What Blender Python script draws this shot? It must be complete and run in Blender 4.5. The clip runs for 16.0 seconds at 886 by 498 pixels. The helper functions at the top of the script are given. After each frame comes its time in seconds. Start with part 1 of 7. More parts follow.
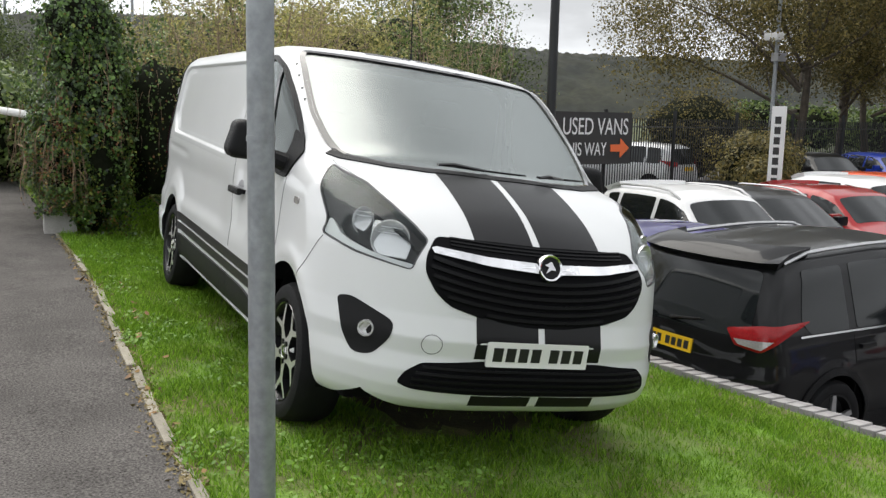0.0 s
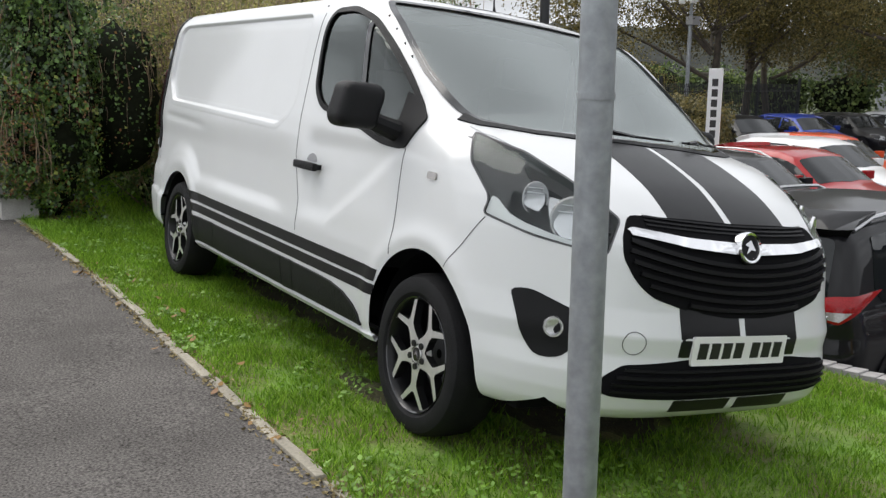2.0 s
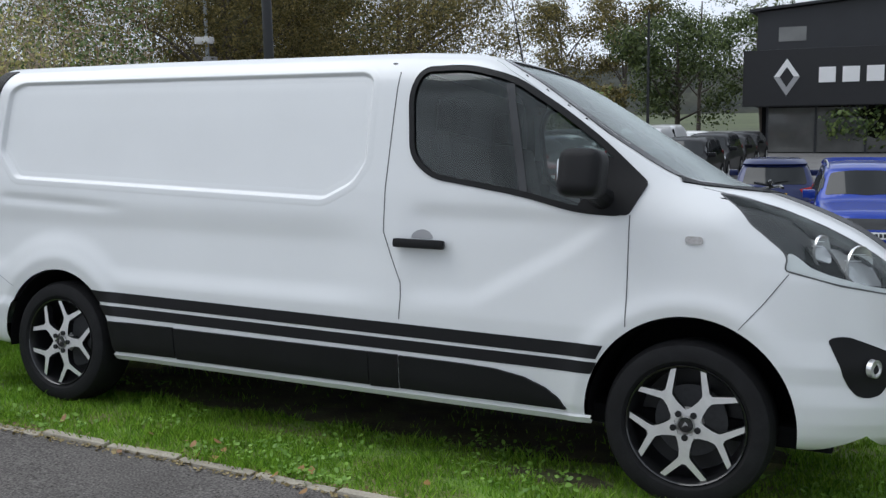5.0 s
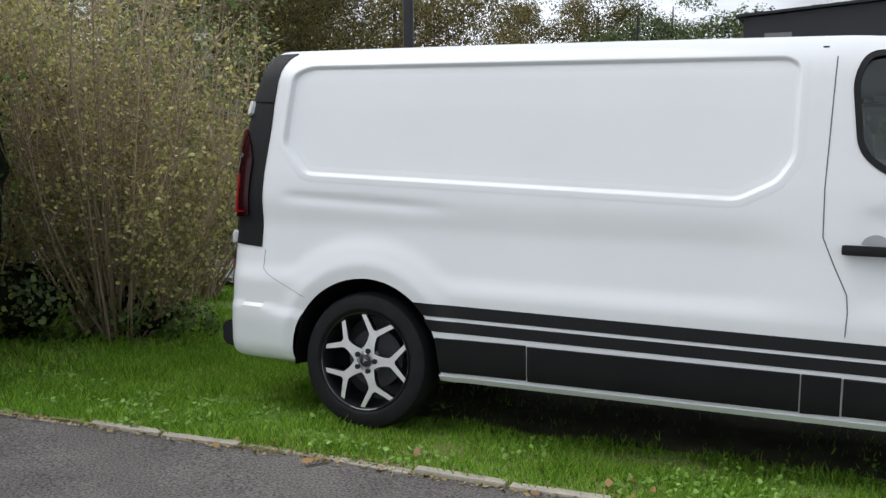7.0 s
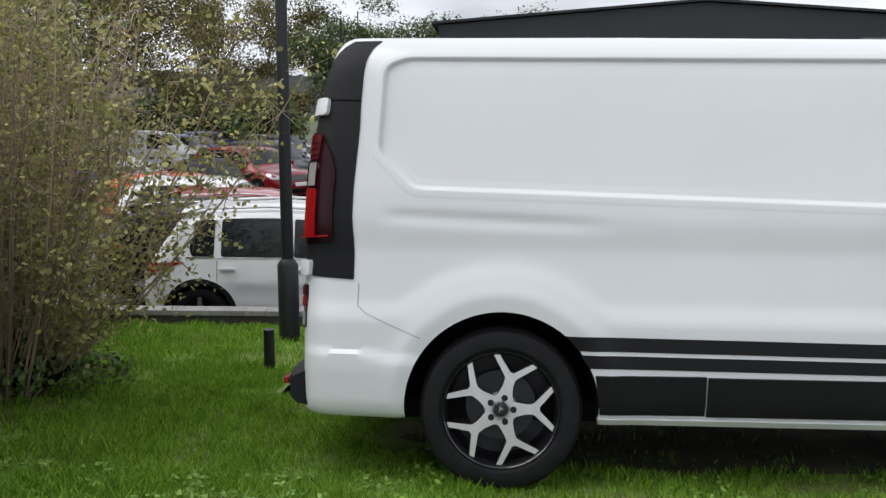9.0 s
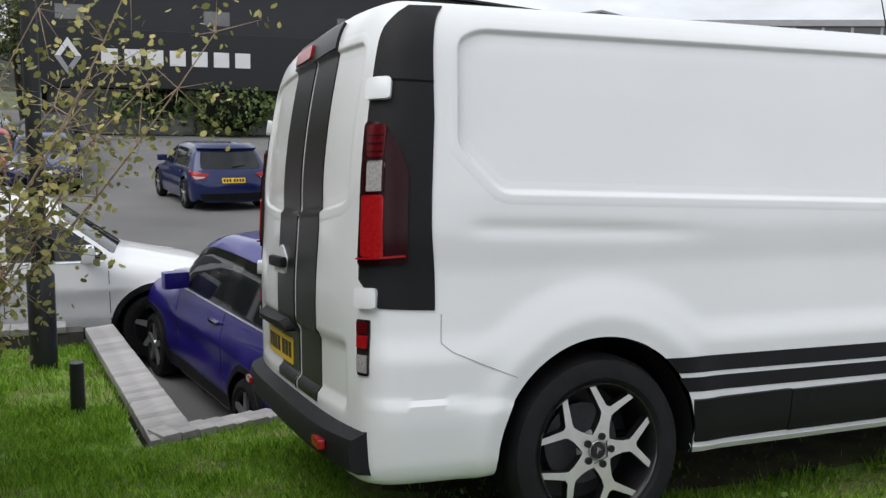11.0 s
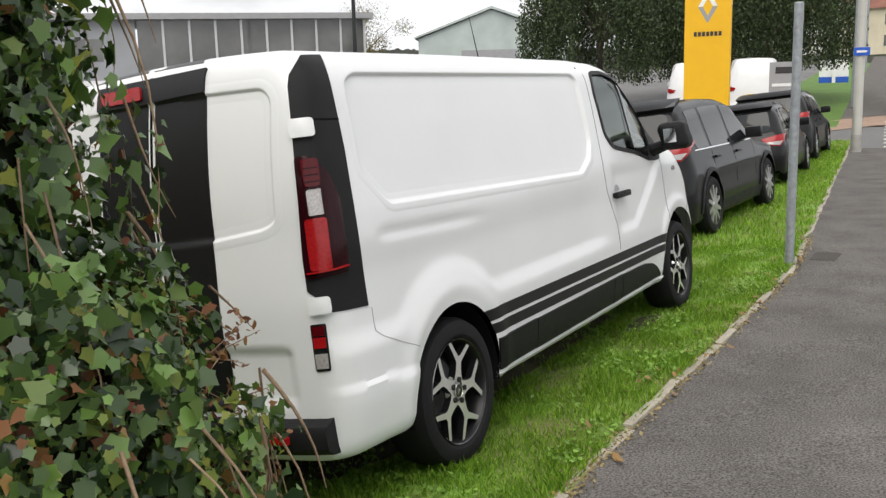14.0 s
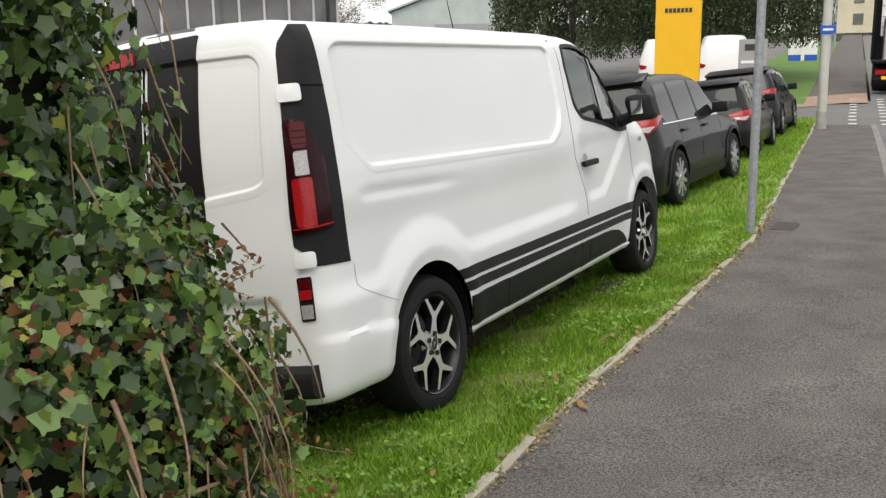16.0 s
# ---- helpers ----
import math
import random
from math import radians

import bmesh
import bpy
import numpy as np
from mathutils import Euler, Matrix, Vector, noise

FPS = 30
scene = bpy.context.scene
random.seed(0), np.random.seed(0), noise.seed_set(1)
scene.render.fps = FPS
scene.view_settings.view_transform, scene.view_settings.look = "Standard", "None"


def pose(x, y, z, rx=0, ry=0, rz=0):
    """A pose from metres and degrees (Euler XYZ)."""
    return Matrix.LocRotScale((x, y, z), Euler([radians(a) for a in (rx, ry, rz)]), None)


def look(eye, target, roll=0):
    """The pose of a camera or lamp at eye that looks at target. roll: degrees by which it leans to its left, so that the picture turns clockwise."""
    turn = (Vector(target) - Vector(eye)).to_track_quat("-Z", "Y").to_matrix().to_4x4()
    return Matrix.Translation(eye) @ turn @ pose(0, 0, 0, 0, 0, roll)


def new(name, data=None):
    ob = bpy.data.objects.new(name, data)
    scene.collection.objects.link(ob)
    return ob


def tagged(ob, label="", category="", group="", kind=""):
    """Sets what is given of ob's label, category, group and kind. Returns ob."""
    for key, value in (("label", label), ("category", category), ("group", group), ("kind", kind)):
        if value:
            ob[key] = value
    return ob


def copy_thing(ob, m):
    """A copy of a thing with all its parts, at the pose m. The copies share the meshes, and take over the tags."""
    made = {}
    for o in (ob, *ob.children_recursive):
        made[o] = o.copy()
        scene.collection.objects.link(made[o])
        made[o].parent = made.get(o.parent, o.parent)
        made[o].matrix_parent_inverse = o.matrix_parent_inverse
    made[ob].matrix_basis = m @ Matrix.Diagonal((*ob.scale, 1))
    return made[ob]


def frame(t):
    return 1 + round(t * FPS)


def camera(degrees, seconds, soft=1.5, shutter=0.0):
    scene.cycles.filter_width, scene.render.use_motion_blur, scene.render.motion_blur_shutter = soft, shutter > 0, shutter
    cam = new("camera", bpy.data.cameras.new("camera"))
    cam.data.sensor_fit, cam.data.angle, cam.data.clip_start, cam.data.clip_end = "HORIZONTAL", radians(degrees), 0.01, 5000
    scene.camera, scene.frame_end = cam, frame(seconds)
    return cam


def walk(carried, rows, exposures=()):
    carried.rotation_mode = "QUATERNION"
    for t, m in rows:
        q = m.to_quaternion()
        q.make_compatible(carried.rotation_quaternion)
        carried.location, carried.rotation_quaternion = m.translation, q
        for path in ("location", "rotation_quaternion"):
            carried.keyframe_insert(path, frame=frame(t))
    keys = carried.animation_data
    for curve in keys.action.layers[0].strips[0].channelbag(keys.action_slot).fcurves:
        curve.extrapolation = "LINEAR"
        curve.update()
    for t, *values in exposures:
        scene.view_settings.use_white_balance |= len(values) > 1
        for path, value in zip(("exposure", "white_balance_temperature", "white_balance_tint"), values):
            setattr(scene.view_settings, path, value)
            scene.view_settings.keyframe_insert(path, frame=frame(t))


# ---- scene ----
cam = camera(50.5, 16.0, soft=1.4)
PATH = [
    (0, (7.93, -2.07, 1.637), (6.135, -1.24, 1.334), 1.4),
    (0.5, (7.854, -2.112, 1.632), (6.049, -1.317, 1.301), 1.8),
    (1, (7.591, -2.345, 1.627), (5.822, -1.484, 1.267), 1.8),
    (1.5, (7.234, -2.504, 1.603), (5.508, -1.563, 1.236), 1.0),
    (2, (6.793, -2.768, 1.568), (5.115, -1.741, 1.204), 0.7),
    (2.5, (6.337, -3.113, 1.569), (4.756, -1.938, 1.226), -1.0),
    (3, (5.847, -3.367, 1.599), (4.442, -1.976, 1.294), -1.9),
    (3.2, (5.676, -3.485, 1.628), (4.362, -2.004, 1.343), -1.8),
    (5.5, (3.766, -4.747, 1.705), (2.916, -2.961, 1.407), -1.1),
    (6, (3.226, -4.799, 1.683), (2.259, -3.07, 1.406), -1.7),
    (6.5, (2.639, -4.897, 1.666), (1.739, -3.133, 1.391), -0.4),
    (7, (2.131, -4.916, 1.673), (1.363, -3.092, 1.383), -0.6),
    (7.5, (1.552, -4.937, 1.717), (0.883, -3.073, 1.439), -0.8),
    (8, (0.814, -4.982, 1.693), (0.361, -3.051, 1.433), -1.0),
    (8.5, (0.45, -4.765, 1.727), (0.088, -2.822, 1.425), -0.5),
    (9, (-0.047, -4.667, 1.681), (-0.146, -2.691, 1.391), -0.1),
    (9.5, (-0.481, -4.447, 1.67), (-0.313, -2.478, 1.362), 0.1),
    (9.7, (-0.694, -4.359, 1.667), (-0.407, -2.403, 1.366), 0.9),
    (12, (-2.308, -2.962, 1.733), (-1.239, -1.326, 1.308), 0.1),
    (12.5, (-2.621, -2.761, 1.755), (-1.301, -1.325, 1.31), 0.2),
    (13, (-2.905, -2.788, 1.773), (-1.368, -1.58, 1.349), 0.6),
    (13.5, (-3.269, -2.849, 1.809), (-1.6, -1.821, 1.413), 0.2),
    (14, (-3.614, -2.949, 1.858), (-1.918, -1.948, 1.508), -1.5),
    (14.5, (-3.901, -3.05, 1.875), (-2.177, -2.089, 1.548), -1.3),
    (15, (-4.157, -3.081, 1.881), (-2.409, -2.172, 1.538), -1.7),
    (15.5, (-4.156, -3.07, 1.883), (-2.401, -2.186, 1.511), -1.8),
    (16, (-3.861, -3.064, 1.838), (-2.145, -2.119, 1.435), -0.9),
]
walk(cam, [(t, look(eye, target, roll)) for t, eye, target, roll in PATH], exposures=[(0.0, 0.24, 6600, 9), (1.0, 0.20, 6650, 10), (2.0, 0.18, 6500, 10), (3.2, 0.12, 6450, 10), (5.3, -0.16, 5950, 9), (6.0, 0.0, 6200, 10), (7.0, 0.06, 6200, 10), (8.5, 0.08, 6350, 10), (9.5, -0.02, 6200, 10), (11.8, 0.14, 6450, 10), (13.5, 0.22, 6650, 10), (16.0, 0.27, 6850, 10)])

# ---- sky and sun: a bright overcast afternoon ----
world = bpy.data.worlds.new("overcast_sky")
scene.world = world
world.use_nodes = True
wn, wl = world.node_tree.nodes, world.node_tree.links
wn.clear()
sky = wn.new("ShaderNodeTexSky")
sky.sky_type = "NISHITA"
sky.sun_disc = False
sky.sun_elevation, sky.sun_rotation = radians(57), radians(257)
sky.air_density, sky.dust_density, sky.ozone_density = 1.0, 4.0, 1.0
grey = wn.new("ShaderNodeHueSaturation")
grey.inputs["Saturation"].default_value = 0.22
wl.new(sky.outputs[0], grey.inputs["Color"])
tc = wn.new("ShaderNodeTexCoord")
mp = wn.new("ShaderNodeMapping")
mp.inputs["Scale"].default_value = (1.0, 1.0, 3.2)
wl.new(tc.outputs["Generated"], mp.inputs["Vector"])
cl = wn.new("ShaderNodeTexNoise")
cl.inputs["Scale"].default_value, cl.inputs["Detail"].default_value, cl.inputs["Roughness"].default_value = 2.4, 7.0, 0.55
wl.new(mp.outputs[0], cl.inputs["Vector"])
cr = wn.new("ShaderNodeMapRange")
cr.inputs["From Min"].default_value, cr.inputs["From Max"].default_value = 0.34, 0.66
cr.inputs["To Min"].default_value, cr.inputs["To Max"].default_value = 0.62, 1.25
wl.new(cl.outputs["Fac"], cr.inputs["Value"])
white = wn.new("ShaderNodeMix")
white.data_type = "RGBA"
white.inputs["Factor"].default_value = 0.80
white.inputs["B"].default_value = (9.0, 9.3, 9.8, 1)
wl.new(grey.outputs[0], white.inputs["A"])
mul = wn.new("ShaderNodeMix")
mul.data_type, mul.blend_type = "RGBA", "MULTIPLY"
mul.inputs["Factor"].default_value = 1.0
wl.new(white.outputs["Result"], mul.inputs["A"])
wl.new(cr.outputs[0], mul.inputs["B"])
bg = wn.new("ShaderNodeBackground")
bg.inputs["Strength"].default_value = 0.12
wl.new(mul.outputs["Result"], bg.inputs["Color"])
wo = wn.new("ShaderNodeOutputWorld")
wl.new(bg.outputs[0], wo.inputs["Surface"])

sun = new("sun", bpy.data.lights.new("sun", "SUN"))
sun.data.energy, sun.data.angle, sun.data.color = 1.75, radians(55), (1.0, 0.96, 0.9)
sun.matrix_world = look((0, 0, 30), (11.5, 2.6, 12))

# ---- materials ----
def mat(name, color, rough=0.5, metal=0.0, coat=0.0, coat_rough=0.03, spec=0.5, grain=0.0, grain_scale=60.0, stain=0.0, stain_scale=3.0,
        bump=0.0, bump_scale=80.0, island=0.0, objrand=0.0, color2=None, mixscale=8.0, translucent=0.0, emit=0.0, space="Object", rough_var=0.0):
    """A Principled material with variation at two scales, fine relief and optional per-piece variation."""
    m = bpy.data.materials.new(name)
    m.use_nodes = True
    n, l = m.node_tree.nodes, m.node_tree.links
    p = n["Principled BSDF"]
    p.inputs["Base Color"].default_value = (*color, 1)
    p.inputs["Roughness"].default_value, p.inputs["Metallic"].default_value = rough, metal
    p.inputs["Coat Weight"].default_value, p.inputs["Coat Roughness"].default_value = coat, coat_rough
    p.inputs["Specular IOR Level"].default_value = spec
    if emit:
        p.inputs["Emission Color"].default_value, p.inputs["Emission Strength"].default_value = (*color, 1), emit
    coords = n.new("ShaderNodeTexCoord").outputs[space]
    last = None

    def noise_tex(scale, detail=4.0):
        t = n.new("ShaderNodeTexNoise")
        t.inputs["Scale"].default_value, t.inputs["Detail"].default_value = scale, detail
        l.new(coords, t.inputs["Vector"])
        return t.outputs["Fac"]

    def scaled(value, lo, hi, a=0.25, b=0.75):
        r = n.new("ShaderNodeMapRange")
        r.inputs["From Min"].default_value, r.inputs["From Max"].default_value = a, b
        r.inputs["To Min"].default_value, r.inputs["To Max"].default_value = lo, hi
        l.new(value, r.inputs["Value"])
        return r.outputs[0]

    def times(color_out, factor):
        v = n.new("ShaderNodeMix")
        v.data_type, v.blend_type = "RGBA", "MULTIPLY"
        v.inputs["Factor"].default_value = 1
        if color_out is None:
            v.inputs["A"].default_value = (*color, 1)
        else:
            l.new(color_out, v.inputs["A"])
        l.new(factor, v.inputs["B"])
        return v.outputs["Result"]

    if color2:
        v = n.new("ShaderNodeMix")
        v.data_type = "RGBA"
        v.inputs["A"].default_value, v.inputs["B"].default_value = (*color, 1), (*color2, 1)
        if island:
            g = n.new("ShaderNodeNewGeometry")
            l.new(g.outputs["Random Per Island"], v.inputs["Factor"])
        else:
            l.new(scaled(noise_tex(mixscale), 0, 1, 0.38, 0.62), v.inputs["Factor"])
        last = v.outputs["Result"]
    if grain:
        last = times(last, scaled(noise_tex(grain_scale), 1 - grain, 1 + grain))
    if stain:
        last = times(last, scaled(noise_tex(stain_scale, 6), 1 - stain, 1 + stain))
    if island:
        g = n.new("ShaderNodeNewGeometry")
        last = times(last, scaled(g.outputs["Random Per Island"], 1 - island, 1 + island, 0, 1))
    if objrand:
        o = n.new("ShaderNodeObjectInfo")
        last = times(last, scaled(o.outputs["Random"], 1 - objrand, 1 + objrand, 0, 1))
    if last is not None:
        l.new(last, p.inputs["Base Color"])
    if rough_var:
        l.new(scaled(noise_tex(stain_scale * 2), rough - rough_var, rough + rough_var), p.inputs["Roughness"])
    if bump:
        b = n.new("ShaderNodeBump")
        b.inputs["Strength"].default_value, b.inputs["Distance"].default_value = min(1.0, bump), 0.01 * max(1.0, bump)
        l.new(noise_tex(bump_scale, 6), b.inputs["Height"])
        l.new(b.outputs[0], p.inputs["Normal"])
    if translucent:
        tr = n.new("ShaderNodeBsdfTranslucent")
        tr.inputs["Color"].default_value = (*[min(1, c * 1.6) for c in color], 1)
        if last is not None:
            l.new(last, tr.inputs["Color"])
        mx = n.new("ShaderNodeMixShader")
        mx.inputs[0].default_value = translucent
        l.new(p.outputs[0], mx.inputs[1])
        l.new(tr.outputs[0], mx.inputs[2])
        l.new(mx.outputs[0], n["Material Output"].inputs["Surface"])
    return m


def glass(name, tint, ior=1.5, rough=0.0):
    """A thin pane: clear or tinted, with Fresnel gloss."""
    m = bpy.data.materials.new(name)
    m.use_nodes = True
    n, l = m.node_tree.nodes, m.node_tree.links
    n.remove(n["Principled BSDF"])
    t, g, f, x = n.new("ShaderNodeBsdfTransparent"), n.new("ShaderNodeBsdfGlossy"), n.new("ShaderNodeFresnel"), n.new("ShaderNodeMixShader")
    t.inputs[0].default_value = (*tint, 1)
    g.inputs["Roughness"].default_value = rough
    g.inputs["Color"].default_value = (0.94, 1.0, 0.98, 1)
    f.inputs["IOR"].default_value = ior
    l.new(f.outputs[0], x.inputs[0])
    l.new(t.outputs[0], x.inputs[1])
    l.new(g.outputs[0], x.inputs[2])
    l.new(x.outputs[0], n["Material Output"].inputs["Surface"])
    return m


def paint(name, color, rough=0.38, coat=0.8, metal=0.0):
    return mat(name, color, rough, metal, coat=coat * 0.9, coat_rough=0.025, spec=0.12, grain=0.03, grain_scale=900, stain=0.04, stain_scale=2.5)


WHITE = mat("white_van_paint", (0.700, 0.710, 0.715), 0.34, coat=0.55, coat_rough=0.06, stain=0.025, stain_scale=2.0, grain=0.01, grain_scale=300)
STRIPE = mat("satin_black_vinyl", (0.008, 0.008, 0.009), 0.34, spec=0.3, stain=0.12, stain_scale=4, bump=0.05, bump_scale=300)
PLASTIC = mat("black_textured_plastic", (0.009, 0.009, 0.010), 0.5, spec=0.2, stain=0.2, stain_scale=5, bump=0.25, bump_scale=700)
GLOSS = mat("gloss_black", (0.012, 0.012, 0.013), 0.12, coat=0.6)
GRILLEBLACK = mat("grille_black", (0.007, 0.007, 0.008), 0.45, spec=0.14, bump=0.1, bump_scale=500)
DARK = mat("dark_recess", (0.006, 0.006, 0.007), 0.9, spec=0.1, stain=0.2)
SEAM = mat("shut_line", (0.10, 0.10, 0.105), 0.7)
SOFTSEAM = mat("faint_joint", (0.34, 0.34, 0.35), 0.7)
RUBBER = mat("tyre_rubber", (0.010, 0.010, 0.011), 0.7, spec=0.2, stain=0.35, stain_scale=9, grain=0.2, grain_scale=120, bump=0.3, bump_scale=200)
RIMBLACK = mat("rim_black_paint", (0.008, 0.008, 0.009), 0.35, spec=0.35)
MACHINED = mat("machined_alloy", (0.72, 0.71, 0.70), 0.33, 0.75, grain=0.05, grain_scale=500, stain=0.1, stain_scale=20)
CHROME = mat("chrome", (0.82, 0.82, 0.83), 0.07, 1.0, stain=0.04)
ALLOY = mat("silver_alloy", (0.52, 0.52, 0.53), 0.32, 0.85, stain=0.1, stain_scale=14)
GLASS = glass("side_window_glass", (0.50, 0.56, 0.55), 1.62)
WSGLASS = glass("windscreen_glass", (0.24, 0.30, 0.275), 3.1, 0.22)
LENS = glass("clear_lamp_lens", (0.88, 0.90, 0.90), 1.42)
REFLECTOR = mat("lamp_reflector", (0.74, 0.74, 0.75), 0.26, 0.68, grain=0.15, grain_scale=70, bump=0.15, bump_scale=60)
LAMPWHITE = mat("lamp_light_guide", (0.84, 0.85, 0.85), 0.2, coat=0.5)
CARLAMP = mat("car_headlight", (0.42, 0.43, 0.44), 0.2, 0.5, coat=0.5, grain=0.3, grain_scale=25)
LAMPGREY = mat("lamp_inner_grey", (0.020, 0.020, 0.022), 0.6, spec=0.15)
RED = mat("red_lamp_lens", (0.30, 0.007, 0.009), 0.2, coat=0.25, spec=0.3, grain=0.25, grain_scale=90)
DARKRED = mat("smoked_red_lens", (0.020, 0.002, 0.004), 0.2, spec=0.2, grain=0.2, grain_scale=90)
MIDRED = mat("deep_red_lens", (0.075, 0.003, 0.005), 0.15, spec=0.3, grain=0.25, grain_scale=90)
CLEARLAMP = mat("clear_lamp_block", (0.38, 0.36, 0.35), 0.15, 0.2, coat=0.6, grain=0.25, grain_scale=110)
PLATEW = mat("white_plate", (0.78, 0.78, 0.76), 0.4, stain=0.05)
PLATEY = mat("yellow_plate", (0.80, 0.50, 0.015), 0.4, stain=0.05)
PLATEBAR = mat("plate_print", (0.015, 0.015, 0.016), 0.5)
SEATCLOTH = mat("seat_cloth", (0.035, 0.036, 0.04), 0.9, grain=0.25, grain_scale=200)
TRIMGREY = mat("interior_grey", (0.06, 0.06, 0.065), 0.7, grain=0.15)
GALV = mat("galvanised_steel", (0.33, 0.35, 0.37), 0.5, 0.55, grain=0.10, grain_scale=60, stain=0.22, stain_scale=22, rough_var=0.12)
BLACKPOLE = mat("black_painted_steel", (0.015, 0.016, 0.018), 0.4, stain=0.2)
CONCRETE = mat("concrete", (0.36, 0.35, 0.33), 0.9, grain=0.15, grain_scale=90, stain=0.25, stain_scale=4, bump=0.3, bump_scale=60)
TARMAC = mat("footway_tarmac", (0.132, 0.123, 0.116), 0.95, spec=0.08, grain=0.75, grain_scale=95, stain=0.24, stain_scale=2.2, bump=0.7, bump_scale=220, space="Object")
ROADTAR = mat("road_asphalt", (0.145, 0.142, 0.140), 0.88, grain=0.3, grain_scale=110, stain=0.15, stain_scale=0.5, bump=0.6, bump_scale=160)
LOTTAR = mat("car_park_asphalt", (0.135, 0.132, 0.130), 0.88, grain=0.25, grain_scale=60, stain=0.22, stain_scale=0.35, bump=0.4, bump_scale=90)
SOIL = mat("grass_soil", (0.155, 0.270, 0.038), 0.95, color2=(0.16, 0.16, 0.055), mixscale=2.3, grain=0.45, grain_scale=70, stain=0.3, stain_scale=5, bump=0.9, bump_scale=50)
GRASS = mat("grass_blades", (0.178, 0.380, 0.030), 0.55, spec=0.3, color2=(0.30, 0.47, 0.058), island=0.3, translucent=0.45)
WEED = mat("broad_weed_leaves", (0.15, 0.30, 0.035), 0.5, color2=(0.22, 0.37, 0.06), island=0.25, translucent=0.3)
IVY = mat("ivy_leaves", (0.016, 0.046, 0.013), 0.34, color2=(0.125, 0.215, 0.048), island=0.45, translucent=0.2, coat=0.15)
IVYYELLOW = mat("yellowing_ivy_leaves", (0.13, 0.22, 0.035), 0.42, color2=(0.28, 0.30, 0.06), island=0.3, translucent=0.3)
IVYRED = mat("ivy_turning_leaves", (0.21, 0.055, 0.028), 0.5, color2=(0.24, 0.145, 0.045), island=0.4, translucent=0.25)
SHRUB = mat("shrub_leaves", (0.24, 0.255, 0.075), 0.55, color2=(0.45, 0.40, 0.15), island=0.4, translucent=0.35)
SHRUBGREEN = mat("hedge_leaves", (0.060, 0.115, 0.032), 0.5, color2=(0.17, 0.22, 0.06), island=0.4, translucent=0.3)
OLIVE = mat("autumn_tree_leaves", (0.090, 0.090, 0.030), 0.6, color2=(0.21, 0.165, 0.050), island=0.45, translucent=0.35)
TREEGREEN = mat("tree_leaves", (0.045, 0.075, 0.022), 0.6, color2=(0.11, 0.14, 0.04), island=0.45, translucent=0.3)
WILLOW = mat("willow_leaves", (0.026, 0.048, 0.019), 0.6, color2=(0.075, 0.105, 0.038), island=0.4, translucent=0.3)
TWIG = mat("brown_twigs", (0.34, 0.255, 0.18), 0.85, grain=0.3, grain_scale=90, island=0.3)
VINE = mat("brown_vines", (0.24, 0.165, 0.105), 0.85, grain=0.3, grain_scale=90, island=0.4)
BARK = mat("bark", (0.085, 0.070, 0.055), 0.9, grain=0.35, grain_scale=30, stain=0.3, stain_scale=5, bump=0.8, bump_scale=30)
PAVER = mat("grey_paver", (0.36, 0.345, 0.34), 0.85, grain=0.15, grain_scale=120, stain=0.2, stain_scale=9, objrand=0.16, bump=0.3, bump_scale=120)
KERBSTONE = mat("pale_edging_stone", (0.33, 0.30, 0.24), 0.9, grain=0.2, grain_scale=70, stain=0.3, stain_scale=6, objrand=0.15, bump=0.4, bump_scale=80)
WALLBRICK = mat("dark_retaining_brick", (0.07, 0.062, 0.06), 0.9, grain=0.25, grain_scale=40, stain=0.2)
CLAD = mat("dark_grey_cladding", (0.022, 0.023, 0.027), 0.45, stain=0.15, stain_scale=0.6)
FASCIA = mat("black_fascia", (0.010, 0.010, 0.012), 0.35, stain=0.1)
SILVERSIGN = mat("silver_sign", (0.62, 0.62, 0.63), 0.35, 0.4, stain=0.05)
YELLOW = mat("yellow_sign", (0.86, 0.47, 0.012), 0.45, stain=0.04)
YELLOWGREEN = mat("lime_poster", (0.62, 0.62, 0.08), 0.5)
SIGNGREY = mat("grey_sign", (0.33, 0.33, 0.34), 0.5, stain=0.08)
SIGNBLUE = mat("blue_sign", (0.02, 0.10, 0.50), 0.45, stain=0.05)
SIGNDARK = mat("dark_banner", (0.035, 0.033, 0.034), 0.6, stain=0.1)
SIGNWHITE = mat("white_print", (0.80, 0.80, 0.80), 0.5, stain=0.03)
SIGNORANGE = mat("orange_print", (0.85, 0.18, 0.06), 0.5)
ROADWHITE = mat("white_road_paint", (0.62, 0.61, 0.58), 0.8, grain=0.2, grain_scale=60)
ROADYELLOW = mat("yellow_road_paint", (0.62, 0.42, 0.06), 0.8, grain=0.25, grain_scale=60)
GREYWALL = mat("grey_render", (0.33, 0.34, 0.36), 0.7, stain=0.1, stain_scale=0.5)
GREENROOF = mat("pale_green_sheet", (0.44, 0.50, 0.48), 0.6, stain=0.15, stain_scale=0.6)
TERRACOTTA = mat("roof_tiles", (0.20, 0.085, 0.06), 0.8, stain=0.2, stain_scale=1)
CREAM = mat("cream_render", (0.62, 0.56, 0.42), 0.8, stain=0.12, stain_scale=0.6)
HILL = mat("wooded_hillside", (0.009, 0.013, 0.008), 0.95, color2=(0.022, 0.024, 0.013), mixscale=0.06, grain=0.5, grain_scale=0.35, stain=0.3, stain_scale=0.03)
FIELD = mat("far_ground", (0.07, 0.085, 0.035), 0.95, stain=0.3, stain_scale=0.05, grain=0.3, grain_scale=2)
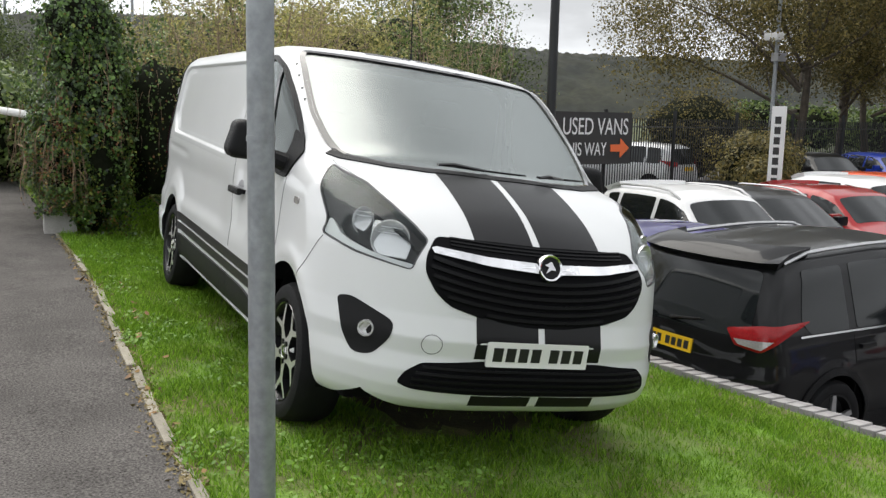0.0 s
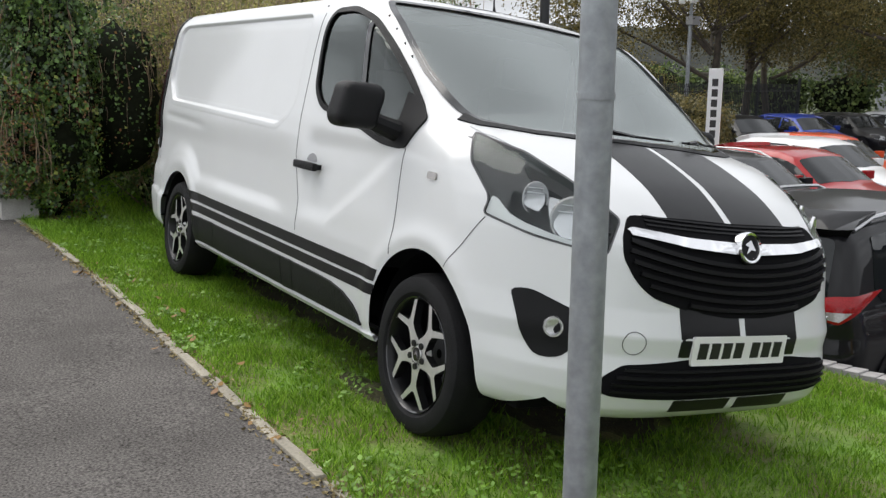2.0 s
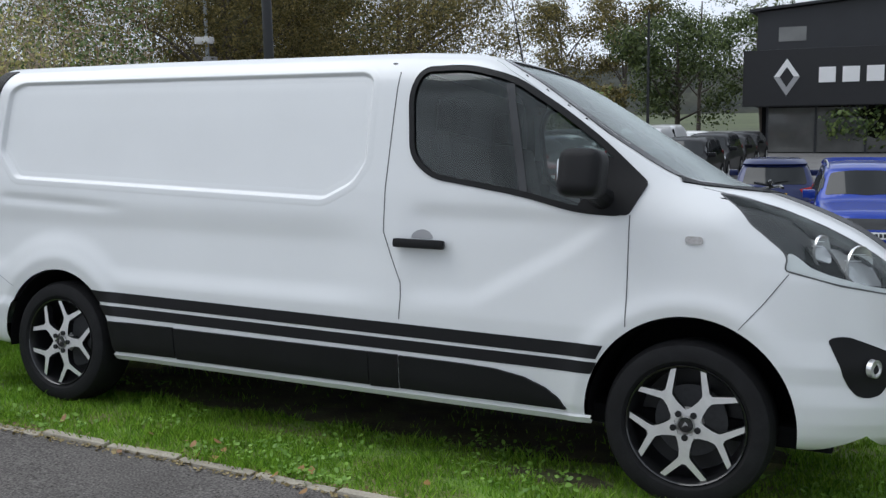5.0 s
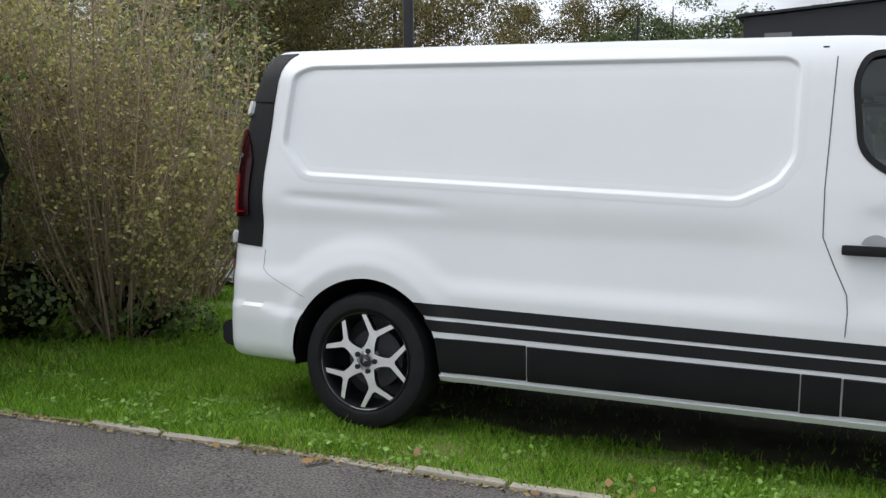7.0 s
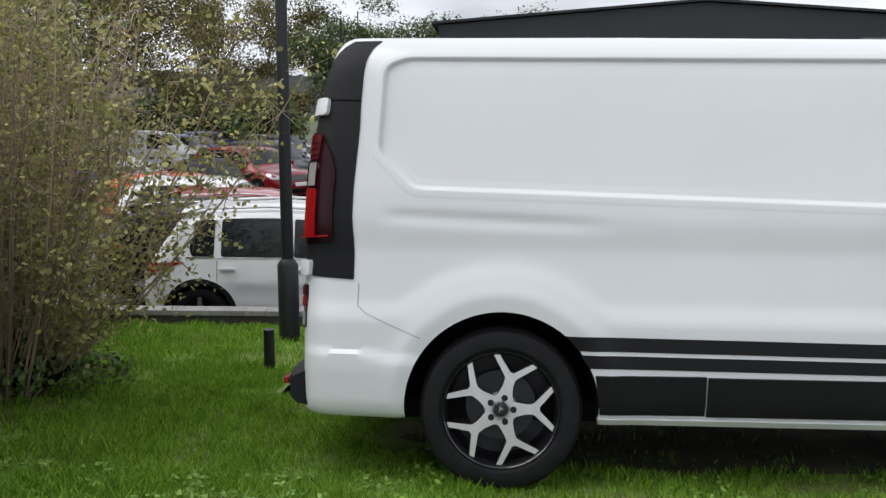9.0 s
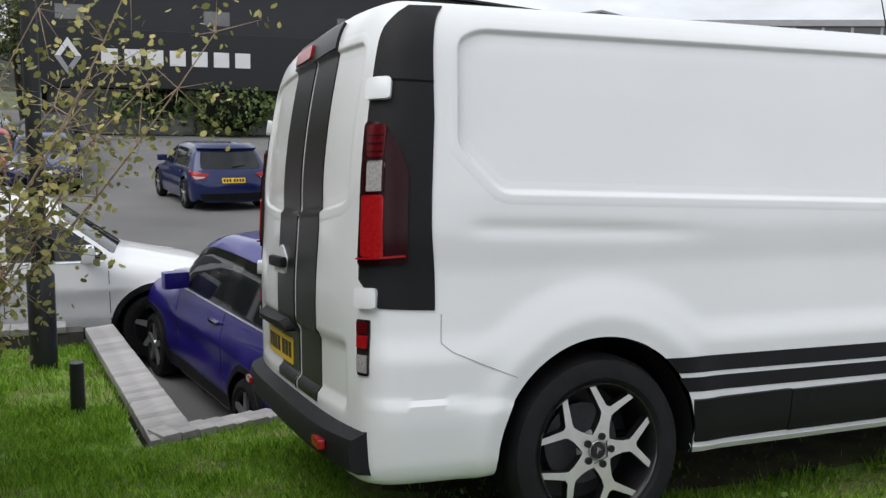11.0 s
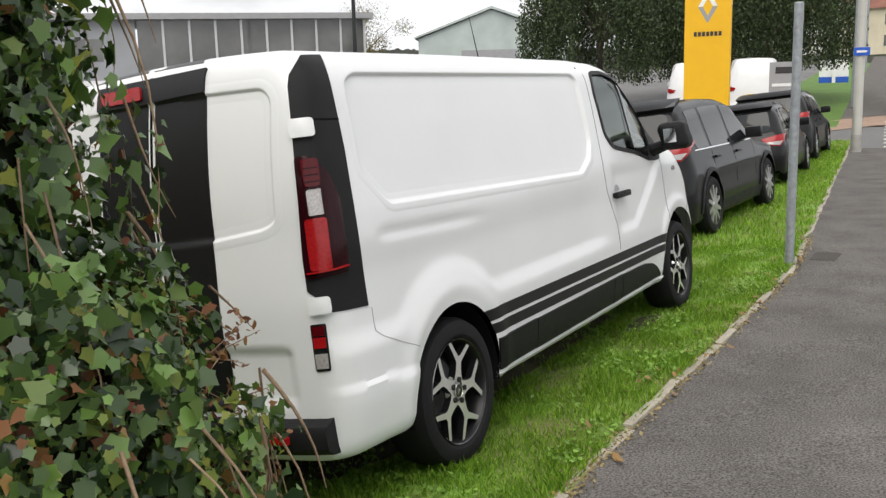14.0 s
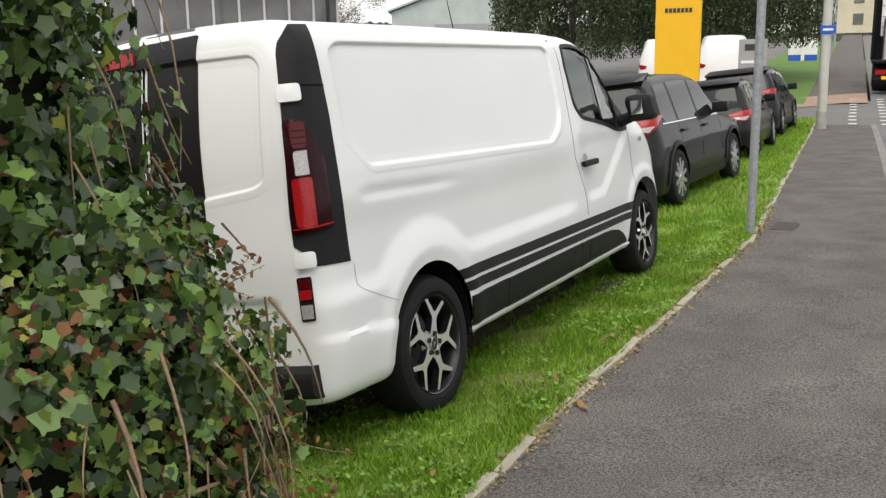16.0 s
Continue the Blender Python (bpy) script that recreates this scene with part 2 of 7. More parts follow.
LAWN = mat("lawn", (0.085, 0.165, 0.025), 0.9, grain=0.35, grain_scale=12, stain=0.15, stain_scale=0.8)
DRYLEAF = mat("fallen_leaves", (0.34, 0.20, 0.05), 0.7, color2=(0.16, 0.085, 0.04), island=0.3)
WHITETUBE = mat("white_painted_tube", (0.78, 0.78, 0.76), 0.4, stain=0.08, stain_scale=12)

# ---- mesh tools ----
from mathutils.geometry import delaunay_2d_cdt


def link_mesh(name, me, material, parent=None, label="", kind=""):
    ob = new(name, me)
    if material is not None:
        me.materials.append(material)
    if parent is not None:
        ob.parent = parent
    return tagged(ob, label, kind=kind)


def part(name, bm, material, parent=None, label="", smooth=False, angle=35):
    me = bpy.data.meshes.new(name)
    bm.to_mesh(me)
    bm.free()
    if smooth:
        me.shade_smooth()
        me.set_sharp_from_angle(angle=radians(angle))
    return link_mesh(name, me, material, parent, label)


def raw(name, verts, faces, material, parent=None, label="", smooth=False, angle=35, kind=""):
    me = bpy.data.meshes.new(name)
    me.from_pydata([tuple(map(float, v)) for v in verts], [], [tuple(map(int, f)) for f in faces])
    if smooth:
        me.shade_smooth()
        me.set_sharp_from_angle(angle=radians(angle))
    return link_mesh(name, me, material, parent, label, kind)


def box(x0, x1, y0, y1, z0, z1, bevel=0.0, bm=None):
    bm = bm or bmesh.new()
    r = bmesh.ops.create_cube(bm, size=1.0, matrix=Matrix.Translation(((x0 + x1) / 2, (y0 + y1) / 2, (z0 + z1) / 2)) @ Matrix.Diagonal((x1 - x0, y1 - y0, z1 - z0, 1)))
    if bevel:
        edges = list({e for v in r["verts"] for e in v.link_edges})
        bmesh.ops.bevel(bm, geom=edges, offset=bevel, segments=2, affect="EDGES", profile=0.7)
    return bm


def tube(points, radius, sides=10, bm=None, caps=True):
    """A round bar along points; radius may be a list."""
    bm = bm or bmesh.new()
    pts = [Vector(p) for p in points]
    rad = radius if isinstance(radius, (list, tuple)) else [radius] * len(pts)
    rings = []
    for i, p in enumerate(pts):
        d = (pts[min(i + 1, len(pts) - 1)] - pts[max(i - 1, 0)]).normalized()
        q = d.to_track_quat("Z", "Y")
        rings.append([bm.verts.new(p + q @ Vector((rad[i] * math.cos(a), rad[i] * math.sin(a), 0))) for a in np.linspace(0, 2 * math.pi, sides, endpoint=False)])
    for a, b in zip(rings, rings[1:]):
        for k in range(sides):
            bm.faces.new((a[k], a[(k + 1) % sides], b[(k + 1) % sides], b[k]))
    if caps:
        bm.faces.new(list(reversed(rings[0])))
        bm.faces.new(rings[-1])
    return bm


def lathe(profile, sides=48, bm=None, closed=False):
    """Turns (radius, y) pairs round the y axis."""
    bm = bm or bmesh.new()
    rings = [[bm.verts.new((r * math.cos(a), y, r * math.sin(a))) for a in np.linspace(0, 2 * math.pi, sides, endpoint=False)] for r, y in profile]
    pairs = list(zip(rings, rings[1:])) + ([(rings[-1], rings[0])] if closed else [])
    for a, b in pairs:
        for k in range(sides):
            bm.faces.new((a[k], a[(k + 1) % sides], b[(k + 1) % sides], b[k]))
    return bm


def prism(outline, y0, y1, bm=None):
    """A flat (x, z) outline given thickness along y."""
    bm = bm or bmesh.new()
    a = [bm.verts.new((x, y0, z)) for x, z in outline]
    b = [bm.verts.new((x, y1, z)) for x, z in outline]
    n = len(outline)
    f1 = bm.faces.new(a)
    f2 = bm.faces.new(list(reversed(b)))
    for k in range(n):
        bm.faces.new((a[k], b[k], b[(k + 1) % n], a[(k + 1) % n]))
    bmesh.ops.recalc_face_normals(bm, faces=bm.faces)
    return bm


def smax(a, b, k):
    h = np.maximum(k - np.abs(a - b), 0) / k
    return np.maximum(a, b) + h * h * k * 0.25


def step(a, b, x):
    t = np.clip((x - a) / (b - a), 0, 1)
    return t * t * (3 - 2 * t)


def inside(poly, x, z):
    """Signed distance to a closed outline, positive inside."""
    x, z = np.asarray(x, float), np.asarray(z, float)
    p = np.array(poly, float)
    d = np.full(x.shape, 1e9)
    odd = np.zeros(x.shape, bool)
    for (x0, z0), (x1, z1) in zip(p, np.roll(p, -1, 0)):
        ex, ez = x1 - x0, z1 - z0
        t = np.clip(((x - x0) * ex + (z - z0) * ez) / (ex * ex + ez * ez + 1e-12), 0, 1)
        d = np.minimum(d, np.hypot(x - x0 - t * ex, z - z0 - t * ez))
        if z1 != z0:
            odd ^= ((z0 > z) != (z1 > z)) & (x < ex * (z - z0) / ez + x0)
    return np.where(odd, d, -d)


def rounded(poly, r=0.03, n=4):
    """The outline with its corners rounded."""
    out = []
    p = [Vector(q) for q in poly]
    for i, b in enumerate(p):
        a, c = p[i - 1], p[(i + 1) % len(p)]
        da, dc = (a - b), (c - b)
        s = min(r, da.length * 0.45, dc.length * 0.45)
        q0, q1 = b + da.normalized() * s, b + dc.normalized() * s
        for t in np.linspace(0, 1, n):
            out.append(tuple((1 - t) ** 2 * q0 + 2 * t * (1 - t) * b + t * t * q1))
    return out


class Skin:
    """A body shell given as a field that is negative inside; panels, lamps and trim are laid on it along an axis."""

    AX = {"side": (1, 0, 2), "front": (0, 1, 2), "rear": (0, 1, 2), "top": (2, 0, 1)}

    def __init__(self, field, mid=(1.5, 0, 0.8), reach=3.2):
        self.f, self.mid, self.reach = field, mid, reach

    def shoot(self, start, way, far=None):
        lo, hi = np.zeros(len(start)), np.full(len(start), far or self.reach)
        for _ in range(22):
            m = (lo + hi) / 2
            neg = self.f(start + way * m[:, None]) < 0
            lo, hi = np.where(neg, m, lo), np.where(neg, hi, m)
        return start + way * lo[:, None]

    def lay(self, uv, axis, sign=1, offset=0.0):
        uv = np.atleast_2d(np.array(uv, float))
        if isinstance(axis, tuple):
            o, u, w = (np.array(q, float) for q in axis)
            p = self.shoot(o + uv[:, :1] * u + uv[:, 1:] * np.array((0, 0, 1.0)), np.tile(w, (len(uv), 1)))
            return p + self.normal(p) * offset if offset else p
        n, a, b = self.AX[axis]
        start, way = np.zeros((len(uv), 3)), np.zeros((len(uv), 3))
        start[:, a], start[:, b] = uv[:, 0], uv[:, 1]
        if axis == "side":
            start[:, 1] = 0.02 * sign
            way[:, 1] = sign
        elif axis == "front":
            start[:, 0] = self.mid[0]
            way[:, 0] = 1
        elif axis == "rear":
            start[:, 0] = self.mid[0]
            way[:, 0] = -1
        else:
            start[:, 2] = self.mid[2]
            way[:, 2] = 1
        p = self.shoot(start, way)
        return p + self.normal(p) * offset if offset else p

    def normal(self, p):
        e = 2e-3
        g = np.stack([self.f(p + d) - self.f(p - d) for d in np.eye(3) * e], 1)
        return g / np.maximum(np.linalg.norm(g, axis=1, keepdims=True), 1e-9)

    def patch(self, outline, axis, sign=1, offset=0.003, cell=0.05, depth=None, puff=0.0):
        """Verts and faces of a panel on the shell, with a rim down to it. puff: metres by which its middle swells."""
        o = np.array(outline, float)
        ring = []
        for p0, p1 in zip(o, np.roll(o, -1, 0)):
            k = max(1, int(np.ceil(np.linalg.norm(p1 - p0) / cell)))
            ring += [p0 + (p1 - p0) * i / k for i in range(k)]
        ring = np.array(ring)
        lo, hi = ring.min(0), ring.max(0)
        gx, gz = np.meshgrid(np.arange(lo[0] + cell / 2, hi[0], cell), np.arange(lo[1] + cell / 2, hi[1], cell))
        inner = np.stack([gx.ravel(), gz.ravel()], 1)
        if len(inner):
            inner = inner[inside(ring, inner[:, 0], inner[:, 1]) > cell * 0.35]
        allp = np.concatenate([ring, inner]) if len(inner) else ring
        vs, _, fs, *_ = delaunay_2d_cdt([Vector(q) for q in allp], [], [list(range(len(ring)))], 1, 1e-6)
        uv = np.array([tuple(v) for v in vs])
        lift = offset
        if puff:
            d = np.maximum(inside(ring, uv[:, 0], uv[:, 1]), 0)
            lift = offset + puff * (1 - np.exp(-d / 0.03))
        base = self.lay(uv, axis, sign)
        nor = self.normal(base)
        top = base + nor * (lift[:, None] if puff else lift)
        rim = self.lay(ring, axis, sign)
        nr = self.normal(rim)
        d = depth if depth is not None else offset + 0.002
        r0, r1 = rim + nr * offset, rim + nr * (offset - d)
        n, k = len(top), len(ring)
        verts = np.concatenate([top, r0, r1])
        faces = [tuple(f) for f in fs] + [(n + i, n + (i + 1) % k, n + k + (i + 1) % k, n + k + i) for i in range(k)]
        return self.oriented(verts, faces, axis, sign)

    def oriented(self, verts, faces, axis, sign):
        f = faces[0]
        a, b, c = (verts[i] for i in f[:3])
        nrm = np.cross(b - a, c - a)
        way = axis[2] if isinstance(axis, tuple) else {"side": (0, sign, 0), "front": (1, 0, 0), "rear": (-1, 0, 0), "top": (0, 0, 1)}[axis]
        return (verts, [tuple(reversed(q)) for q in faces]) if nrm @ np.array(way) < 0 else (verts, faces)

    def strip(self, line, width, axis, sign=1, offset=0.0015, cell=0.03, closed=False):
        """A thin band along a line on the shell."""
        p = np.array(line, float)
        if closed:
            p = np.concatenate([p, p[:1]])
        q = [p[0]]
        for a, b in zip(p, p[1:]):
            k = max(1, int(np.ceil(np.linalg.norm(b - a) / cell)))
            q += [a + (b - a) * i / k for i in range(1, k + 1)]
        q = np.array(q)
        t = np.gradient(q, axis=0)
        if closed:
            t[0] = t[-1] = q[1] - q[-2]
        t /= np.maximum(np.linalg.norm(t, axis=1, keepdims=True), 1e-9)
        nn = np.stack([-t[:, 1], t[:, 0]], 1) * width / 2
        a, b = self.lay(q + nn, axis, sign, offset), self.lay(q - nn, axis, sign, offset)
        a2, b2 = self.lay(q + nn, axis, sign, -0.002), self.lay(q - nn, axis, sign, -0.002)
        n = len(q)
        v = np.concatenate([a, b, a2, b2])
        f = []
        for i in range(n - 1):
            f += [(i, i + 1, n + i + 1, n + i), (2 * n + i, 2 * n + i + 1, i + 1, i), (n + i, n + i + 1, 3 * n + i + 1, 3 * n + i)]
        return self.oriented(v, f, axis, sign)

    def hull(self, x0, x1, yc, z0, ztop, d=0.3, cell=0.03, cut=()):
        """The shell as one mesh: rays from a core block. ztop: height of the core by x. cut: tests of points to leave out."""
        xs = np.linspace(x0 - d, x1 + d, int((x1 - x0 + 2 * d) / cell))
        ys = np.linspace(-yc - d, yc + d, int((2 * yc + 2 * d) / cell))
        vs = np.linspace(0, 1, int(1.6 / cell))
        verts, faces, seen = [], [], 0

        def grid(px):
            nonlocal seen
            n, m, _ = px.shape
            p = px.reshape(-1, 3)
            top = ztop(np.clip(p[:, 0], x0, x1))
            c = np.stack([np.clip(p[:, 0], x0, x1), np.clip(p[:, 1], -yc, yc), np.clip(p[:, 2], z0, top)], 1)
            way = p - c
            way /= np.linalg.norm(way, axis=1, keepdims=True)
            verts.append(self.shoot(c, way))
            a = seen + (np.arange(n - 1)[:, None] * m + np.arange(m - 1)[None]).ravel()
            faces.append(np.stack([a, a + 1, a + m + 1, a + m], 1))
            seen += n * m

        def zz(x, v):
            return (z0 - d * 0.95) + v * (ztop(np.clip(x, x0, x1)) + d - z0 + d * 0.95)

        X, V = np.meshgrid(xs, vs, indexing="ij")
        for s in (1, -1):
            g = np.stack([X, np.full_like(X, s * (yc + d)), zz(X, V)], 2)
            grid(g if s == -1 else g[:, ::-1])
        Y, V = np.meshgrid(ys, vs, indexing="ij")
        for xx in (x0 - d, x1 + d):
            g = np.stack([np.full_like(Y, xx), Y, zz(np.full_like(Y, xx), V)], 2)
            grid(g if xx > x0 else g[:, ::-1])
        X, Y = np.meshgrid(xs, ys, indexing="ij")
        grid(np.stack([X, Y, ztop(np.clip(X, x0, x1)) + d], 2))
        v = np.concatenate(verts)
        f = np.concatenate(faces)
        drop = np.zeros(len(v), bool)
        for test in cut:
            drop |= test(v)
        lost = drop[f].any(1)
        rim = np.zeros(len(v), bool)
        rim[f[lost].ravel()] = True
        return v, f[~lost], rim & ~drop


def weld(name, v, f, material, parent, label="", angle=40, dist=0.004):
    bm = bmesh.new()
    me = bpy.data.meshes.new("w")
    me.from_pydata([tuple(p) for p in v.tolist()], [], [tuple(q) for q in f.tolist()])
    bm.from_mesh(me)
    bpy.data.meshes.remove(me)
    bmesh.ops.remove_doubles(bm, verts=bm.verts, dist=dist)
    loose = [q for q in bm.verts if not q.link_faces]
    bmesh.ops.delete(bm, geom=loose, context="VERTS")
    return part(name, bm, material, parent, label, smooth=True, angle=angle)


def panel(name, skin, outline, axis, material, parent, sign=1, offset=0.003, cell=0.05, depth=None, puff=0.0, label=""):
    v, f = skin.patch(outline, axis, sign, offset, cell, depth, puff)
    return raw(name, v, f, material, parent, label, smooth=True, angle=40)


def band(name, skin, line, width, axis, material, parent, sign=1, offset=0.0015, cell=0.03, closed=False, label=""):
    v, f = skin.strip(line, width, axis, sign, offset, cell, closed)
    return raw(name, v, f, material, parent, label, smooth=True, angle=50)

# ---- ground: verge, footway, road, car park, far ground ----
def edge_y(x):
    """Line where the grass meets the footway."""
    return np.interp(x, [-30, -4, -2, 0, 4, 5, 19, 24], [-3.2, -1.72, -1.62, -1.52, -1.49, -1.46, -0.08, 0.45])


def kerb_y(x):
    return np.interp(x, [-60, 5.84, 10, 20, 24, 120], [-8.98, -2.76, -2.37, -1.42, -1.0, 8.0])


def road_rise(x):
    return np.where(np.asarray(x) > 22, 0.037 * (np.asarray(x) - 22), 0.0) - 0.0094 * np.minimum(x, 22)


def side_fall(x, y):
    """The ground beyond the junction falls away from the road."""
    return 0.122 * min(max((45 - x) / 15, 0), 1) * max(0.0, y - 0.3)


def foot_z(x, y):
    return 0.165 + road_rise(x) - 0.015 * y


def verge_z(x, y):
    """The verge falls away from the footway; beyond the post it keeps level with the footway's edge."""
    plain = -0.0094 * x - 0.122 * y
    e = edge_y(x)
    return plain + np.where(np.asarray(x) > 5, np.maximum(0.0, foot_z(x, e) + 0.0094 * x + 0.122 * e), 0.0)


def wall_y(x):
    """Line of the retaining wall between verge and car park."""
    return 1.2 + 0.317 * (x + 1.35)


LOT = -1.05


def sheet(name, xs, lo, hi, zf, n, material, label, category, wob=0.0, kind="structure"):
    v, f = [], []
    for x in xs:
        a, b = float(lo(x)), float(hi(x))
        for k in range(n + 1):
            y = a + (b - a) * k / n
            v.append((x, y, float(zf(x, y)) + wob * noise.noise((x * 1.7, y * 1.7, 0.3))))
    m = n + 1
    for i in range(len(xs) - 1):
        for k in range(n):
            f.append((i * m + k, (i + 1) * m + k, (i + 1) * m + k + 1, i * m + k + 1))
    ob = raw(name, v, f, material, None, label, smooth=True, angle=60, kind=kind)
    return tagged(ob, category=category)


ground_xs = np.concatenate([[-2500, -800, -250, -90, -45], np.linspace(-30, 60, 31), [90, 160, 400, 1000, 2500]])
raw_ground = raw("ground", [(-2500, -2500, -1.35), (2500, -2500, -1.35), (2500, 2500, -1.35), (-2500, 2500, -1.35)], [(0, 1, 2, 3)], FIELD, None, "wide rough grass ground out to the horizon", kind="structure")
tagged(raw_ground, category="ground")


def verge_top(x):
    if x < -1.45:
        return 5.02
    if x < 6.0:
        return wall_y(x) - 0.02
    return 3.6 + 0.12 * (x - 6)


sheet("verge", np.concatenate([np.linspace(-30, -8, 12), np.linspace(-7, 12, 96), np.linspace(12.5, 24, 20)]), lambda x: edge_y(x) - 0.01, verge_top,
      verge_z, 44, SOIL, "sloping grass verge with worn soil patches beside the footway", "grass verge", wob=0.02)
sheet("pavement", np.concatenate([np.linspace(-30, -6, 13), np.linspace(-5, 22, 55)]), lambda x: kerb_y(x) + 0.125, edge_y, foot_z, 10, TARMAC, "dark grey tarmac footway beside a grass verge", "footway")
sheet("road", np.concatenate([np.linspace(-60, 20, 21), np.linspace(22, 140, 60)]), lambda x: kerb_y(x) - 7.5, kerb_y, lambda x, y: foot_z(x, kerb_y(x)) - 0.11 - 0.01 * (kerb_y(x) - y), 6, ROADTAR, "grey asphalt road alongside the footway", "road")
sheet("car_park", np.linspace(-40, 60, 26), lambda x: wall_y(x) + 0.3 if -1.35 < x < 6 else (5.3 if x <= -1.35 else 3.9 + 0.12 * (x - 6)), lambda x: 95.0, lambda x, y: LOT, 24, LOTTAR, "worn asphalt car park below the grass verge", "car park")

# ---- the white panel van ----
VAN_TILT = Matrix(((0.99996, -0.00113, 0.00925, 0), (0, 0.99262, 0.12128, 0), (-0.00931, -0.12128, 0.99257, 0), (0, 0, 0, 1)))
PANEL = rounded([(-0.525, 1.41), (-0.375, 1.258), (1.73, 1.203), (1.885, 1.283), (1.95, 1.385), (1.95, 1.778), (1.90, 1.81), (-0.42, 1.808), (-0.505, 1.768)], 0.035)
RPANEL = rounded([(-0.71, 1.252), (-0.716, 1.73), (-0.675, 1.776), (-0.38, 1.79), (0.0, 1.797), (0.38, 1.79), (0.675, 1.776), (0.716, 1.73), (0.71, 1.252), (0.645, 1.225), (0.38, 1.197), (0.0, 1.187), (-0.38, 1.197), (-0.645, 1.225)], 0.03)
RPLATE = rounded([(-0.715, 0.52), (0.715, 0.52), (0.715, 0.735), (0.69, 0.755), (-0.69, 0.755), (-0.715, 0.735)], 0.02)
vx_top = np.array([-1.2, -0.72, 0.5, 2.15, 2.45, 2.62, 2.80, 3.00, 3.50, 3.62, 3.75, 3.90, 4.05, 4.18, 4.28, 4.38, 4.6])
vz_top = np.array([1.940, 1.955, 1.962, 1.958, 1.942, 1.902, 1.812, 1.690, 1.380, 1.340, 1.308, 1.254, 1.188, 1.118, 1.045, 0.96, 0.80])
_xs = np.linspace(-1.2, 4.6, 581)
_zs = np.convolve(np.pad(np.interp(_xs, vx_top, vz_top), 6, mode="edge"), np.ones(13) / 13, "valid")
FRONT_Z = [0.20, 0.30, 0.345, 0.40, 0.47, 0.55, 0.62, 0.72, 0.95, 1.05, 1.15, 2.2]
FRONT_X = [4.24, 4.335, 4.38, 4.405, 4.412, 4.397, 4.405, 4.372, 4.337, 4.28, 4.18, 3.6]
SIDE_Z = [0.20, 0.30, 0.36, 0.50, 0.70, 0.92, 1.05, 1.25, 1.60, 1.80, 1.90, 2.2]
SIDE_Y = [0.86, 0.905, 0.932, 0.955, 0.964, 0.956, 0.953, 0.943, 0.906, 0.878, 0.862, 0.80]


def van_field(p):
    x, y, z = p[:, 0], np.abs(p[:, 1]), p[:, 2]
    w = np.interp(z, SIDE_Z, SIDE_Y)
    w = w - 0.095 * np.clip((x - 2.6) / 0.85, 0, 1.6) ** 1.4 * step(1.12, 1.42, z)
    w = w - 0.05 * np.clip((-0.45 - x) / 0.42, 0, 1) ** 2
    near = (z > 1.15) & (z < 1.85) & (x > -0.6) & (x < 2.05)
    if near.any():
        cutin = np.zeros_like(w)
        cutin[near] = 0.024 * step(-0.008, 0.012, inside(PANEL, x[near], z[near]))
        w = w - cutin
    # flared arches and the scallop over the rear wheel
    for cx, r in ((0.0, 0.46), (3.498, 0.47)):
        rr = np.hypot(x - cx, z - 0.36)
        w = w + 0.012 * np.exp(-((rr - r) / 0.05) ** 2)
    w = w - 0.016 * step(0.70, 0.80, z) * (1 - step(0.98, 1.16, z)) * (1 - step(1.7, 2.2, x)) * step(0.52, 0.62, np.hypot(x, z - 0.36))
    w = w - 0.014 * np.exp(-(((z - 1.125 + 0.035 * x) / 0.022) ** 2)) * step(-0.55, -0.40, x) * (1 - step(0.1, 0.55, x)) * 0.7
    # fuller lower half of the rear bumper, under a crisp crease
    crease = np.interp(x, [-0.80, -0.60, -0.36], [0.580, 0.574, 0.548])
    w = w + 0.016 * (1 - step(-0.010, 0.006, z - crease)) * (1 - step(-0.40, -0.30, x))
    # the sweep in the door, rising forward
    sweep = np.interp(x, [2.0, 2.55, 2.95, 3.2], [0.74, 0.75, 0.98, 1.15])
    w = w - 0.013 * step(-0.02, 0.085, z - sweep) * (1 - step(1.12, 1.22, z)) * step(2.15, 2.3, x) * (1 - step(3.1, 3.3, x))
    side = y - w
    c = np.interp(x, [2.4, 2.6, 2.85, 3.3, 3.6], [0.0, 0.06, 0.09, 0.14, 0.22]) * y * y
    top = (z - np.interp(x + c, _xs, _zs) + 0.055 * (y / 0.9) ** 2 * (1 - 0.6 * step(3.3, 3.7, x))) * 0.85
    front = (x - np.interp(z, FRONT_Z, FRONT_X) + 0.575 * (y / 0.975) ** 4) * 0.9
    rear = -x - (0.862 + 0.022 * (1 - step(0.85, 1.25, z)) - 0.105 * np.clip((z - 1.25) / 0.65, 0, 1.3) ** 1.6 - 0.05 * (y / 0.9) ** 4)
    back = x < -0.55
    if back.any():
        press = np.zeros_like(rear)
        press[back] = 0.013 * step(-0.006, 0.010, inside(RPANEL, p[back, 1], z[back])) + 0.020 * step(-0.004, 0.022, inside(RPLATE, p[back, 1], z[back]))
        rear = rear + press
    f = smax(side, top, 0.16 - 0.06 * step(2.3, 2.7, x))
    f = smax(f, front, 0.09)
    f = smax(f, rear, 0.10)
    return smax(f, 0.285 - z + 0.0 * x, 0.05)


VAN = Skin(van_field, mid=(1.5, 0, 0.8))


def van_core(x):
    return np.interp(x, [-0.6, 2.2, 3.0, 3.6, 3.95], [1.62, 1.62, 1.25, 0.95, 0.85])


